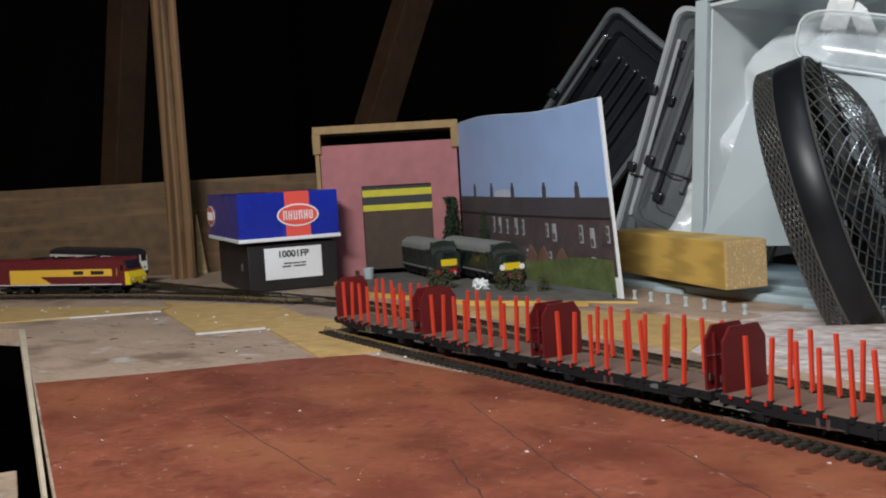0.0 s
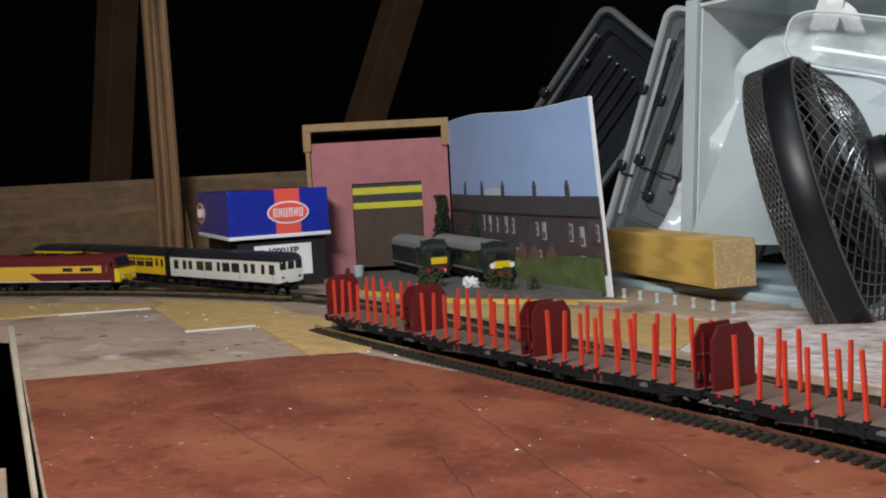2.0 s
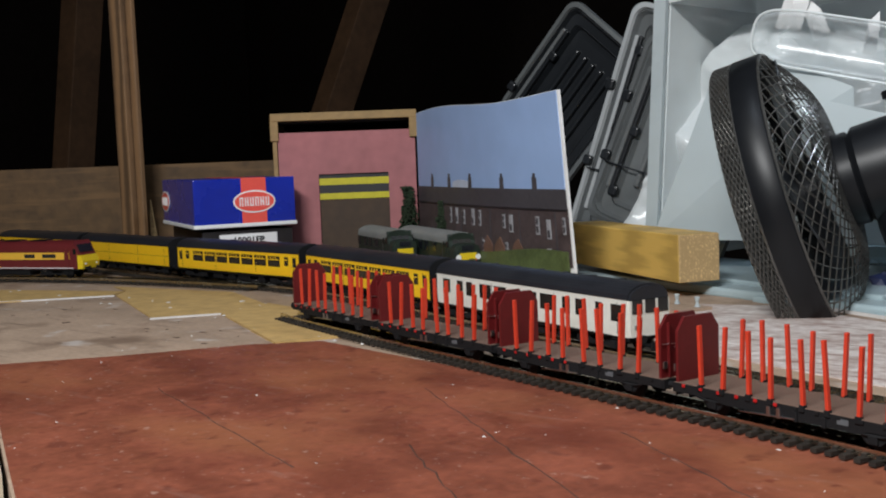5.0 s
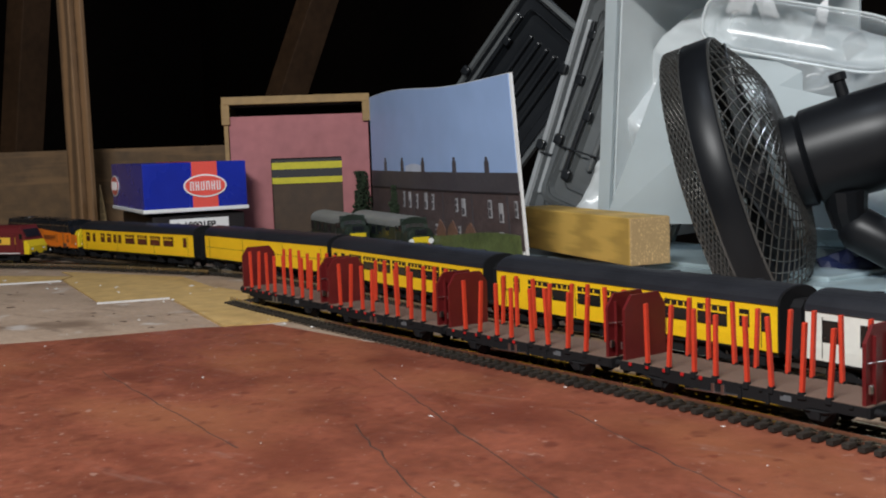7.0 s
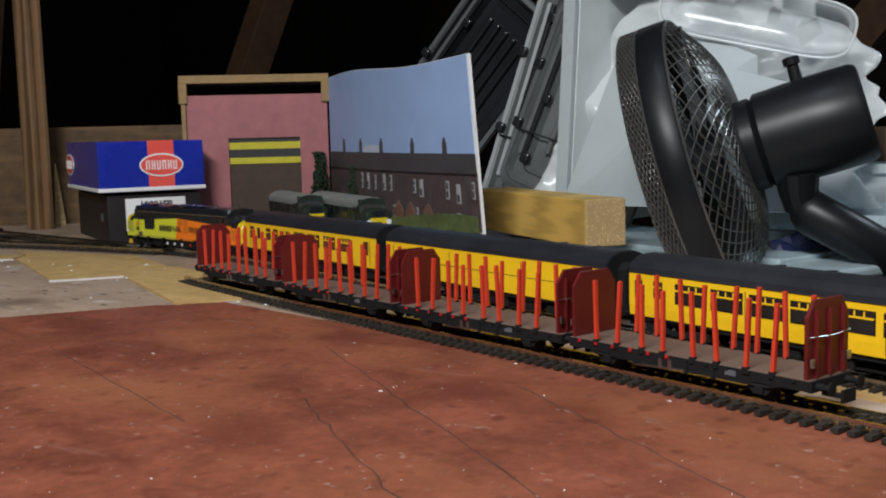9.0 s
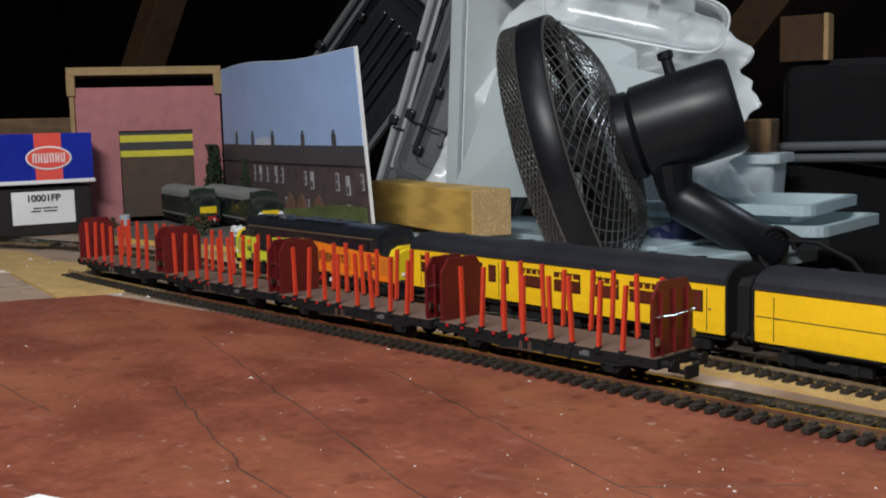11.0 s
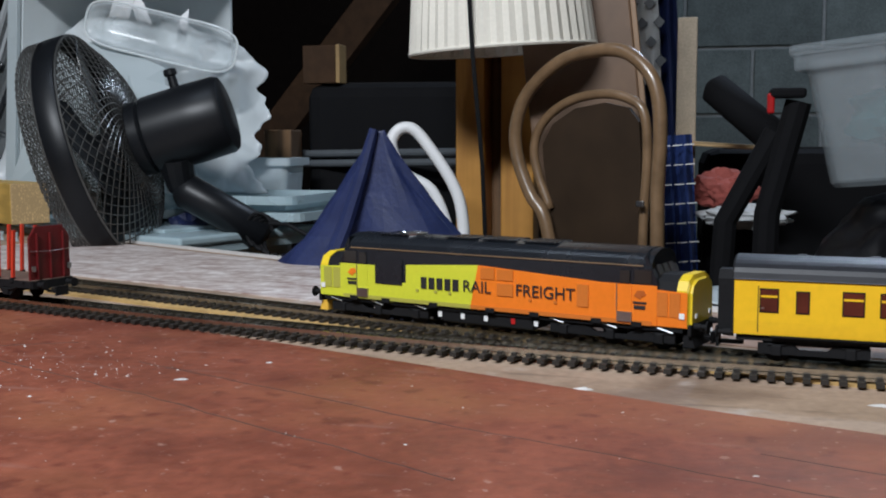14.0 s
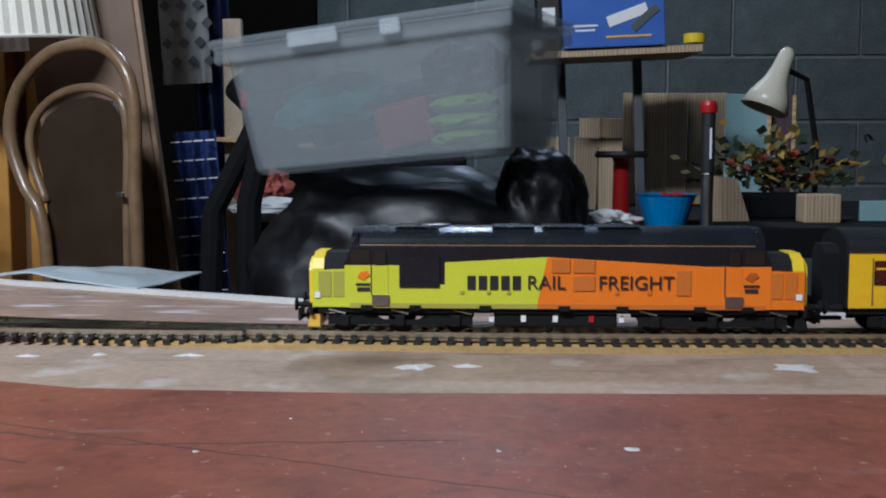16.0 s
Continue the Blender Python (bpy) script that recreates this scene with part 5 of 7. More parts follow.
def bush(name, at, r, n, material, label, seed, tall=1.0, low=0.25, thin=1.0):
    rnd = random.Random(seed)
    top = base(name, pose(*at) @ Matrix.Rotation(radians(-28), 4, "Z"), label, "bush")
    hi = 2.3 * r * tall
    part("stem", tube([(0, 0, 0), (0.001, 0, hi * 0.5), (0, 0.001, hi * 0.8)], [0.0018, 0.0014, 0.0006], 6), SLEEPER, top)
    bm = bmesh.new()
    for _ in range(n):
        a, h = rnd.uniform(0, 6.28), rnd.uniform(low, 2.3)
        lump = 0.75 + 0.6 * noise.noise(Vector((math.cos(a) * 1.5, math.sin(a) * 1.5 + seed, h * 2.0)))
        q = r * lump * (1.0 if h < 1.7 else 0.65) * math.sqrt(rnd.random())
        s = rnd.uniform(0.10, 0.22) * min(r, 0.013)
        c = Vector((q * math.cos(a), q * thin * math.sin(a), h * r * tall))
        m = Matrix.Translation(c) @ Euler((rnd.uniform(0, 3), rnd.uniform(0, 3), rnd.uniform(0, 3))).to_matrix().to_4x4()
        v = [bm.verts.new(m @ Vector(p)) for p in ((-s, -s * 0.5, 0), (s, -s * 0.5, 0), (0, s, 0), (0, 0, s * 0.8))]
        for f in ((0, 1, 2), (0, 1, 3), (1, 2, 3), (0, 2, 3)):
            bm.faces.new([v[k] for k in f])
    part("foliage", bm, material, top)
    return top


bush("model_tree", (-1.607, 1.146, 0.007), 0.0150, 1100, FOLIAGE, "tall dark green foam model tree by the shed corner", 3, 3.0, 0.9)
bush("model_tree", (-1.509, 1.102, 0.007), 0.0200, 1100, FOLIAGE, "dark green foam model bush behind the locomotive", 4, 1.85, 1.2, 0.4)
for k, (x, y, r) in enumerate(((-1.500, 0.985, 0.010), (-1.470, 0.975, 0.012), (-1.395, 0.985, 0.010), (-1.365, 0.975, 0.012), (-1.335, 0.985, 0.008), (-1.66, 1.01, 0.007))):
    bush("scrub", (x, y, 0.005), r, 160, SCRUB, "olive scatter scrub on the yard", 10 + k)
tagged(link("scrap_bag", blob((0.011, 0.008, 0.007), (-1.425, 0.985, 0.0115), 0.5, 30, 3), PAPER), "small crumpled white wrapper on the yard", "wrapper")
tagged(link("clear_cup", lathe([(0.006, 0.0), (0.0075, 0.015), (0.0065, 0.015), (0.005, 0.002)], pose(-1.665, 1.035, 0.0072), 18), FROST), "small clear plastic cup beside the shed", "cup")

# ---------------------------------------------------------------- timber round the far corner
def beam(name, a, b, w, d, material, label, category="post", turn=0.0):
    a, b = Vector(a), Vector(b)
    ln = (b - a).length
    bm = box((w, d, ln), (0, 0, ln / 2), 0.002)
    m = Matrix.Translation(a) @ (b - a).to_track_quat("Z", "Y").to_matrix().to_4x4() @ Matrix.Rotation(radians(turn), 4, "Z")
    bmesh.ops.transform(bm, matrix=m, verts=bm.verts)
    ob = link(name, bm, material)
    return tagged(ob, label, category)


beam("roof_post", (-2.064, 1.008, -0.001), (-2.100, 1.028, 1.7), 0.020, 0.024, OLD_WOOD, "old brown timber roof post", turn=42)
beam("roof_post", (-2.055, 1.017, -0.001), (-2.091, 1.037, 1.7), 0.009, 0.026, OLD_WOOD, "narrow brown batten on the roof post", turn=42)
tagged(link("back_plank", box((0.95, 0.022, 0.158), (0, 0, 0.078), 0.002), PLANK), "wide dark knotty plank standing on edge", "plank").matrix_world = away(-0.55, 1.80, -0.001, 1.0)
tagged(link("offcut", prism([(0, 0), (0.016, 0), (0.004, 0.10)], -0.004, 0.004, "y"), PINE_END), "pale wedge-shaped wood offcut", "wood offcut").matrix_world = away(-0.405, 1.76, -0.001, 0)
# The rafters' wood colour already holds the shade of the loft.
beam("rafter", (-2.768, 1.30, -0.2), (-2.66, 1.49, 1.7), 0.05, 0.075, SHADE_WOOD, "dark brown sloping rafter", "rafter", 40)
beam("rafter", (-2.42, 1.65, -0.05), (-1.95, 2.12, 1.7), 0.05, 0.075, SHADE_WOOD, "dark brown sloping rafter", "rafter", 40)
beam("rafter", (-1.60, 2.30, -0.2), (-0.60, 2.30, 1.0), 0.05, 0.075, SHADE_WOOD, "dark brown sloping rafter", "rafter", 0)
offcut = base("timber_offcut", pose(-0.865, 1.375, 0.1955), "brown timber offcut standing on the black case", "wood offcut")
part("face", box((0.050, 0.030, 0.054), (-0.002, 0, 0.027), 0.001), SHADE_WOOD, offcut)
part("edge", box((0.006, 0.031, 0.055), (0.0262, 0, 0.0275), 0.001), SHED_WOOD, offcut, "pale sawn edge")

# ---------------------------------------------------------------- plastics, timber block and fan behind the board
def tub(name, size, m, material, label, wall=0.004, lip=0.012, lid=None, ribs=0):
    """An open or lidded storage tub with tapered walls and a rolled lip."""
    top = base(name, m, label, "storage box")
    w, d, h = size
    bm = bmesh.new()
    rings = []
    for x, y, z in ((w * 0.45, d * 0.44, 0), (w * 0.5, d * 0.5, h), (w * 0.5 + lip, d * 0.5 + lip, h), (w * 0.5 + lip, d * 0.5 + lip, h - 0.010), (w * 0.5 + lip - wall, d * 0.5 + lip - wall, h - 0.010), (w * 0.5 + lip - wall, d * 0.5 + lip - wall, h - wall)):
        ring = []
        for sx, sy in ((-1, -1), (1, -1), (1, 1), (-1, 1)):
            r = min(w, d) * 0.10
            cx, cy = sx * (x - r), sy * (y - r)
            a0 = math.atan2(sy, sx)
            for k in (-1, -0.33, 0.33, 1):
                ring.append(bm.verts.new((cx + r * math.cos(a0 + k * math.pi / 4), cy + r * math.sin(a0 + k * math.pi / 4), z)))
        rings.append(ring)
    for a, b in zip(rings, rings[1:]):
        for k in range(16):
            bm.faces.new((a[k], a[(k + 1) % 16], b[(k + 1) % 16], b[k]))
    bm.faces.new(rings[0])
    part("shell", bm, material, top)
    for k in range(ribs):
        x = -w * 0.4 + w * 0.8 * k / max(1, ribs - 1)
        part("rib", box((0.005, 0.004, h * 0.8), (x, -d * 0.475, h * 0.45), 0.001, Matrix.Rotation(radians(-math.degrees(math.atan(d * 0.06 / h))), 4, "X")), material, top)
    if lid:
        lm = bmesh.new()
        box((w + 2.6 * lip, d + 2.6 * lip, 0.010), (0, 0, h + 0.005), 0.003, bm=lm)
        box((w * 0.8, d * 0.8, 0.006), (0, 0, h + 0.011), 0.002, bm=lm)
        part("lid", lm, lid, top, "flat snap-on lid")
        for s in (-1, 1):
            part("latch", box((0.05, 0.010, 0.022), (s * w * 0.22, -d * 0.5 - lip - 0.004, h - 0.004), 0.003), lid, top)
    return top


def crumple(size, m, material, name, label, category, amp=0.03, n=72, seed=1.0, fold=9.0):
    """A sheet of film in sharp folds, with thickness."""
    bm = bmesh.new()
    w, h = size
    grid = [[None] * n for _ in range(n)]
    for i in range(n):
        for j in range(n):
            x, y = w * (i / (n - 1) - 0.5), h * (j / (n - 1) - 0.5)
            z = 0.0
            for k, (a, f, g) in enumerate(((0.4, 1.0, 1.0), (1.9, 1.45, 0.7), (-0.7, 2.3, 0.45), (1.1, 3.7, 0.22))):
                u = (x * math.cos(a + seed) + y * math.sin(a + seed)) * fold * f * 0.42 + 0.8 * noise.noise(Vector((x * 5 * f, y * 5 * f, seed + k)))
                z += amp * g * (abs((u % 1.0) - 0.5) * 2.0 - 0.5)
            e = 0.12 * noise.noise(Vector((x * 14, y * 14, seed * 3)))
            grid[i][j] = bm.verts.new((x * (1 + e), y * (1 + e * 0.7), z))
    for i in range(n - 1):
        for j in range(n - 1):
            bm.faces.new((grid[i][j], grid[i + 1][j], grid[i + 1][j + 1], grid[i][j + 1]))
    ob = link(name, bm, material, smooth=True)
    so = ob.modifiers.new("thick", "SOLIDIFY")
    so.thickness = 0.0012
    ob.matrix_world = m
    return tagged(ob, label, category)


def moulded_tray(corner, tilt, back, w, h, material, rim, label):
    """A deep stepped tray on edge: flange, two steps down to the floor, ribs on the floor, clips on the flange. corner: its lowest left corner."""
    top = base("moulded_tray", Matrix.Translation(corner) @ pose(0, 0, 0, -back, tilt, 0), label, "tray", "trays leaning in the corner")

    def ring(inset, y, r):
        pts = []
        for cx, cz, a0 in ((inset + r, inset + r, 180), (w - inset - r, inset + r, 270), (w - inset - r, h - inset - r, 0), (inset + r, h - inset - r, 90)):
            pts += [(cx + r * math.cos(radians(a0 + 18 * k)), y, cz + r * math.sin(radians(a0 + 18 * k))) for k in range(6)]
        return pts

    def skin(name, levels, mt, close=False, label=""):
        bm = bmesh.new()
        rows = [[bm.verts.new(p) for p in ring(*lv)] for lv in levels]
        for a, b in zip(rows, rows[1:]):
            for k in range(24):
                bm.faces.new((a[k], a[(k + 1) % 24], b[(k + 1) % 24], b[k]))
        if close:
            bm.faces.new(rows[-1])
        ob = part(name, bm, mt, top, label)
        ob.modifiers.new("thick", "SOLIDIFY").thickness = 0.0016
        return ob

    skin("flange", ((0.0, 0.008, 0.020), (0.001, 0.0, 0.019), (0.007, -0.001, 0.017), (0.009, 0.003, 0.015)), rim, label="rounded raised flange")
    skin("upper_step", ((0.0095, 0.003, 0.015), (0.014, 0.010, 0.013), (0.026, 0.011, 0.011)), material)
    skin("floor_pan", ((0.0265, 0.011, 0.011), (0.031, 0.019, 0.010), (0.040, 0.020, 0.008)), material, True)
    for k in range(5):
        x = 0.052 + (w - 0.104) * k / 4
        part("rib", box((0.008, 0.014, h - 0.115), (x, 0.017, h / 2), 0.003), TRAY_DARK if k % 2 else material, top)
    for k in range(2):
        part("rib", box((0.006, 0.008, h - 0.09), (0.017 + 0.006 * k, 0.008, h / 2), 0.002), TRAY_DARK if k else rim, top)
    for k in range(5):
        part("clip", box((0.013, 0.010, 0.014), (0.003 if k % 2 else 0.026, -0.002 if k % 2 else 0.008, h * (0.17 + 0.16 * k)), 0.003), TRAY_DARK, top, "small black clip")
    part("seam", tube([(0.005, -0.003, h * 0.30), (w * 0.5, 0.016, h * 0.32)], 0.0012, 5), TRAY_DARK, top)
    return top


moulded_tray((-1.765, 1.330, 0.030), 41, 4, 0.17, 0.46, TRAY_DARK, TRAY, "black moulded plastic tray with grey flange leaning over")
moulded_tray((-1.440, 1.285, 0.035), 18, 5, 0.20, 0.335, TRAY, TRAY_PALE, "dark moulded plastic tray with bright grey flange")
moulded_tray((-1.380, 1.240, 0.068), 21, 6, 0.20, 0.255, TRAY, TRAY, "grey ribbed plastic tray with black clips")

low_tub = tub("storage_tub", (0.50, 0.19, 0.16), Matrix.Translation((-1.075, 1.125, -0.1605)) @ Matrix.Rotation(radians(-21), 4, "Z"), BLUE_FROST, "bluish clear lidded storage tub below the board edge", lid=BLUE_FROST)
tub("storage_tub", (0.25, 0.15, 0.013), Matrix.Translation((-0.895, 1.150, 0.0165)) @ Matrix.Rotation(radians(-10), 4, "Z"), BLUE_FROST, "shallow bluish clear lid lying on the storage tub", lip=0.008)
tub("storage_tub", (0.22, 0.15, 0.018), Matrix.Translation((-0.900, 1.150, 0.0300)) @ Matrix.Rotation(radians(-6), 4, "Z"), BLUE_FROST, "shallow bluish clear tub lid stacked on another", lip=0.008)


def open_crate():
    """A large frosted crate stood on its side, its mouth to the board."""
    top = base("frosted_crate", pose(-1.212, 1.150, 0.0, 0, 0, -8), "large frosted plastic crate standing on its side", "storage box")
    d, h, w = 0.20, 0.315, 0.20
    part("side_wall", prism([(-0.012, 0.018), (0.010, h), (0.014, h), (-0.008, 0.018)], 0.0, d, "y"), THIN_FROST, top, "thin frosted side wall")
    part("lip", prism([(-0.024, 0.020), (-0.002, h + 0.008), (0.014, h + 0.008), (-0.008, 0.020)], -0.010, -0.004, "y"), FROST, top, "pale turned lip")
    part("top_wall", prism([(0.012, h), (0.012, h + 0.004), (0.215, h + 0.012), (0.200, h + 0.006)], -0.004, d, "y"), THIN_FROST, top, "thin frosted upper wall")
    part("top_lip", prism([(0.012, h + 0.006), (0.012, h + 0.016), (0.215, h + 0.022), (0.212, h + 0.012)], -0.010, -0.004, "y"), FROST, top)
    part("base_wall", box((w, 0.005, h), (w / 2, d + 0.004, h / 2 + 0.02)), THIN_FROST, top)
    return top


def leaf(name, outline, at, lean_back, turn, material, label, fold=0.012):
    """A stiff sheet of plastic cut to an outline, creased along its middle."""
    bm = bmesh.new()
    n = len(outline)
    cx, cz = sum(p[0] for p in outline) / n, sum(p[1] for p in outline) / n
    mid = bm.verts.new((cx, -fold, cz))
    rim = [bm.verts.new((x, 0.4 * fold * (-1) ** k, z)) for k, (x, z) in enumerate(outline)]
    for k in range(n):
        bm.faces.new((mid, rim[k], rim[(k + 1) % n]))
    ob = link(name, bm, material)
    ob.modifiers.new("thick", "SOLIDIFY").thickness = 0.0014
    ob.matrix_world = pose(*at, lean_back, 0, turn)
    return tagged(ob, label, "plastic film")


def film_pile(rows, at, turn, amp, seed, material, label, fold=7.0):
    """Loose film heaped up: rows of height, left and right limit; long sharp folds run down it and its border is torn."""
    n, m = 64, 60
    bm = bmesh.new()
    zs = [r[0] for r in rows]
    g = []
    for j in range(m):
        z = zs[0] + (zs[-1] - zs[0]) * j / (m - 1)
        lo, hi = float(np.interp(z, zs, [r[1] for r in rows])), float(np.interp(z, zs, [r[2] for r in rows]))
        hi += 0.030 * noise.noise(Vector((z * 31, seed, 0))) + 0.012 * noise.noise(Vector((z * 90, seed, 4)))
        row = []
        for i in range(n):
            x = lo + (hi - lo) * i / (n - 1)
            y = 0.0
            for k, (a, f, q) in enumerate(((0.45, 1.0, 1.0), (0.95, 1.7, 0.6), (-0.35, 2.6, 0.35), (1.3, 4.4, 0.16))):
                u = (x * math.cos(a) + z * math.sin(a)) * fold * f + 0.9 * noise.noise(Vector((x * 6 * f, z * 6 * f, seed + k)))
                y += amp * q * (abs((u % 1.0) - 0.5) * 2.0 - 0.5)
            row.append(bm.verts.new((x, y + 0.25 * (z - zs[0]), z)))
        g.append(row)
    for a, b in zip(g, g[1:]):
        for i in range(n - 1):
            bm.faces.new((a[i], a[i + 1], b[i + 1], b[i]))
    ob = link("plastic_sheet", bm, material, smooth=True)
    ob.modifiers.new("thick", "SOLIDIFY").thickness = 0.0012
    ob.matrix_world = pose(*at, 0, 0, turn)
    return tagged(ob, label, "plastic film")


open_crate()
film_pile([(0.046, -0.23, 0.16), (0.09, -0.21, 0.155), (0.14, -0.19, 0.163), (0.19, -0.165, 0.168), (0.215, -0.155, 0.150), (0.240, -0.145, 0.110), (0.268, -0.125, 0.062), (0.290, -0.09, 0.015)], (-1.050, 1.170, 0.0), 4, 0.022, 2.2, BAG_WHITE, "crumpled white plastic film heaped over the tubs")
leaf("plastic_sheet", [(-0.075, 0.048), (-0.005, 0.215), (0.055, 0.245), (0.145, 0.205), (0.150, 0.048)], (-1.130, 1.105, 0.0), -3, 6, FROST, "stiff frosted sheet leaning before the film")
leaf("plastic_sheet", [(0.0, 0.050), (0.045, 0.195), (0.120, 0.175), (0.150, 0.050)], (-1.060, 1.085, 0.0), -4, -8, FROST, "stiff frosted sheet with a cut corner")


def clear_tray():
    """A clear vacuum-formed tray with a round end, lying over the heap."""
    top = base("clear_tray", pose(-0.990, 1.125, 0.244, 0, 14, 6), "clear formed plastic tray with a rounded end", "tray")

    def loop(hw, hh, y):
        return [(hw * math.copysign(abs(math.cos(a)) ** 0.35, math.cos(a)), y, hh * math.copysign(abs(math.sin(a)) ** 0.6, math.sin(a))) for a in np.linspace(0, 2 * math.pi, 40, endpoint=False)]

    bm = bmesh.new()
    rows = [[bm.verts.new(p) for p in loop(*q)] for q in ((0.100, 0.028, 0.0), (0.095, 0.024, -0.002), (0.090, 0.020, 0.026), (0.084, 0.015, 0.030))]
    for a, b in zip(rows, rows[1:]):
        for k in range(40):
            bm.faces.new((a[k], a[(k + 1) % 40], b[(k + 1) % 40], b[k]))
    bm.faces.new(rows[-1])
    sh = part("shell", bm, CLEAR_SHEET, top, "clear thin shell", smooth=True)
    sh.modifiers.new("thick", "SOLIDIFY").thickness = 0.0012
    part("rim", tube(loop(0.101, 0.029, 0.0), 0.0014, 6, loop=True), THIN_FROST, top, "bright rolled rim")
    return top


clear_tray()
for k, (x, z, w, h, a) in enumerate(((-1.065, 0.272, 0.030, 0.058, 14), (-1.030, 0.262, 0.020, 0.048, -24), (-0.985, 0.240, 0.016, 0.045, 10), (-0.945, 0.222, 0.030, 0.026, -30))):
    ob = leaf("plastic_strip", [(-w / 2, 0), (-w * 0.35, h * 0.7), (w * 0.05, h), (w * 0.5, h * 0.55), (w * 0.4, 0)], (x, 1.155 + 0.006 * k, z), -8, 10 - 8 * k, PAPER, "torn white strip sticking out of the film", 0.008)
    ob.matrix_world = ob.matrix_world @ pose(0, 0, 0, 0, a, 0)


def timber_block():
    u = Matrix.Rotation(math.atan2(0.545, -0.838), 4, "Z")
    m = Matrix.Translation((-1.106, 0.974, 0.0165)) @ u
    top = base("timber_block", m, "sawn pine block lying on the storage tub", "wood block")
    part("length", box((0.27, 0.046, 0.048), (0.1365, -0.023, 0.024), 0.0012), PINE, top)
    part("end_grain", box((0.002, 0.0452, 0.0472), (0.0008, -0.023, 0.024), 0.0008), PINE_END, top, "pale ringed end grain")


timber_block()


def desk_fan():
    """A small black desk fan lying back on its neck; its axis runs from the guard to the motor."""
    c = Vector((-0.983, 0.987, 0.105))
    axis = Vector((0.930, 0.232, 0.280)).normalized()
    m = Matrix.Translation(c) @ axis.to_track_quat("Z", "Y").to_matrix().to_4x4()
    top = base("desk_fan", m, "black desk fan with wire guards lying tilted", "fan")
    R = 0.134
    part("rim_band", lathe([(R - 0.002, -0.027), (R, -0.025), (R, -0.002), (R - 0.002, 0.0), (R - 0.006, 0.0), (R - 0.006, -0.027)], sides=72, closed=True), FAN_BLACK, top, "broad black rim band", smooth=True)

    def guard(name, prof, turns, count, label, steps=12):
        r0, z0 = prof(0.0)
        hoop = part(name, tube([(r0 * math.cos(a), r0 * math.sin(a), z0) for a in np.linspace(0, 6.283, 48, endpoint=False)], 0.0014, 6, loop=True), WIRE, top, label)
        for sgn in (1, -1):
            shape = None
            for k in range(count):
                if shape is None:
                    pts = []
                    for i in range(steps + 1):
                        r, z = prof(i / steps)
                        pts.append((r * math.cos(sgn * turns * i / steps), r * math.sin(sgn * turns * i / steps), z))
                    wire = part("wire", tube(pts, 0.0007, 4), WIRE, hoop)
                    shape = wire.data
                else:
                    wire = new("wire", shape)
                    wire.parent = hoop
                wire.matrix_local = Matrix.Rotation(2 * math.pi * k / count, 4, "Z")

    guard("front_guard", lambda u: (R * (0.99 - 0.83 * max(0, u - 0.3) / 0.7), -0.026 - 0.017 * min(1, u / 0.3) - 0.014 * max(0, u - 0.3)), 1.35, 80, "domed wire front guard", 20)
    guard("rear_guard", lambda u: (R * (0.985 - 0.66 * u), 0.034 * math.sin(min(1.0, u * 1.25) * math.pi / 2)), 1.1, 48, "wire rear guard")
    part("badge_cap", lathe([(0.020, -0.053), (0.016, -0.057), (0.001, -0.058)], sides=24), FAN_BLACK, top)
    hub = part("blade_hub", lathe([(0.001, -0.022), (0.018, -0.020), (0.020, 0.012), (0.001, 0.014)], sides=20), FAN_BLACK, top)
    for k in range(4):
        bm = bmesh.new()
        rows = []
        for i in range(6):
            u = i / 5
            r, wd = 0.018 + 0.102 * u, 0.018 + 0.040 * math.sin(u * 2.6)
            rows.append([bm.verts.new(Matrix.Rotation(k * math.pi / 2, 4, "Z") @ Vector((r, v * wd, v * 0.012))) for v in (-1, -0.3, 0.4, 1)])
        for a, b in zip(rows, rows[1:]):
            for j in range(3):
                bm.faces.new((a[j], a[j + 1], b[j + 1], b[j]))
        bl = part("blade", bm, TRAY_DARK, top, "grey-black fan blade")
        bl.modifiers.new("thick", "SOLIDIFY").thickness = 0.0015
    motor = part("motor_housing", lathe([(0.036, 0.026), (0.042, 0.029), (0.0425, 0.046), (0.040, 0.048), (0.0445, 0.052), (0.0455, 0.100), (0.0445, 0.136), (0.042, 0.141), (0.038, 0.1425), (0.001, 0.143)], sides=48), FAN_BLACK, top, "black motor housing", smooth=True)
    motor.data.set_sharp_from_angle(angle=radians(35))
    up = m.to_3x3().inverted() @ Vector((0, 0, 1))
    up.z = 0
    up.normalize()
    kp = up * 0.044
    part("knob", lathe([(0.0055, 0), (0.0052, 0.014), (0.0075, 0.015), (0.0075, 0.021), (0.006, 0.022)], Matrix.Translation((*kp.xy, 0.092)) @ Vector(up).to_track_quat("Z", "Y").to_matrix().to_4x4(), 16), FAN_BLACK, motor)
    inv = m.inverted()
    pts = [inv @ Vector(p) for p in ((-0.905, 0.995, 0.094), (-0.905, 1.000, 0.076), (-0.903, 1.006, 0.060))]
    part("neck", tube(pts, [0.020, 0.018, 0.016], 14), FAN_BLACK, top)
    return top


desk_fan()
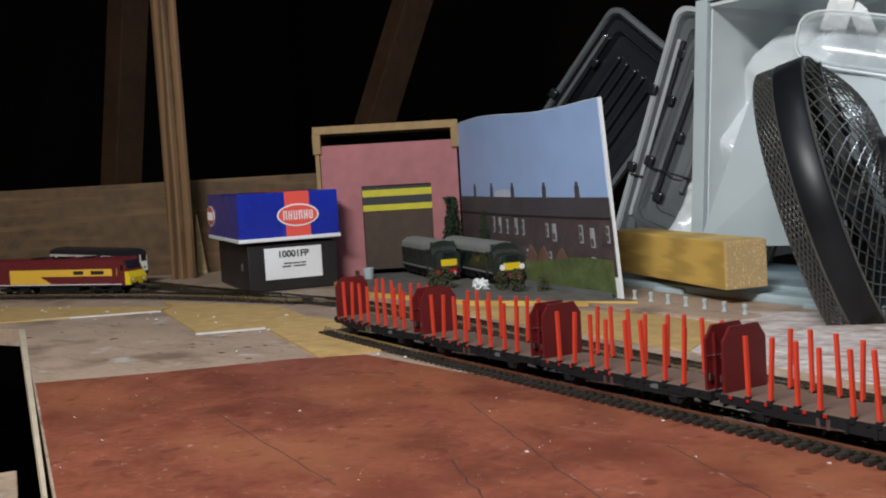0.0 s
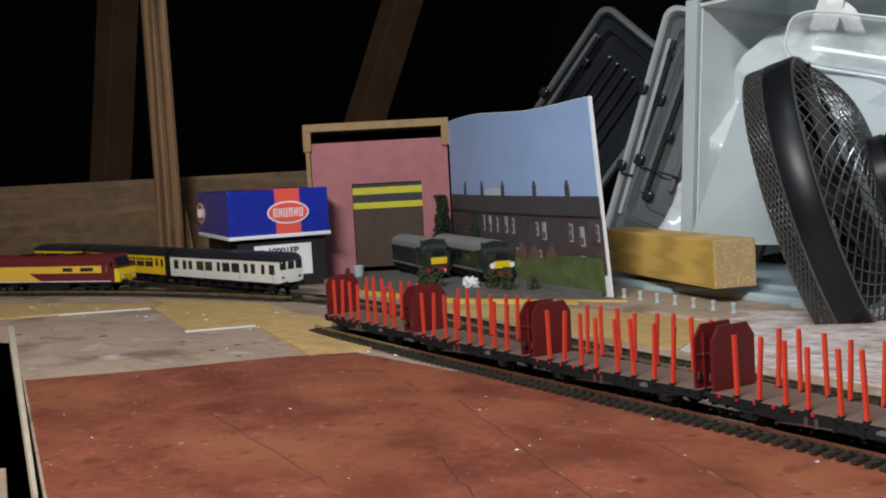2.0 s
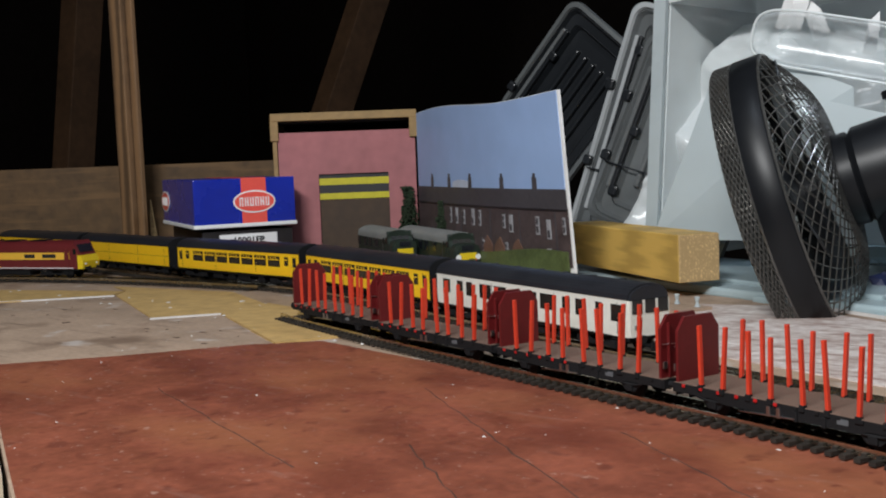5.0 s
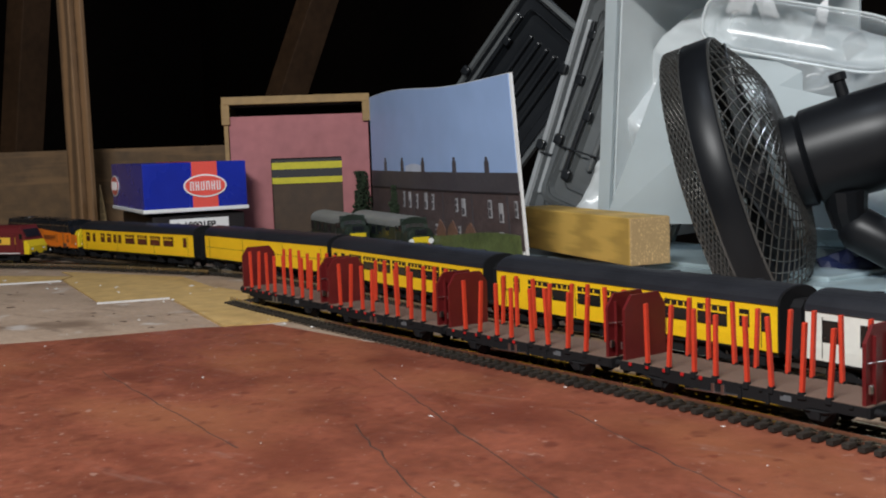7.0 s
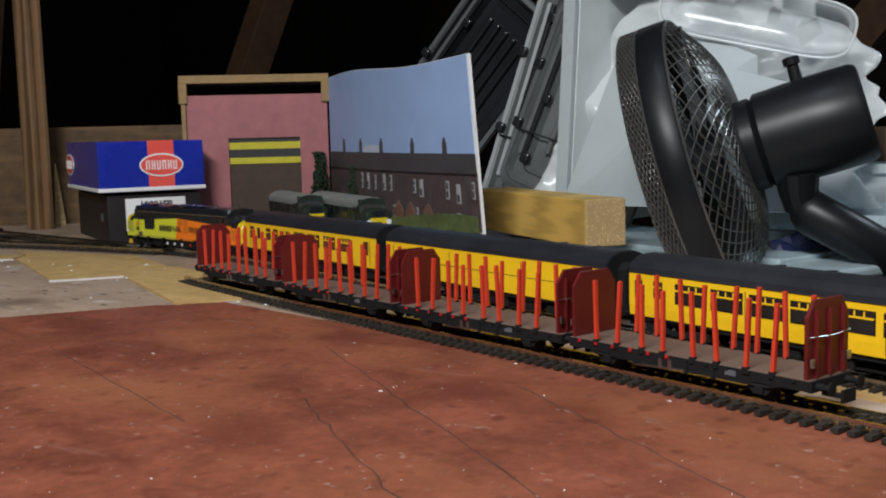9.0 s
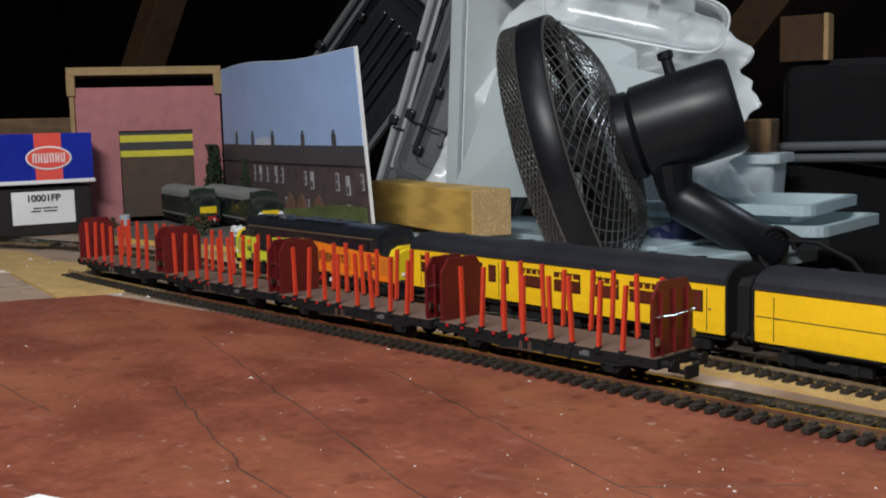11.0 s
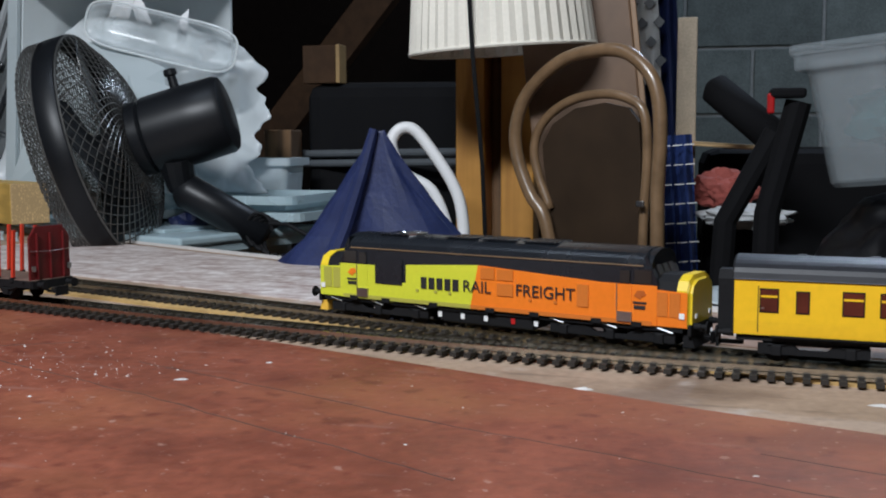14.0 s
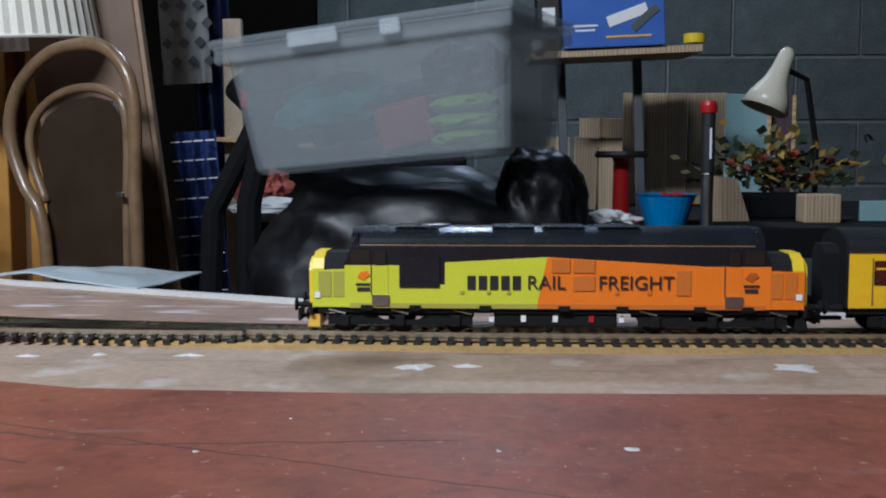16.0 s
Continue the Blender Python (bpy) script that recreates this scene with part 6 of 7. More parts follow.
# the fan's foot: a rounded black capsule with its flex
foot = base("fan_foot", Matrix(), "rounded black fan foot with a coiled flex", "fan foot")
a, b = Vector((-0.897, 1.005, 0.056)), Vector((-0.815, 1.030, 0.006))
part("shell", tube([a + (a - b) * 0.16, a + (a - b) * 0.10, a, b, b + (b - a) * 0.06], [0.007, 0.015, 0.0205, 0.0195, 0.009], 18), FAN_BLACK, foot, smooth=True)
for k in range(5):
    part("flex", tube([(-0.812 + 0.004 * k + 0.016 * math.cos(t), 1.010 + 0.003 * k, 0.012 - 0.003 * k + 0.020 * math.sin(t)) for t in np.linspace(0.3 * k, 0.3 * k + 4.2, 14)], 0.0022, 6), CHASSIS, foot, "black mains flex")
part("flex_tail", tube([(-0.80, 1.010, 0.020), (-0.775, 1.005, 0.020), (-0.745, 1.0, 0.006), (-0.725, 1.0, -0.02)], 0.0022, 6), CHASSIS, foot, "black mains flex")
tagged(link("blue_cloth", blob((0.032, 0.026, 0.030), (-0.925, 1.070, -0.004), 0.5, 26, 3, seed=4), NAVY), "crumpled dark blue cloth behind the fan", "cloth")

# ---------------------------------------------------------------- things behind the near end of the board
def folded_hood():
    """A navy nylon tent-like cover drawn up to a point."""
    bm = bmesh.new()
    apex, n, rows = Vector((-0.601, 0.790, 0.120)), 40, 12
    prev = None
    for j in range(rows):
        u = j / (rows - 1)
        ring = []
        for k in range(n):
            a = 2 * math.pi * k / n
            rr = (0.006 + 0.124 * u) * (1 + 0.07 * u * math.sin(a * 5 + 3 * u) + 0.10 * noise.noise(Vector((math.cos(a) * 2, math.sin(a) * 2, u * 3))))
            ring.append(bm.verts.new((apex.x - 0.010 * u + rr * math.cos(a), apex.y + 0.04 * u + 0.40 * rr * math.sin(a), apex.z - 0.155 * u ** 0.88 + 0.006 * noise.noise(Vector((a * 2, u * 5, 1))))))
        if prev:
            for k in range(n):
                bm.faces.new((prev[k], prev[(k + 1) % n], ring[(k + 1) % n], ring[k]))
        else:
            bm.faces.new(ring)
        prev = ring
    bm.faces.new(prev)
    top = base("nylon_cover", Matrix(), "dark blue nylon cover drawn up to a point", "cover")
    part("fabric", bm, NAVY, top)
    part("seam", tube([(-0.604, 0.784, 0.123), (-0.614, 0.779, 0.085), (-0.628, 0.774, 0.04), (-0.644, 0.77, 0.0)], [0.004, 0.006, 0.007, 0.008], 8), NAVY, top, "rolled blue edge seam")


folded_hood()
def rounded(points, n=6):
    """A closed smooth line through the points."""
    out, k = [], len(points)
    for i in range(k):
        a, b, c, d = (Vector(points[(i + j) % k]) for j in (-1, 0, 1, 2))
        for j in range(n):
            u = j / n
            out.append(0.5 * (2 * b + (c - a) * u + (2 * a - 5 * b + 4 * c - d) * u * u + (3 * b - a - 3 * c + d) * u ** 3))
    return out


tagged(link("hoop_handle", tube(rounded([(-0.657, 1.017, 0.112), (-0.649, 1.020, 0.125), (-0.634, 1.024, 0.125), (-0.615, 1.026, 0.103), (-0.592, 1.027, 0.068), (-0.581, 1.027, 0.037), (-0.578, 1.025, -0.009), (-0.587, 1.023, -0.031), (-0.598, 1.023, 0.024), (-0.614, 1.022, 0.059), (-0.639, 1.018, 0.075), (-0.653, 1.017, 0.094)]), 0.0066, 10, loop=True), WHITE, smooth=True), "white plastic loop handle", "handle")

beam("orange_post", (-0.604, 1.20, -0.95), (-0.604, 1.20, 1.7), 0.036, 0.05, PINE_ORANGE, "varnished orange pine post")
beam("orange_post", (-0.549, 1.22, -0.95), (-0.549, 1.22, 1.7), 0.041, 0.05, PINE_ORANGE, "varnished orange pine post")
# Added strip of dark timber, stands for the dark gap between the posts.
beam("gap_strip", (-0.578, 1.24, -0.95), (-0.578, 1.24, 1.7), 0.016, 0.04, OLD_WOOD, "added dark strip filling the gap between two posts")


def lampshade():
    bm = bmesh.new()
    n = 96
    rings = []
    for r, z in ((0.104, 0.0), (0.086, 0.17)):
        rings.append([bm.verts.new(((r + 0.0012 * (-1) ** k) * math.cos(2 * math.pi * k / n), (r + 0.0012 * (-1) ** k) * math.sin(2 * math.pi * k / n), z)) for k in range(n)])
    for k in range(n):
        bm.faces.new((rings[0][k], rings[0][(k + 1) % n], rings[1][(k + 1) % n], rings[1][k]))
    top = base("lampshade", pose(-0.545, 1.078, 0.212, 2, -3, 0), "cream pleated fabric lampshade hung from a dark flex", "lampshade")
    sh = part("shade", bm, CREAM, top)
    sh.modifiers.new("thick", "SOLIDIFY").thickness = 0.0015
    part("lower_hoop", tube([(0.104 * math.cos(a), 0.104 * math.sin(a), 0.001) for a in np.linspace(0, 6.283, 48, endpoint=False)], 0.0022, 6, loop=True), CREAM, top)
    part("flex", tube([(-0.012, -0.108, 0.20), (-0.012, -0.108, 0.0), (-0.010, -0.10, -0.12), (-0.014, -0.09, -0.22)], 0.0024, 6), CHASSIS, top, "dark hanging flex")
    part("spider", box((0.20, 0.003, 0.003), (0, 0, 0.165)), SILVER, top)


lampshade()


def flowing(points, n=6):
    """An open smooth line through the points."""
    p = [Vector(q) for q in points]
    p = [2 * p[0] - p[1]] + p + [2 * p[-1] - p[-2]]
    out = []
    for a, b, c, d in zip(p, p[1:], p[2:], p[3:]):
        for j in range(n):
            u = j / n
            out.append(0.5 * (2 * b + (c - a) * u + (2 * a - 5 * b + 4 * c - d) * u * u + (3 * b - a - 3 * c + d) * u ** 3))
    return out + [p[-2]]


def bentwood_chair():
    """The chair stands turned; x runs along its back, z up, y towards the seat behind."""
    top = base("bentwood_chair", pose(-0.528, 1.029, 0.0, 0, 0, -25.2), "brown bentwood chair with a double looped back", "chair")
    outer = [(0.060, -0.30), (0.056, -0.05), (0.047, 0.026), (0.0265, 0.0565), (0.010, 0.096), (0.0085, 0.131), (0.025, 0.165), (0.064, 0.194), (0.105, 0.2026), (0.140, 0.199), (0.166, 0.178), (0.177, 0.150), (0.179, 0.110), (0.177, 0.060), (0.178, 0.0), (0.180, -0.30)]
    inner = [(0.046, 0.040), (0.029, 0.080), (0.0255, 0.110), (0.040, 0.1356), (0.071, 0.1539), (0.110, 0.1597), (0.141, 0.153), (0.156, 0.138), (0.160, 0.099), (0.157, 0.030), (0.155, -0.11)]
    part("outer_loop", tube(flowing([(x, 0, z) for x, z in outer]), 0.0070, 12), BENTWOOD, top, "round bent back loop", smooth=True)
    part("inner_loop", tube(flowing([(x, 0.010, z) for x, z in inner]), 0.0050, 10), BENTWOOD, top, "round bent back loop", smooth=True)
    part("back_panel", prism([(0.050, -0.11), (0.044, 0.05), (0.036, 0.085), (0.034, 0.108), (0.047, 0.130), (0.075, 0.146), (0.110, 0.151), (0.137, 0.145), (0.149, 0.131), (0.152, 0.095), (0.149, -0.11)], 0.012, 0.018, "y"), BROWN_DARK, top, "dark curved plywood back panel")
    part("screw", box((0.008, 0.004, 0.006), (0.160, -0.003, 0.050), 0.001), SILVER, top)
    part("seat", lathe([(0.10, -0.130), (0.106, -0.120), (0.102, -0.112)], Matrix.Translation((0.11, 0.11, 0)), 32), BENTWOOD, top)
    for x, y in ((0.055, 0.17), (0.165, 0.17), (0.178, 0.006), (0.060, 0.006)):
        part("leg", tube([(x, y, -0.125), (x, y + (0.012 if y > 0.1 else 0), -0.95)], [0.009, 0.007], 8), BENTWOOD, top)
    return top


bentwood_chair()
lean = base("leaning_board", pose(-0.442, 1.105, 0.02, 0, -6.5, 0), "wide brown hardboard panel leaning behind the chair", "board")
part("panel", box((0.124, 0.014, 1.30), (0, 0, 0), 0.002), BROWN_PANEL, lean, "brown hardboard face")
part("edge_strip", box((0.006, 0.015, 1.30), (0.0652, 0, 0), 0.001), mat("pale_brown_laminate", (0.30, 0.19, 0.11), 0.5, vary=0.2), lean, "pale sawn edge")


def hung_cloths():
    def drape(w, h, m, material, name, label, seed, n=26, wave=0.012):
        bm = bmesh.new()
        g = [[bm.verts.new((w * (i / (n - 1) - 0.5), wave * math.sin(i * 0.75 + seed) * (0.4 + j / n) + 0.004 * noise.noise(Vector((i * 0.3, j * 0.3, seed))), -h * j / (n - 1))) for j in range(n)] for i in range(n)]
        for i in range(n - 1):
            for j in range(n - 1):
                bm.faces.new((g[i][j], g[i + 1][j], g[i + 1][j + 1], g[i][j + 1]))
        top = base(name, m, label, "cloth")
        c = part("cloth", bm, material, top)
        c.modifiers.new("thick", "SOLIDIFY").thickness = 0.0015
        return top

    a = drape(0.068, 0.180, pose(-0.428, 1.395, 0.368, 0, -3, 0), GREY_CLOTH, "patterned_cover", "grey and white patterned ironing cover hanging down", 1, wave=0.003)
    for i in range(3):
        for j in range(6):
            d = Matrix.Translation((-0.023 + 0.023 * i + (0.0115 if j % 2 else 0), -0.0062, -0.020 - 0.026 * j)) @ Matrix.Rotation(radians(45), 4, "Y")
            part("lozenge", box((0.0115, 0.001, 0.0115), (0, 0, 0), 0.0, d), GREY_TUBE, a, "grey printed lozenge")
    drape(0.056, 0.46, pose(-0.400, 1.430, 0.406, 0, -3, 0), NAVY, "navy_cover", "plain navy cloth hanging behind the patterned cover", 3)
    b = drape(0.052, 0.24, pose(-0.365, 1.195, 0.118, 0, -4, 6), NAVY_CLOTH, "striped_cloth", "dark blue cloth with fine white stripes", 2)
    for k in range(9):
        for i in range(4):
            part("stripe", box((0.0110, 0.0006, 0.0014), (-0.0205 + 0.0137 * i, -0.0165 + 0.002 * (i % 2), -0.012 - 0.023 * k), 0.0, Matrix.Rotation(radians(6 * (-1) ** i), 4, "Z")), WHITE, b, "white woven stripe")


hung_cloths()
beam("pale_plank", (-0.350, 1.375, -0.95), (-0.350, 1.375, 0.275), 0.026, 0.014, PLY_EDGE, "pale sawn plank standing behind the cloths", "plank")


def clear_box():
    m = Matrix.Translation((-0.088, 0.843, 0.083)) @ pose(0, 0, 0, 0, -4.9, -21)
    top = base("clear_storage_box", m, "clear plastic storage box of folded fabrics on a bin bag", "storage box")
    w0, w1, d, h = 0.116, 0.131, 0.09, 0.110
    bm = bmesh.new()
    ring = []
    for x, y, z in ((w0, d * 0.82, 0), (w0 + 0.003, d * 0.85, 0.004), (w1, d, h), (w1 - 0.003, d - 0.003, h), (w0, d * 0.82 - 0.003, 0.006)):
        r = 0.016
        row = []
        for sx, sy in ((-1, -1), (1, -1), (1, 1), (-1, 1)):
            a0 = math.atan2(sy, sx)
            for k in (-1, -0.5, 0, 0.5, 1):
                row.append(bm.verts.new((sx * (x - r) + r * math.cos(a0 + k * math.pi / 4), sy * (y - r) + r * math.sin(a0 + k * math.pi / 4), z)))
        ring.append(row)
    for a, b in zip(ring, ring[1:]):
        for k in range(20):
            bm.faces.new((a[k], a[(k + 1) % 20], b[(k + 1) % 20], b[k]))
    bm.faces.new(ring[0])
    bm.faces.new(ring[-1])
    part("shell", bm, CLEAR_BOX, top, "clear tapered shell", smooth=False)
    lid = bmesh.new()
    box((2 * w1 + 0.014, 2 * d + 0.014, 0.010), (0, 0, h + 0.003), 0.004, bm=lid)
    box((2 * w1 + 0.008, 2 * d + 0.008, 0.016), (0, 0, h - 0.006), 0.003, bm=lid)
    part("lid", lid, CLEAR_BOX, top, "clear snap-on lid")
    part("latch", box((0.046, 0.005, 0.013), (-0.035, -d - 0.009, h - 0.002), 0.002), CLEAR_SHEET, top, "frosted lid latch")
    part("latch", box((0.018, 0.005, 0.013), (0.035, -d - 0.009, h - 0.002), 0.002), CLEAR_SHEET, top, "frosted lid latch")
    part("fabric", blob((0.060, 0.045, 0.030), (-0.050, -0.015, 0.055), 0.3, 30, 3, seed=1), TEAL_BAG, top, "teal folded fabric")
    part("fabric", box((0.052, 0.05, 0.040), (0.022, -0.035, 0.032), 0.006, Matrix.Rotation(radians(-8), 4, "Y")), CRIMSON, top, "crimson folded fabric")
    part("fabric", box((0.046, 0.03, 0.012), (0.022, -0.045, 0.060), 0.004, Matrix.Rotation(radians(-8), 4, "Y")), NAVY, top, "dark folded fabric")
    for k in range(3):
        part("fabric", blob((0.030, 0.030, 0.008), (0.072, -0.042, 0.016 + 0.014 * k), 0.2, 30, 3, seed=6 + k), LIME_BAG, top, "lime green folded fabric")
    part("fabric", blob((0.035, 0.035, 0.025), (0.068, -0.020, 0.075), 0.3, 30, 3, seed=9), NAVY, top, "dark blue folded fabric")


clear_box()


def bin_bag(at, rad, seed, label):
    bm = bmesh.new()
    vs = bmesh.ops.create_icosphere(bm, subdivisions=5, radius=1)["verts"]
    for v in vs:
        p = v.co * 2.2 + Vector((seed, 0, 0))
        k = 1 + 0.10 * noise.noise(p) + 0.032 * (noise.ridged_multi_fractal(p * 1.6, 0.8, 2.1, 4, 1.0, 2.0) - 1.0) + 0.018 * (noise.ridged_multi_fractal(Vector((p.x * 2 + p.z * 2, p.y * 2, p.z * 10 - p.x * 2)), 0.8, 2.1, 3, 1.0, 2.0) - 1.0)
        q = Vector([math.copysign(abs(c) ** 0.75, c) for c in v.co])
        v.co = Vector(at) + Vector([q[i] * rad[i] * k for i in range(3)])
    return tagged(link("bin_bag", bm, BIN_BAG, smooth=True), label, "bin bag")


bin_bag((-0.085, 0.885, -0.06), (0.148, 0.10, 0.135), 1.0, "full black bin bag with glossy creases")
bin_bag((0.030, 0.860, 0.010), (0.045, 0.060, 0.085), 4.0, "knotted neck of a second black bin bag")
# dark bags, a tripod and clothes between the cloths and the box
stand = base("folded_tripod", Matrix(), "folded black tripod with a red clip", "tripod")
part("tube", tube([(-0.319, 1.225, 0.179), (-0.314, 1.22, 0.174), (-0.242, 1.17, 0.110)], [0.008, 0.019, 0.020], 16), CASE, stand, smooth=True)
part("leg", tube([(-0.235, 1.00, 0.150), (-0.262, 1.00, 0.04), (-0.270, 1.00, -0.30)], 0.013, 10), CASE, stand)
part("leg", tube([(-0.255, 1.01, 0.12), (-0.302, 1.01, 0.03), (-0.32, 1.01, -0.30)], 0.012, 10), CASE, stand)
part("head", box((0.034, 0.02, 0.010), (-0.246, 0.99, 0.158), 0.003), CASE, stand)
part("clip", box((0.007, 0.008, 0.020), (-0.262, 0.985, 0.148), 0.002), RED_PLASTIC, stand, "red clip")
tagged(link("red_garment", blob((0.038, 0.03, 0.026), (-0.300, 1.275, 0.050), 0.3, 26, 4, seed=3), mat("faded_red_cloth", (0.36, 0.09, 0.07), 0.85, vary=0.3)), "crumpled faded red garment", "garment")
tagged(link("white_garment", blob((0.052, 0.03, 0.014), (-0.275, 1.235, 0.020), 0.3, 26, 4, seed=8), GREY_CLOTH), "crumpled pale grey garment", "garment")
tagged(link("folding_shelf", box((0.16, 0.05, 0.006), (-0.31, 1.36, 0.106), 0.001, Matrix.Rotation(radians(4), 4, "Y")), PINE_END), "thin pale shelf board", "shelf")
def padded_case(size, m, label):
    top = base("padded_case", m, label, "case")
    w, d, h = size
    part("body", box(size, (0, 0, 0), 0.02), CASE, top)
    part("zip", tube([(-w / 2 - 0.001, -d * 0.2, -h * 0.4), (-w / 2 - 0.001, -d * 0.2, h * 0.42), (-w * 0.4, -d * 0.2, h / 2 + 0.001), (w * 0.4, -d * 0.2, h / 2 + 0.001), (w / 2 + 0.001, -d * 0.2, h * 0.42), (w / 2 + 0.001, -d * 0.2, -h * 0.4)], 0.002, 6), CHASSIS, top)


padded_case((0.24, 0.12, 0.30), pose(-0.775, 1.430, 0.045, 0, 0, 8), "black padded case standing upright")
padded_case((0.30, 0.16, 0.40), pose(-0.18, 1.48, -0.10, 0, 0, 4), "black padded case behind the bin bags")
for z in (0.094, 0.080):
    tagged(link("grey_pole", tube([(-0.90, 1.36, z), (-0.62, 1.30, z + 0.004)], 0.0055, 10), GREY_TUBE), "grey painted folding pole", "pole")
tagged(link("cardboard_box", box((0.042, 0.04, 0.045), (-0.906, 1.315, 0.106), 0.002), OLD_WOOD), "small brown carton behind the film", "carton")
tub("storage_tub", (0.08, 0.07, 0.06), Matrix.Translation((-0.905, 1.26, 0.030)), FROST, "small clear tub beside the film", lip=0.006)
crumple((0.15, 0.07), Matrix.Translation((-0.31, 0.645, 0.004)) @ Matrix.Rotation(radians(-28), 4, "Z"), FROST, "plastic_sheet", "flat clear plastic sheet at the board edge", "plastic film", 0.006, seed=3.3)


# ---------------------------------------------------------------- bench end under the gable wall
tagged(link("workbench", box((0.75, 0.55, 0.03), (0.42, 1.20, 0.004), 0.002), CASE), "dark workbench top under the gable wall", "workbench")


def wall_shelf():
    top = base("wall_shelf", pose(0.135, 1.13, 0.2035, 0, -2.5, 0), "pale plywood shelf on slim uprights", "shelf")
    part("board", box((0.19, 0.10, 0.008), (0, 0, 0), 0.0008), BARE_PLY, top)
    for x in (-0.055, 0.035):
        part("upright", box((0.010, 0.010, 0.185), (x, 0.03, -0.0965), 0.001), GREY_TUBE, top)
    return top


wall_shelf()
shelf_box = base("printed_carton", pose(0.131, 1.075, 0.2085, 0, -2.5, 0), "blue printed appliance carton on the shelf", "carton")
part("body", box((0.112, 0.05, 0.085), (0, 0.025, 0.0425), 0.001), BOX_BLUE, shelf_box)
part("picture", box((0.046, 0.001, 0.012), (0.015, -0.0004, 0.034), 0.0004, Matrix.Rotation(radians(-18), 4, "Y")), WHITE, shelf_box, "printed pale appliance picture")
part("picture", box((0.036, 0.001, 0.009), (0.034, -0.0008, 0.030), 0.0003, Matrix.Rotation(radians(-40), 4, "Y")), GREY_TUBE, shelf_box)
for k, (w, c) in enumerate(((0.028, PAPER), (0.022, PAPER), (0.050, GOLD))):
    part("text_bar", box((w, 0.001, 0.0022), (-0.032 if k < 2 else 0.016, -0.0003, (0.024, 0.019, 0.011)[k])), c, shelf_box)
dark_pack = base("dark_carton", pose(0.060, 1.08, 0.2055, 0, -2.5, 0), "black and white printed carton on the shelf", "carton")
part("body", box((0.024, 0.04, 0.08), (0, 0.02, 0.04), 0.001), BLACK_CARD, dark_pack)
part("text_bar", box((0.014, 0.001, 0.022), (0, -0.0004, 0.035)), WHITE, dark_pack)
tagged(link("tape_roll", lathe([(0.006, 0), (0.012, 0), (0.012, 0.01), (0.006, 0.01)], pose(0.222, 1.09, 0.214), 20), WARN), "small yellow tape roll on the shelf end", "tape")
tagged(link("ping_pong_ball", blob((0.007, 0.007, 0.007), (0.045, 1.075, 0.2085), 0.0, 1, 3), WHITE, smooth=True), "small white ball on the shelf end", "ball")
rp = random.Random(5)
for k in range(7):
    x = 0.145 + 0.030 * k
    h = 0.155 if k > 1 else 0.12
    ob = tagged(link("ply_offcut", box((0.029, 0.008, h), (0, 0, h / 2), 0.0008), BARE_PLY), "pale plywood offcut standing against the wall", "plywood", "plywood offcuts")
    ob.matrix_world = pose(x, 1.38 + 0.004 * (k % 2), 0.019, -3, rp.uniform(-1, 1), 0)
for k in range(3):
    ob = tagged(link("ply_offcut", box((0.030, 0.008, 0.092), (0, 0, 0.046), 0.0008), BARE_PLY), "short plywood offcut before the taller ones", "plywood", "plywood offcuts")
    ob.matrix_world = pose(0.088 + 0.033 * k, 1.25, 0.019, -4, rp.uniform(-2, 2), 0)
spool = base("red_spool", pose(0.128, 1.0, 0.019), "red spool with a dark round top", "spool")
part("stem", lathe([(0.020, 0), (0.018, 0.006), (0.009, 0.010), (0.008, 0.064), (0.010, 0.068)], sides=20), RED_PLASTIC, spool)
part("top", lathe([(0.027, 0.068), (0.028, 0.071), (0.026, 0.075)], sides=24), BLACK_CARD, spool)
basket = base("blue_basket", pose(0.166, 0.955, 0.019), "bright blue plastic basket with tools", "basket")
bk = part("shell", lathe([(0.020, 0), (0.030, 0.030), (0.032, 0.032), (0.028, 0.031), (0.018, 0.003)], sides=26), BASKET, basket)
part("contents", blob((0.022, 0.02, 0.010), (0.004, 0, 0.022), 0.5, 30, 3, seed=2), RED_PLASTIC, basket, "red bits in the basket")
tagged(link("white_rag", blob((0.026, 0.02, 0.009), (0.104, 0.93, 0.026), 0.6, 30, 4, seed=5), PAPER), "crumpled white rag on the bench", "rag")
marker = base("paint_marker", pose(0.200, 0.925, 0.019), "silver paint marker with black and red cap", "marker")
part("barrel", lathe([(0.0062, 0), (0.0062, 0.052), (0.0055, 0.054)], sides=16), SILVER, marker)
part("sleeve", lathe([(0.0066, 0.054), (0.0068, 0.112), (0.0060, 0.114)], sides=16), INK, marker)
part("cap", lathe([(0.0082, 0.112), (0.0084, 0.119), (0.0070, 0.123), (0.001, 0.124)], sides=18), RED_PLASTIC, marker, "red cap")
part("stripe", box((0.002, 0.0006, 0.030), (0.001, -0.0069, 0.082)), WHITE, marker)

desk_lamp = base("desk_lamp", Matrix(), "cream enamel desk lamp bent over the flowers", "lamp")
hd = Matrix.Translation((0.342, 1.14, 0.207)) @ Vector((-0.028, -0.004, -0.068)).to_track_quat("Z", "Y").to_matrix().to_4x4()
part("shade", lathe([(0.0045, -0.006), (0.009, 0.0), (0.011, 0.020), (0.014, 0.034), (0.024, 0.055), (0.0285, 0.070), (0.0265, 0.070), (0.020, 0.054)], hd, 28), LAMP_CREAM, desk_lamp, "cream cone shade", smooth=True)
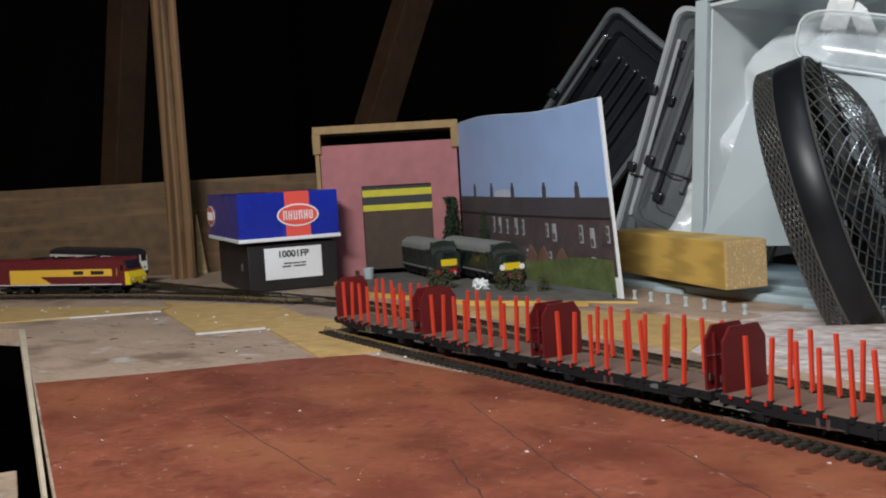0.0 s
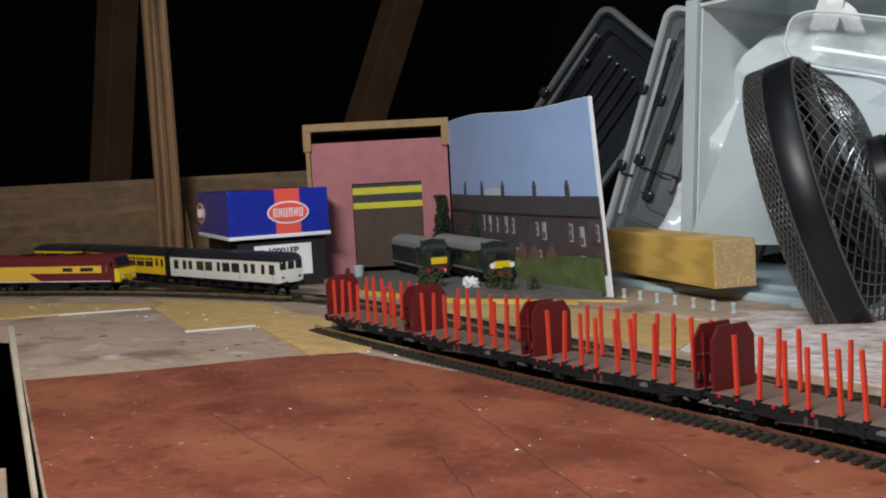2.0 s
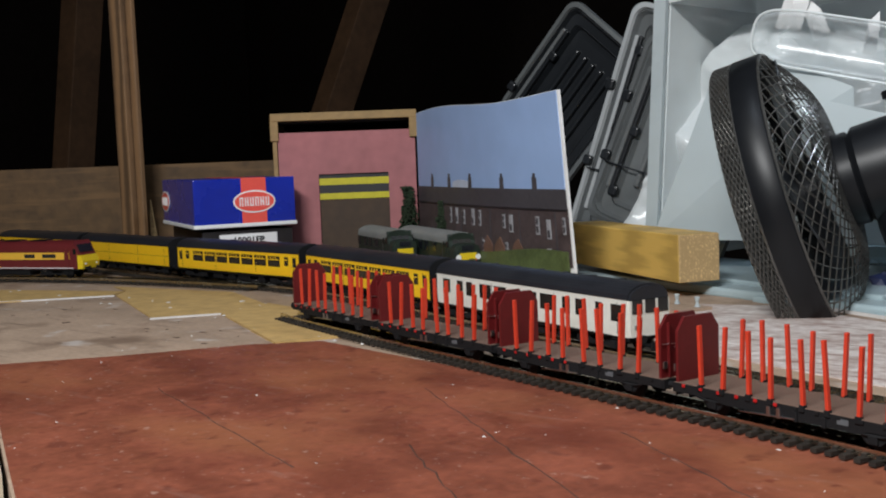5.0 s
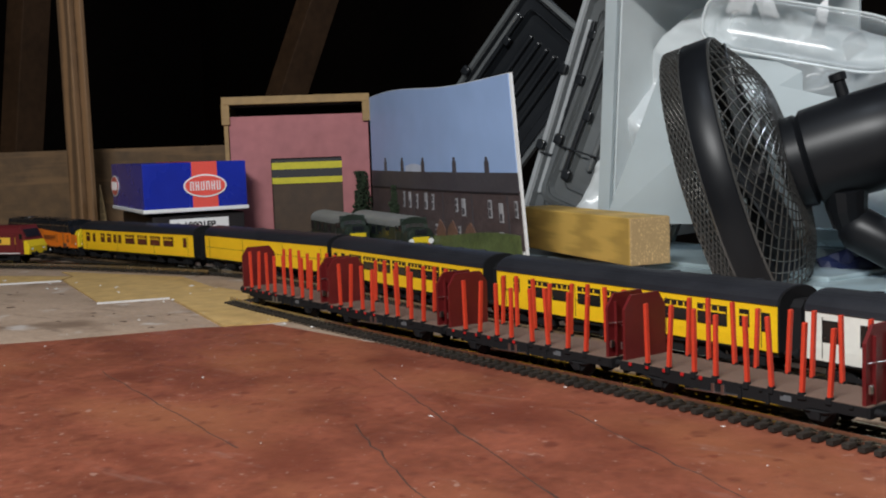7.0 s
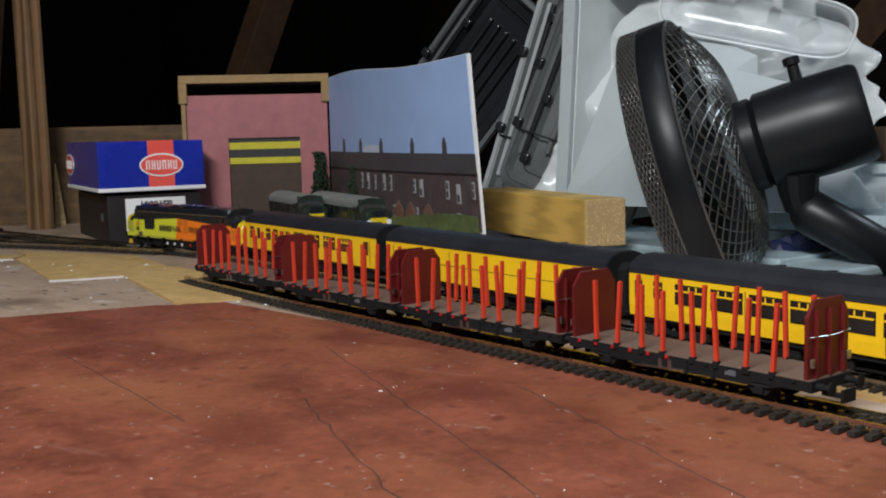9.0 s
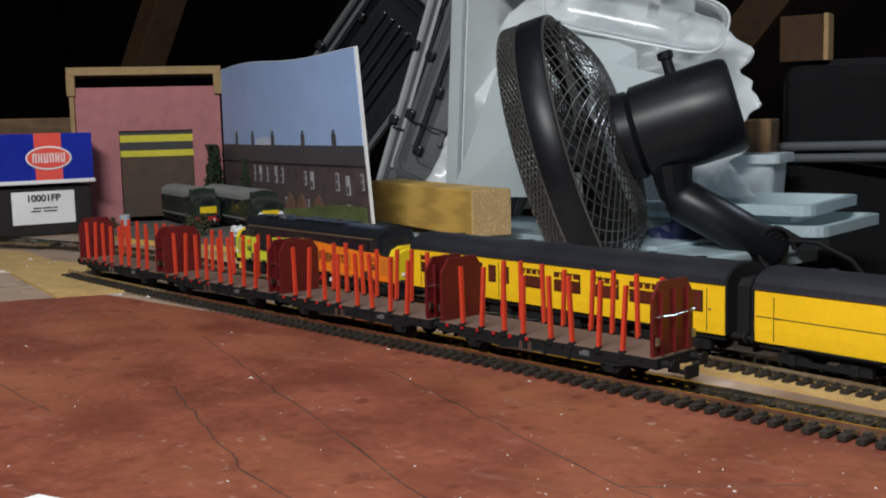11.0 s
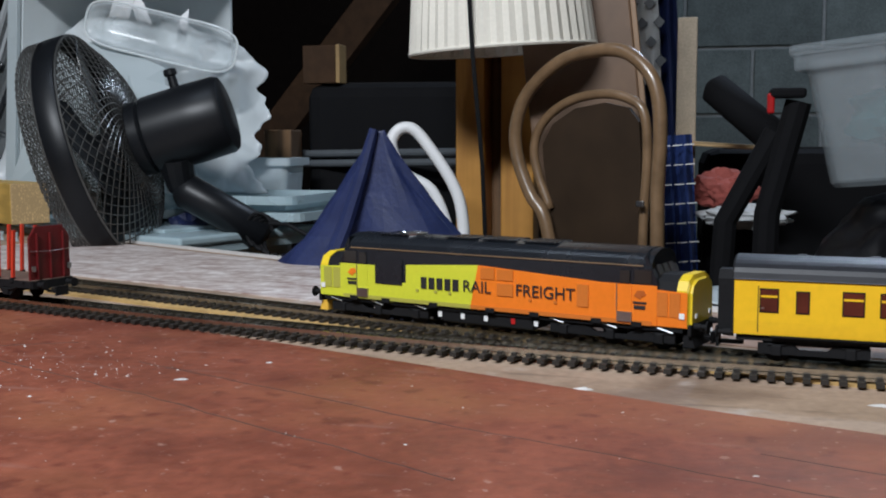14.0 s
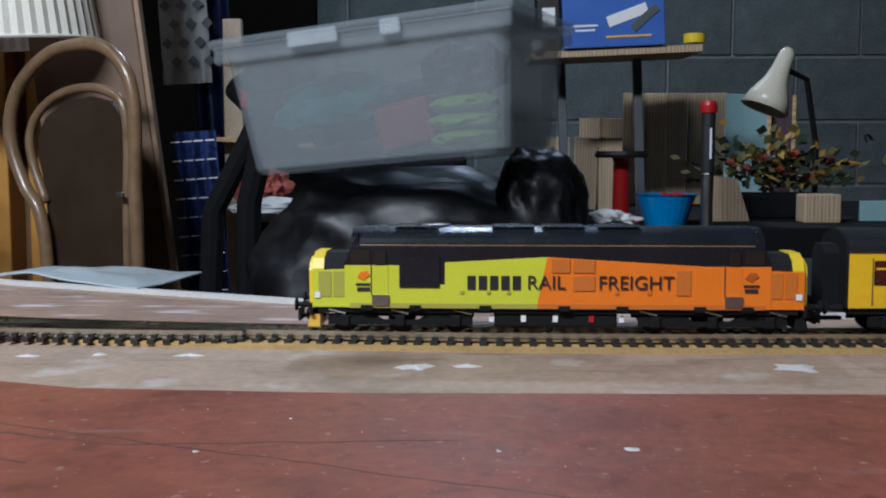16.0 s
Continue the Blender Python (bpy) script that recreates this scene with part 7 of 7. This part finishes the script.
part("arm", tube([(0.338, 1.14, 0.190), (0.372, 1.16, 0.178), (0.392, 1.18, 0.10), (0.392, 1.18, 0.02)], 0.0035, 8), CHASSIS, desk_lamp)
part("foot", lathe([(0.030, 0.019), (0.028, 0.026), (0.004, 0.030)], Matrix.Translation((0.392, 1.18, 0)), 24), CHASSIS, desk_lamp)
for x, w, c, lbl in ((0.343, 0.058, BOOK_TEAL, "pale teal backed canvas standing on the bench"), (0.388, 0.046, BOOK_PLUM, "plum coloured canvas standing on the bench")):
    cv = base("canvas", pose(x, 1.31 + 0.02 * (c is BOOK_PLUM), 0.019, -4, 1.5, 0), lbl, "canvas")
    part("face", box((w, 0.006, 0.150), (0, 0, 0.075), 0.001), c, cv)
    part("edge", box((0.005, 0.010, 0.150), (w / 2, 0, 0.075), 0.001), PINE_END, cv)


def flowers():
    rnd = random.Random(11)
    top = base("flower_arrangement", pose(0.312, 1.085, 0.019), "dried flower arrangement in rust, white and olive", "flowers")
    part("trough", box((0.10, 0.05, 0.028), (0, 0, 0.014), 0.004), CASE, top)
    kinds = ((LEAF_OLIVE, 170, 0.013, 0.006), (FOLIAGE, 110, 0.014, 0.007), (LEAF_GOLD, 60, 0.015, 0.004))
    for c, n, ln, wd in kinds:
        bm = bmesh.new()
        for _ in range(n):
            p = Vector((rnd.gauss(0, 0.040), rnd.gauss(0, 0.016), 0.032 + abs(rnd.gauss(0.022, 0.018))))
            d = Vector((p.x * 8 + rnd.gauss(0, 0.6), rnd.gauss(0, 0.6), rnd.gauss(0.3, 0.4))).normalized()
            s = d.cross(Vector((rnd.gauss(0, 1), rnd.gauss(0, 1), 1))).normalized() * wd * rnd.uniform(0.6, 1.1)
            q = d * ln * rnd.uniform(0.7, 1.4)
            v = [bm.verts.new(p), bm.verts.new(p + q * 0.5 + s), bm.verts.new(p + q), bm.verts.new(p + q * 0.5 - s)]
            bm.faces.new(v)
        part("leaves", bm, c, top)
    for k in range(13):
        c = (PETAL_RED, PETAL_WHITE, PETAL_RED, LEAF_GOLD)[k % 4]
        at = (-0.052 + 0.0088 * k, -0.018 + rnd.uniform(-0.006, 0.006), 0.058 + rnd.uniform(-0.016, 0.014))
        bm = bmesh.new()
        for j in range(16):
            a, b = rnd.uniform(0, 6.28), rnd.uniform(-0.3, 1.2)
            d = Vector((math.cos(a) * math.cos(b), math.sin(a) * math.cos(b), math.sin(b))) * 0.0095
            s = d.cross(Vector((0.3, 0.2, 1))).normalized() * 0.0042
            v = [bm.verts.new(Vector(at)), bm.verts.new(Vector(at) + d * 0.6 + s), bm.verts.new(Vector(at) + d), bm.verts.new(Vector(at) + d * 0.6 - s)]
            bm.faces.new(v)
        part("bloom", bm, c, top, "dried flower head")
    part("spray", tube([(0.05, -0.01, 0.05), (0.075, -0.012, 0.062), (0.098, -0.012, 0.060)], [0.003, 0.004, 0.001], 6), LEAF_GOLD, top)
    return top


flowers()
tagged(link("foam_block", box((0.038, 0.03, 0.030), (0.335, 1.0, 0.034), 0.002), BARE_PLY), "small pale block before the flowers", "block")
tagged(link("glass_tile", box((0.032, 0.006, 0.022), (0.402, 1.02, 0.030), 0.001), BOOK_TEAL), "small teal glass tile", "tile")
tagged(link("brown_packet", prism([(0, 0), (0.044, 0), (0.030, 0.045), (-0.004, 0.050)], 0, 0.012, "y"), BARE_PLY), "brown paper packet beside the marker", "packet").matrix_world = pose(0.225, 1.02, 0.019)

# scraps on the board
scrap = base("paper_sheet", Matrix(), "white paper sheet with grey spatters lying on the red board", "paper")
part("sheet", prism([(-0.836, 0.279), (-0.716, 0.228), (-0.622, 0.182), (-0.68, 0.03), (-0.93, 0.12), (-0.905, 0.276)], 0.0016, 0.0026, "z"), PAPER, scrap)
for x, y, r in ((-0.842, 0.264, 0.007), (-0.866, 0.262, 0.008), (-0.80, 0.240, 0.004), (-0.77, 0.232, 0.003), (-0.735, 0.213, 0.006), (-0.83, 0.24, 0.003)):
    part("spatter", prism([(x + r * (1 + 0.3 * math.sin(a * 3)) * math.cos(a), y + 0.7 * r * (1 + 0.3 * math.cos(a * 2)) * math.sin(a)) for a in np.linspace(0, 6.283, 12, endpoint=False)], 0.0026, 0.0028, "z"), GREY_TUBE, scrap, "grey paint spatter")
card = base("perforated_card", Matrix(), "torn grey card strip with clear push pins", "card")
part("strip", prism([(-1.300, 0.962), (-1.245, 1.000), (-1.045, 0.918), (-1.062, 0.882), (-1.12, 0.895), (-1.16, 0.905), (-1.22, 0.925)], 0.0012, 0.0042, "z"), GREY_BOARD, card)
for k in range(8):
    u = k / 7
    p = (-1.236 + 0.178 * u, 0.986 - 0.072 * u, 0.0042)
    pin = part("push_pin", lathe([(0.0030, 0), (0.0022, 0.0012), (0.0014, 0.004), (0.0024, 0.0085), (0.0022, 0.0095)], pose(*p), 12), FROST, card, "clear push pin")

# ---------------------------------------------------------------- track laid last: many small pieces
lay_track("main_track", MAIN, MAIN_S, "dark sleepered main track with worn rails on cork", (-0.75, 0.75), bed=(-0.95, 1.9))
lay_track("siding_track", SIDING, SIDING_S, "dark sleepered siding under the wagons", (-1.37, -0.15))
lay_track("stabling_track", STABLE, STABLE_S, "black side track under the maroon locomotive", (9, 10))


# breeze blocks of the gable wall
gable = bpy.data.objects["wall_gable"]
bm = box((0.438, 0.02, 0.213), (0, 0, 0), 0.004)
first = part("block", bm, BLOCK, gable)
spots = [(-1.08 + 0.45 * i + (0.225 if j % 2 else 0), 3.695, -0.82 + 0.2255 * j) for j in range(11) for i in range(8)]
for k, p in enumerate(spots):
    ob = first if k == 0 else new("block", first.data)
    ob.parent = gable
    ob.matrix_local = pose(*p)


def gone(t):
    return PACE * (16.0 - t) if t > 7 else PACE * 9.0 + 0.2215 * (7.0 - t)


def motions():
    for ob, lead in TRAIN:
        walk(ob, [(t, set_on(MAIN, MAIN_S, S_END + lead - gone(t) + float(np.interp(t, (10, 11.5, 12.5, 14, 14.6, 15.3, 16), (0, 0.006, 0.012, 0.021, 0.021, 0.011, 0))))) for t in np.arange(0, 16.01, 0.25)])


motions()
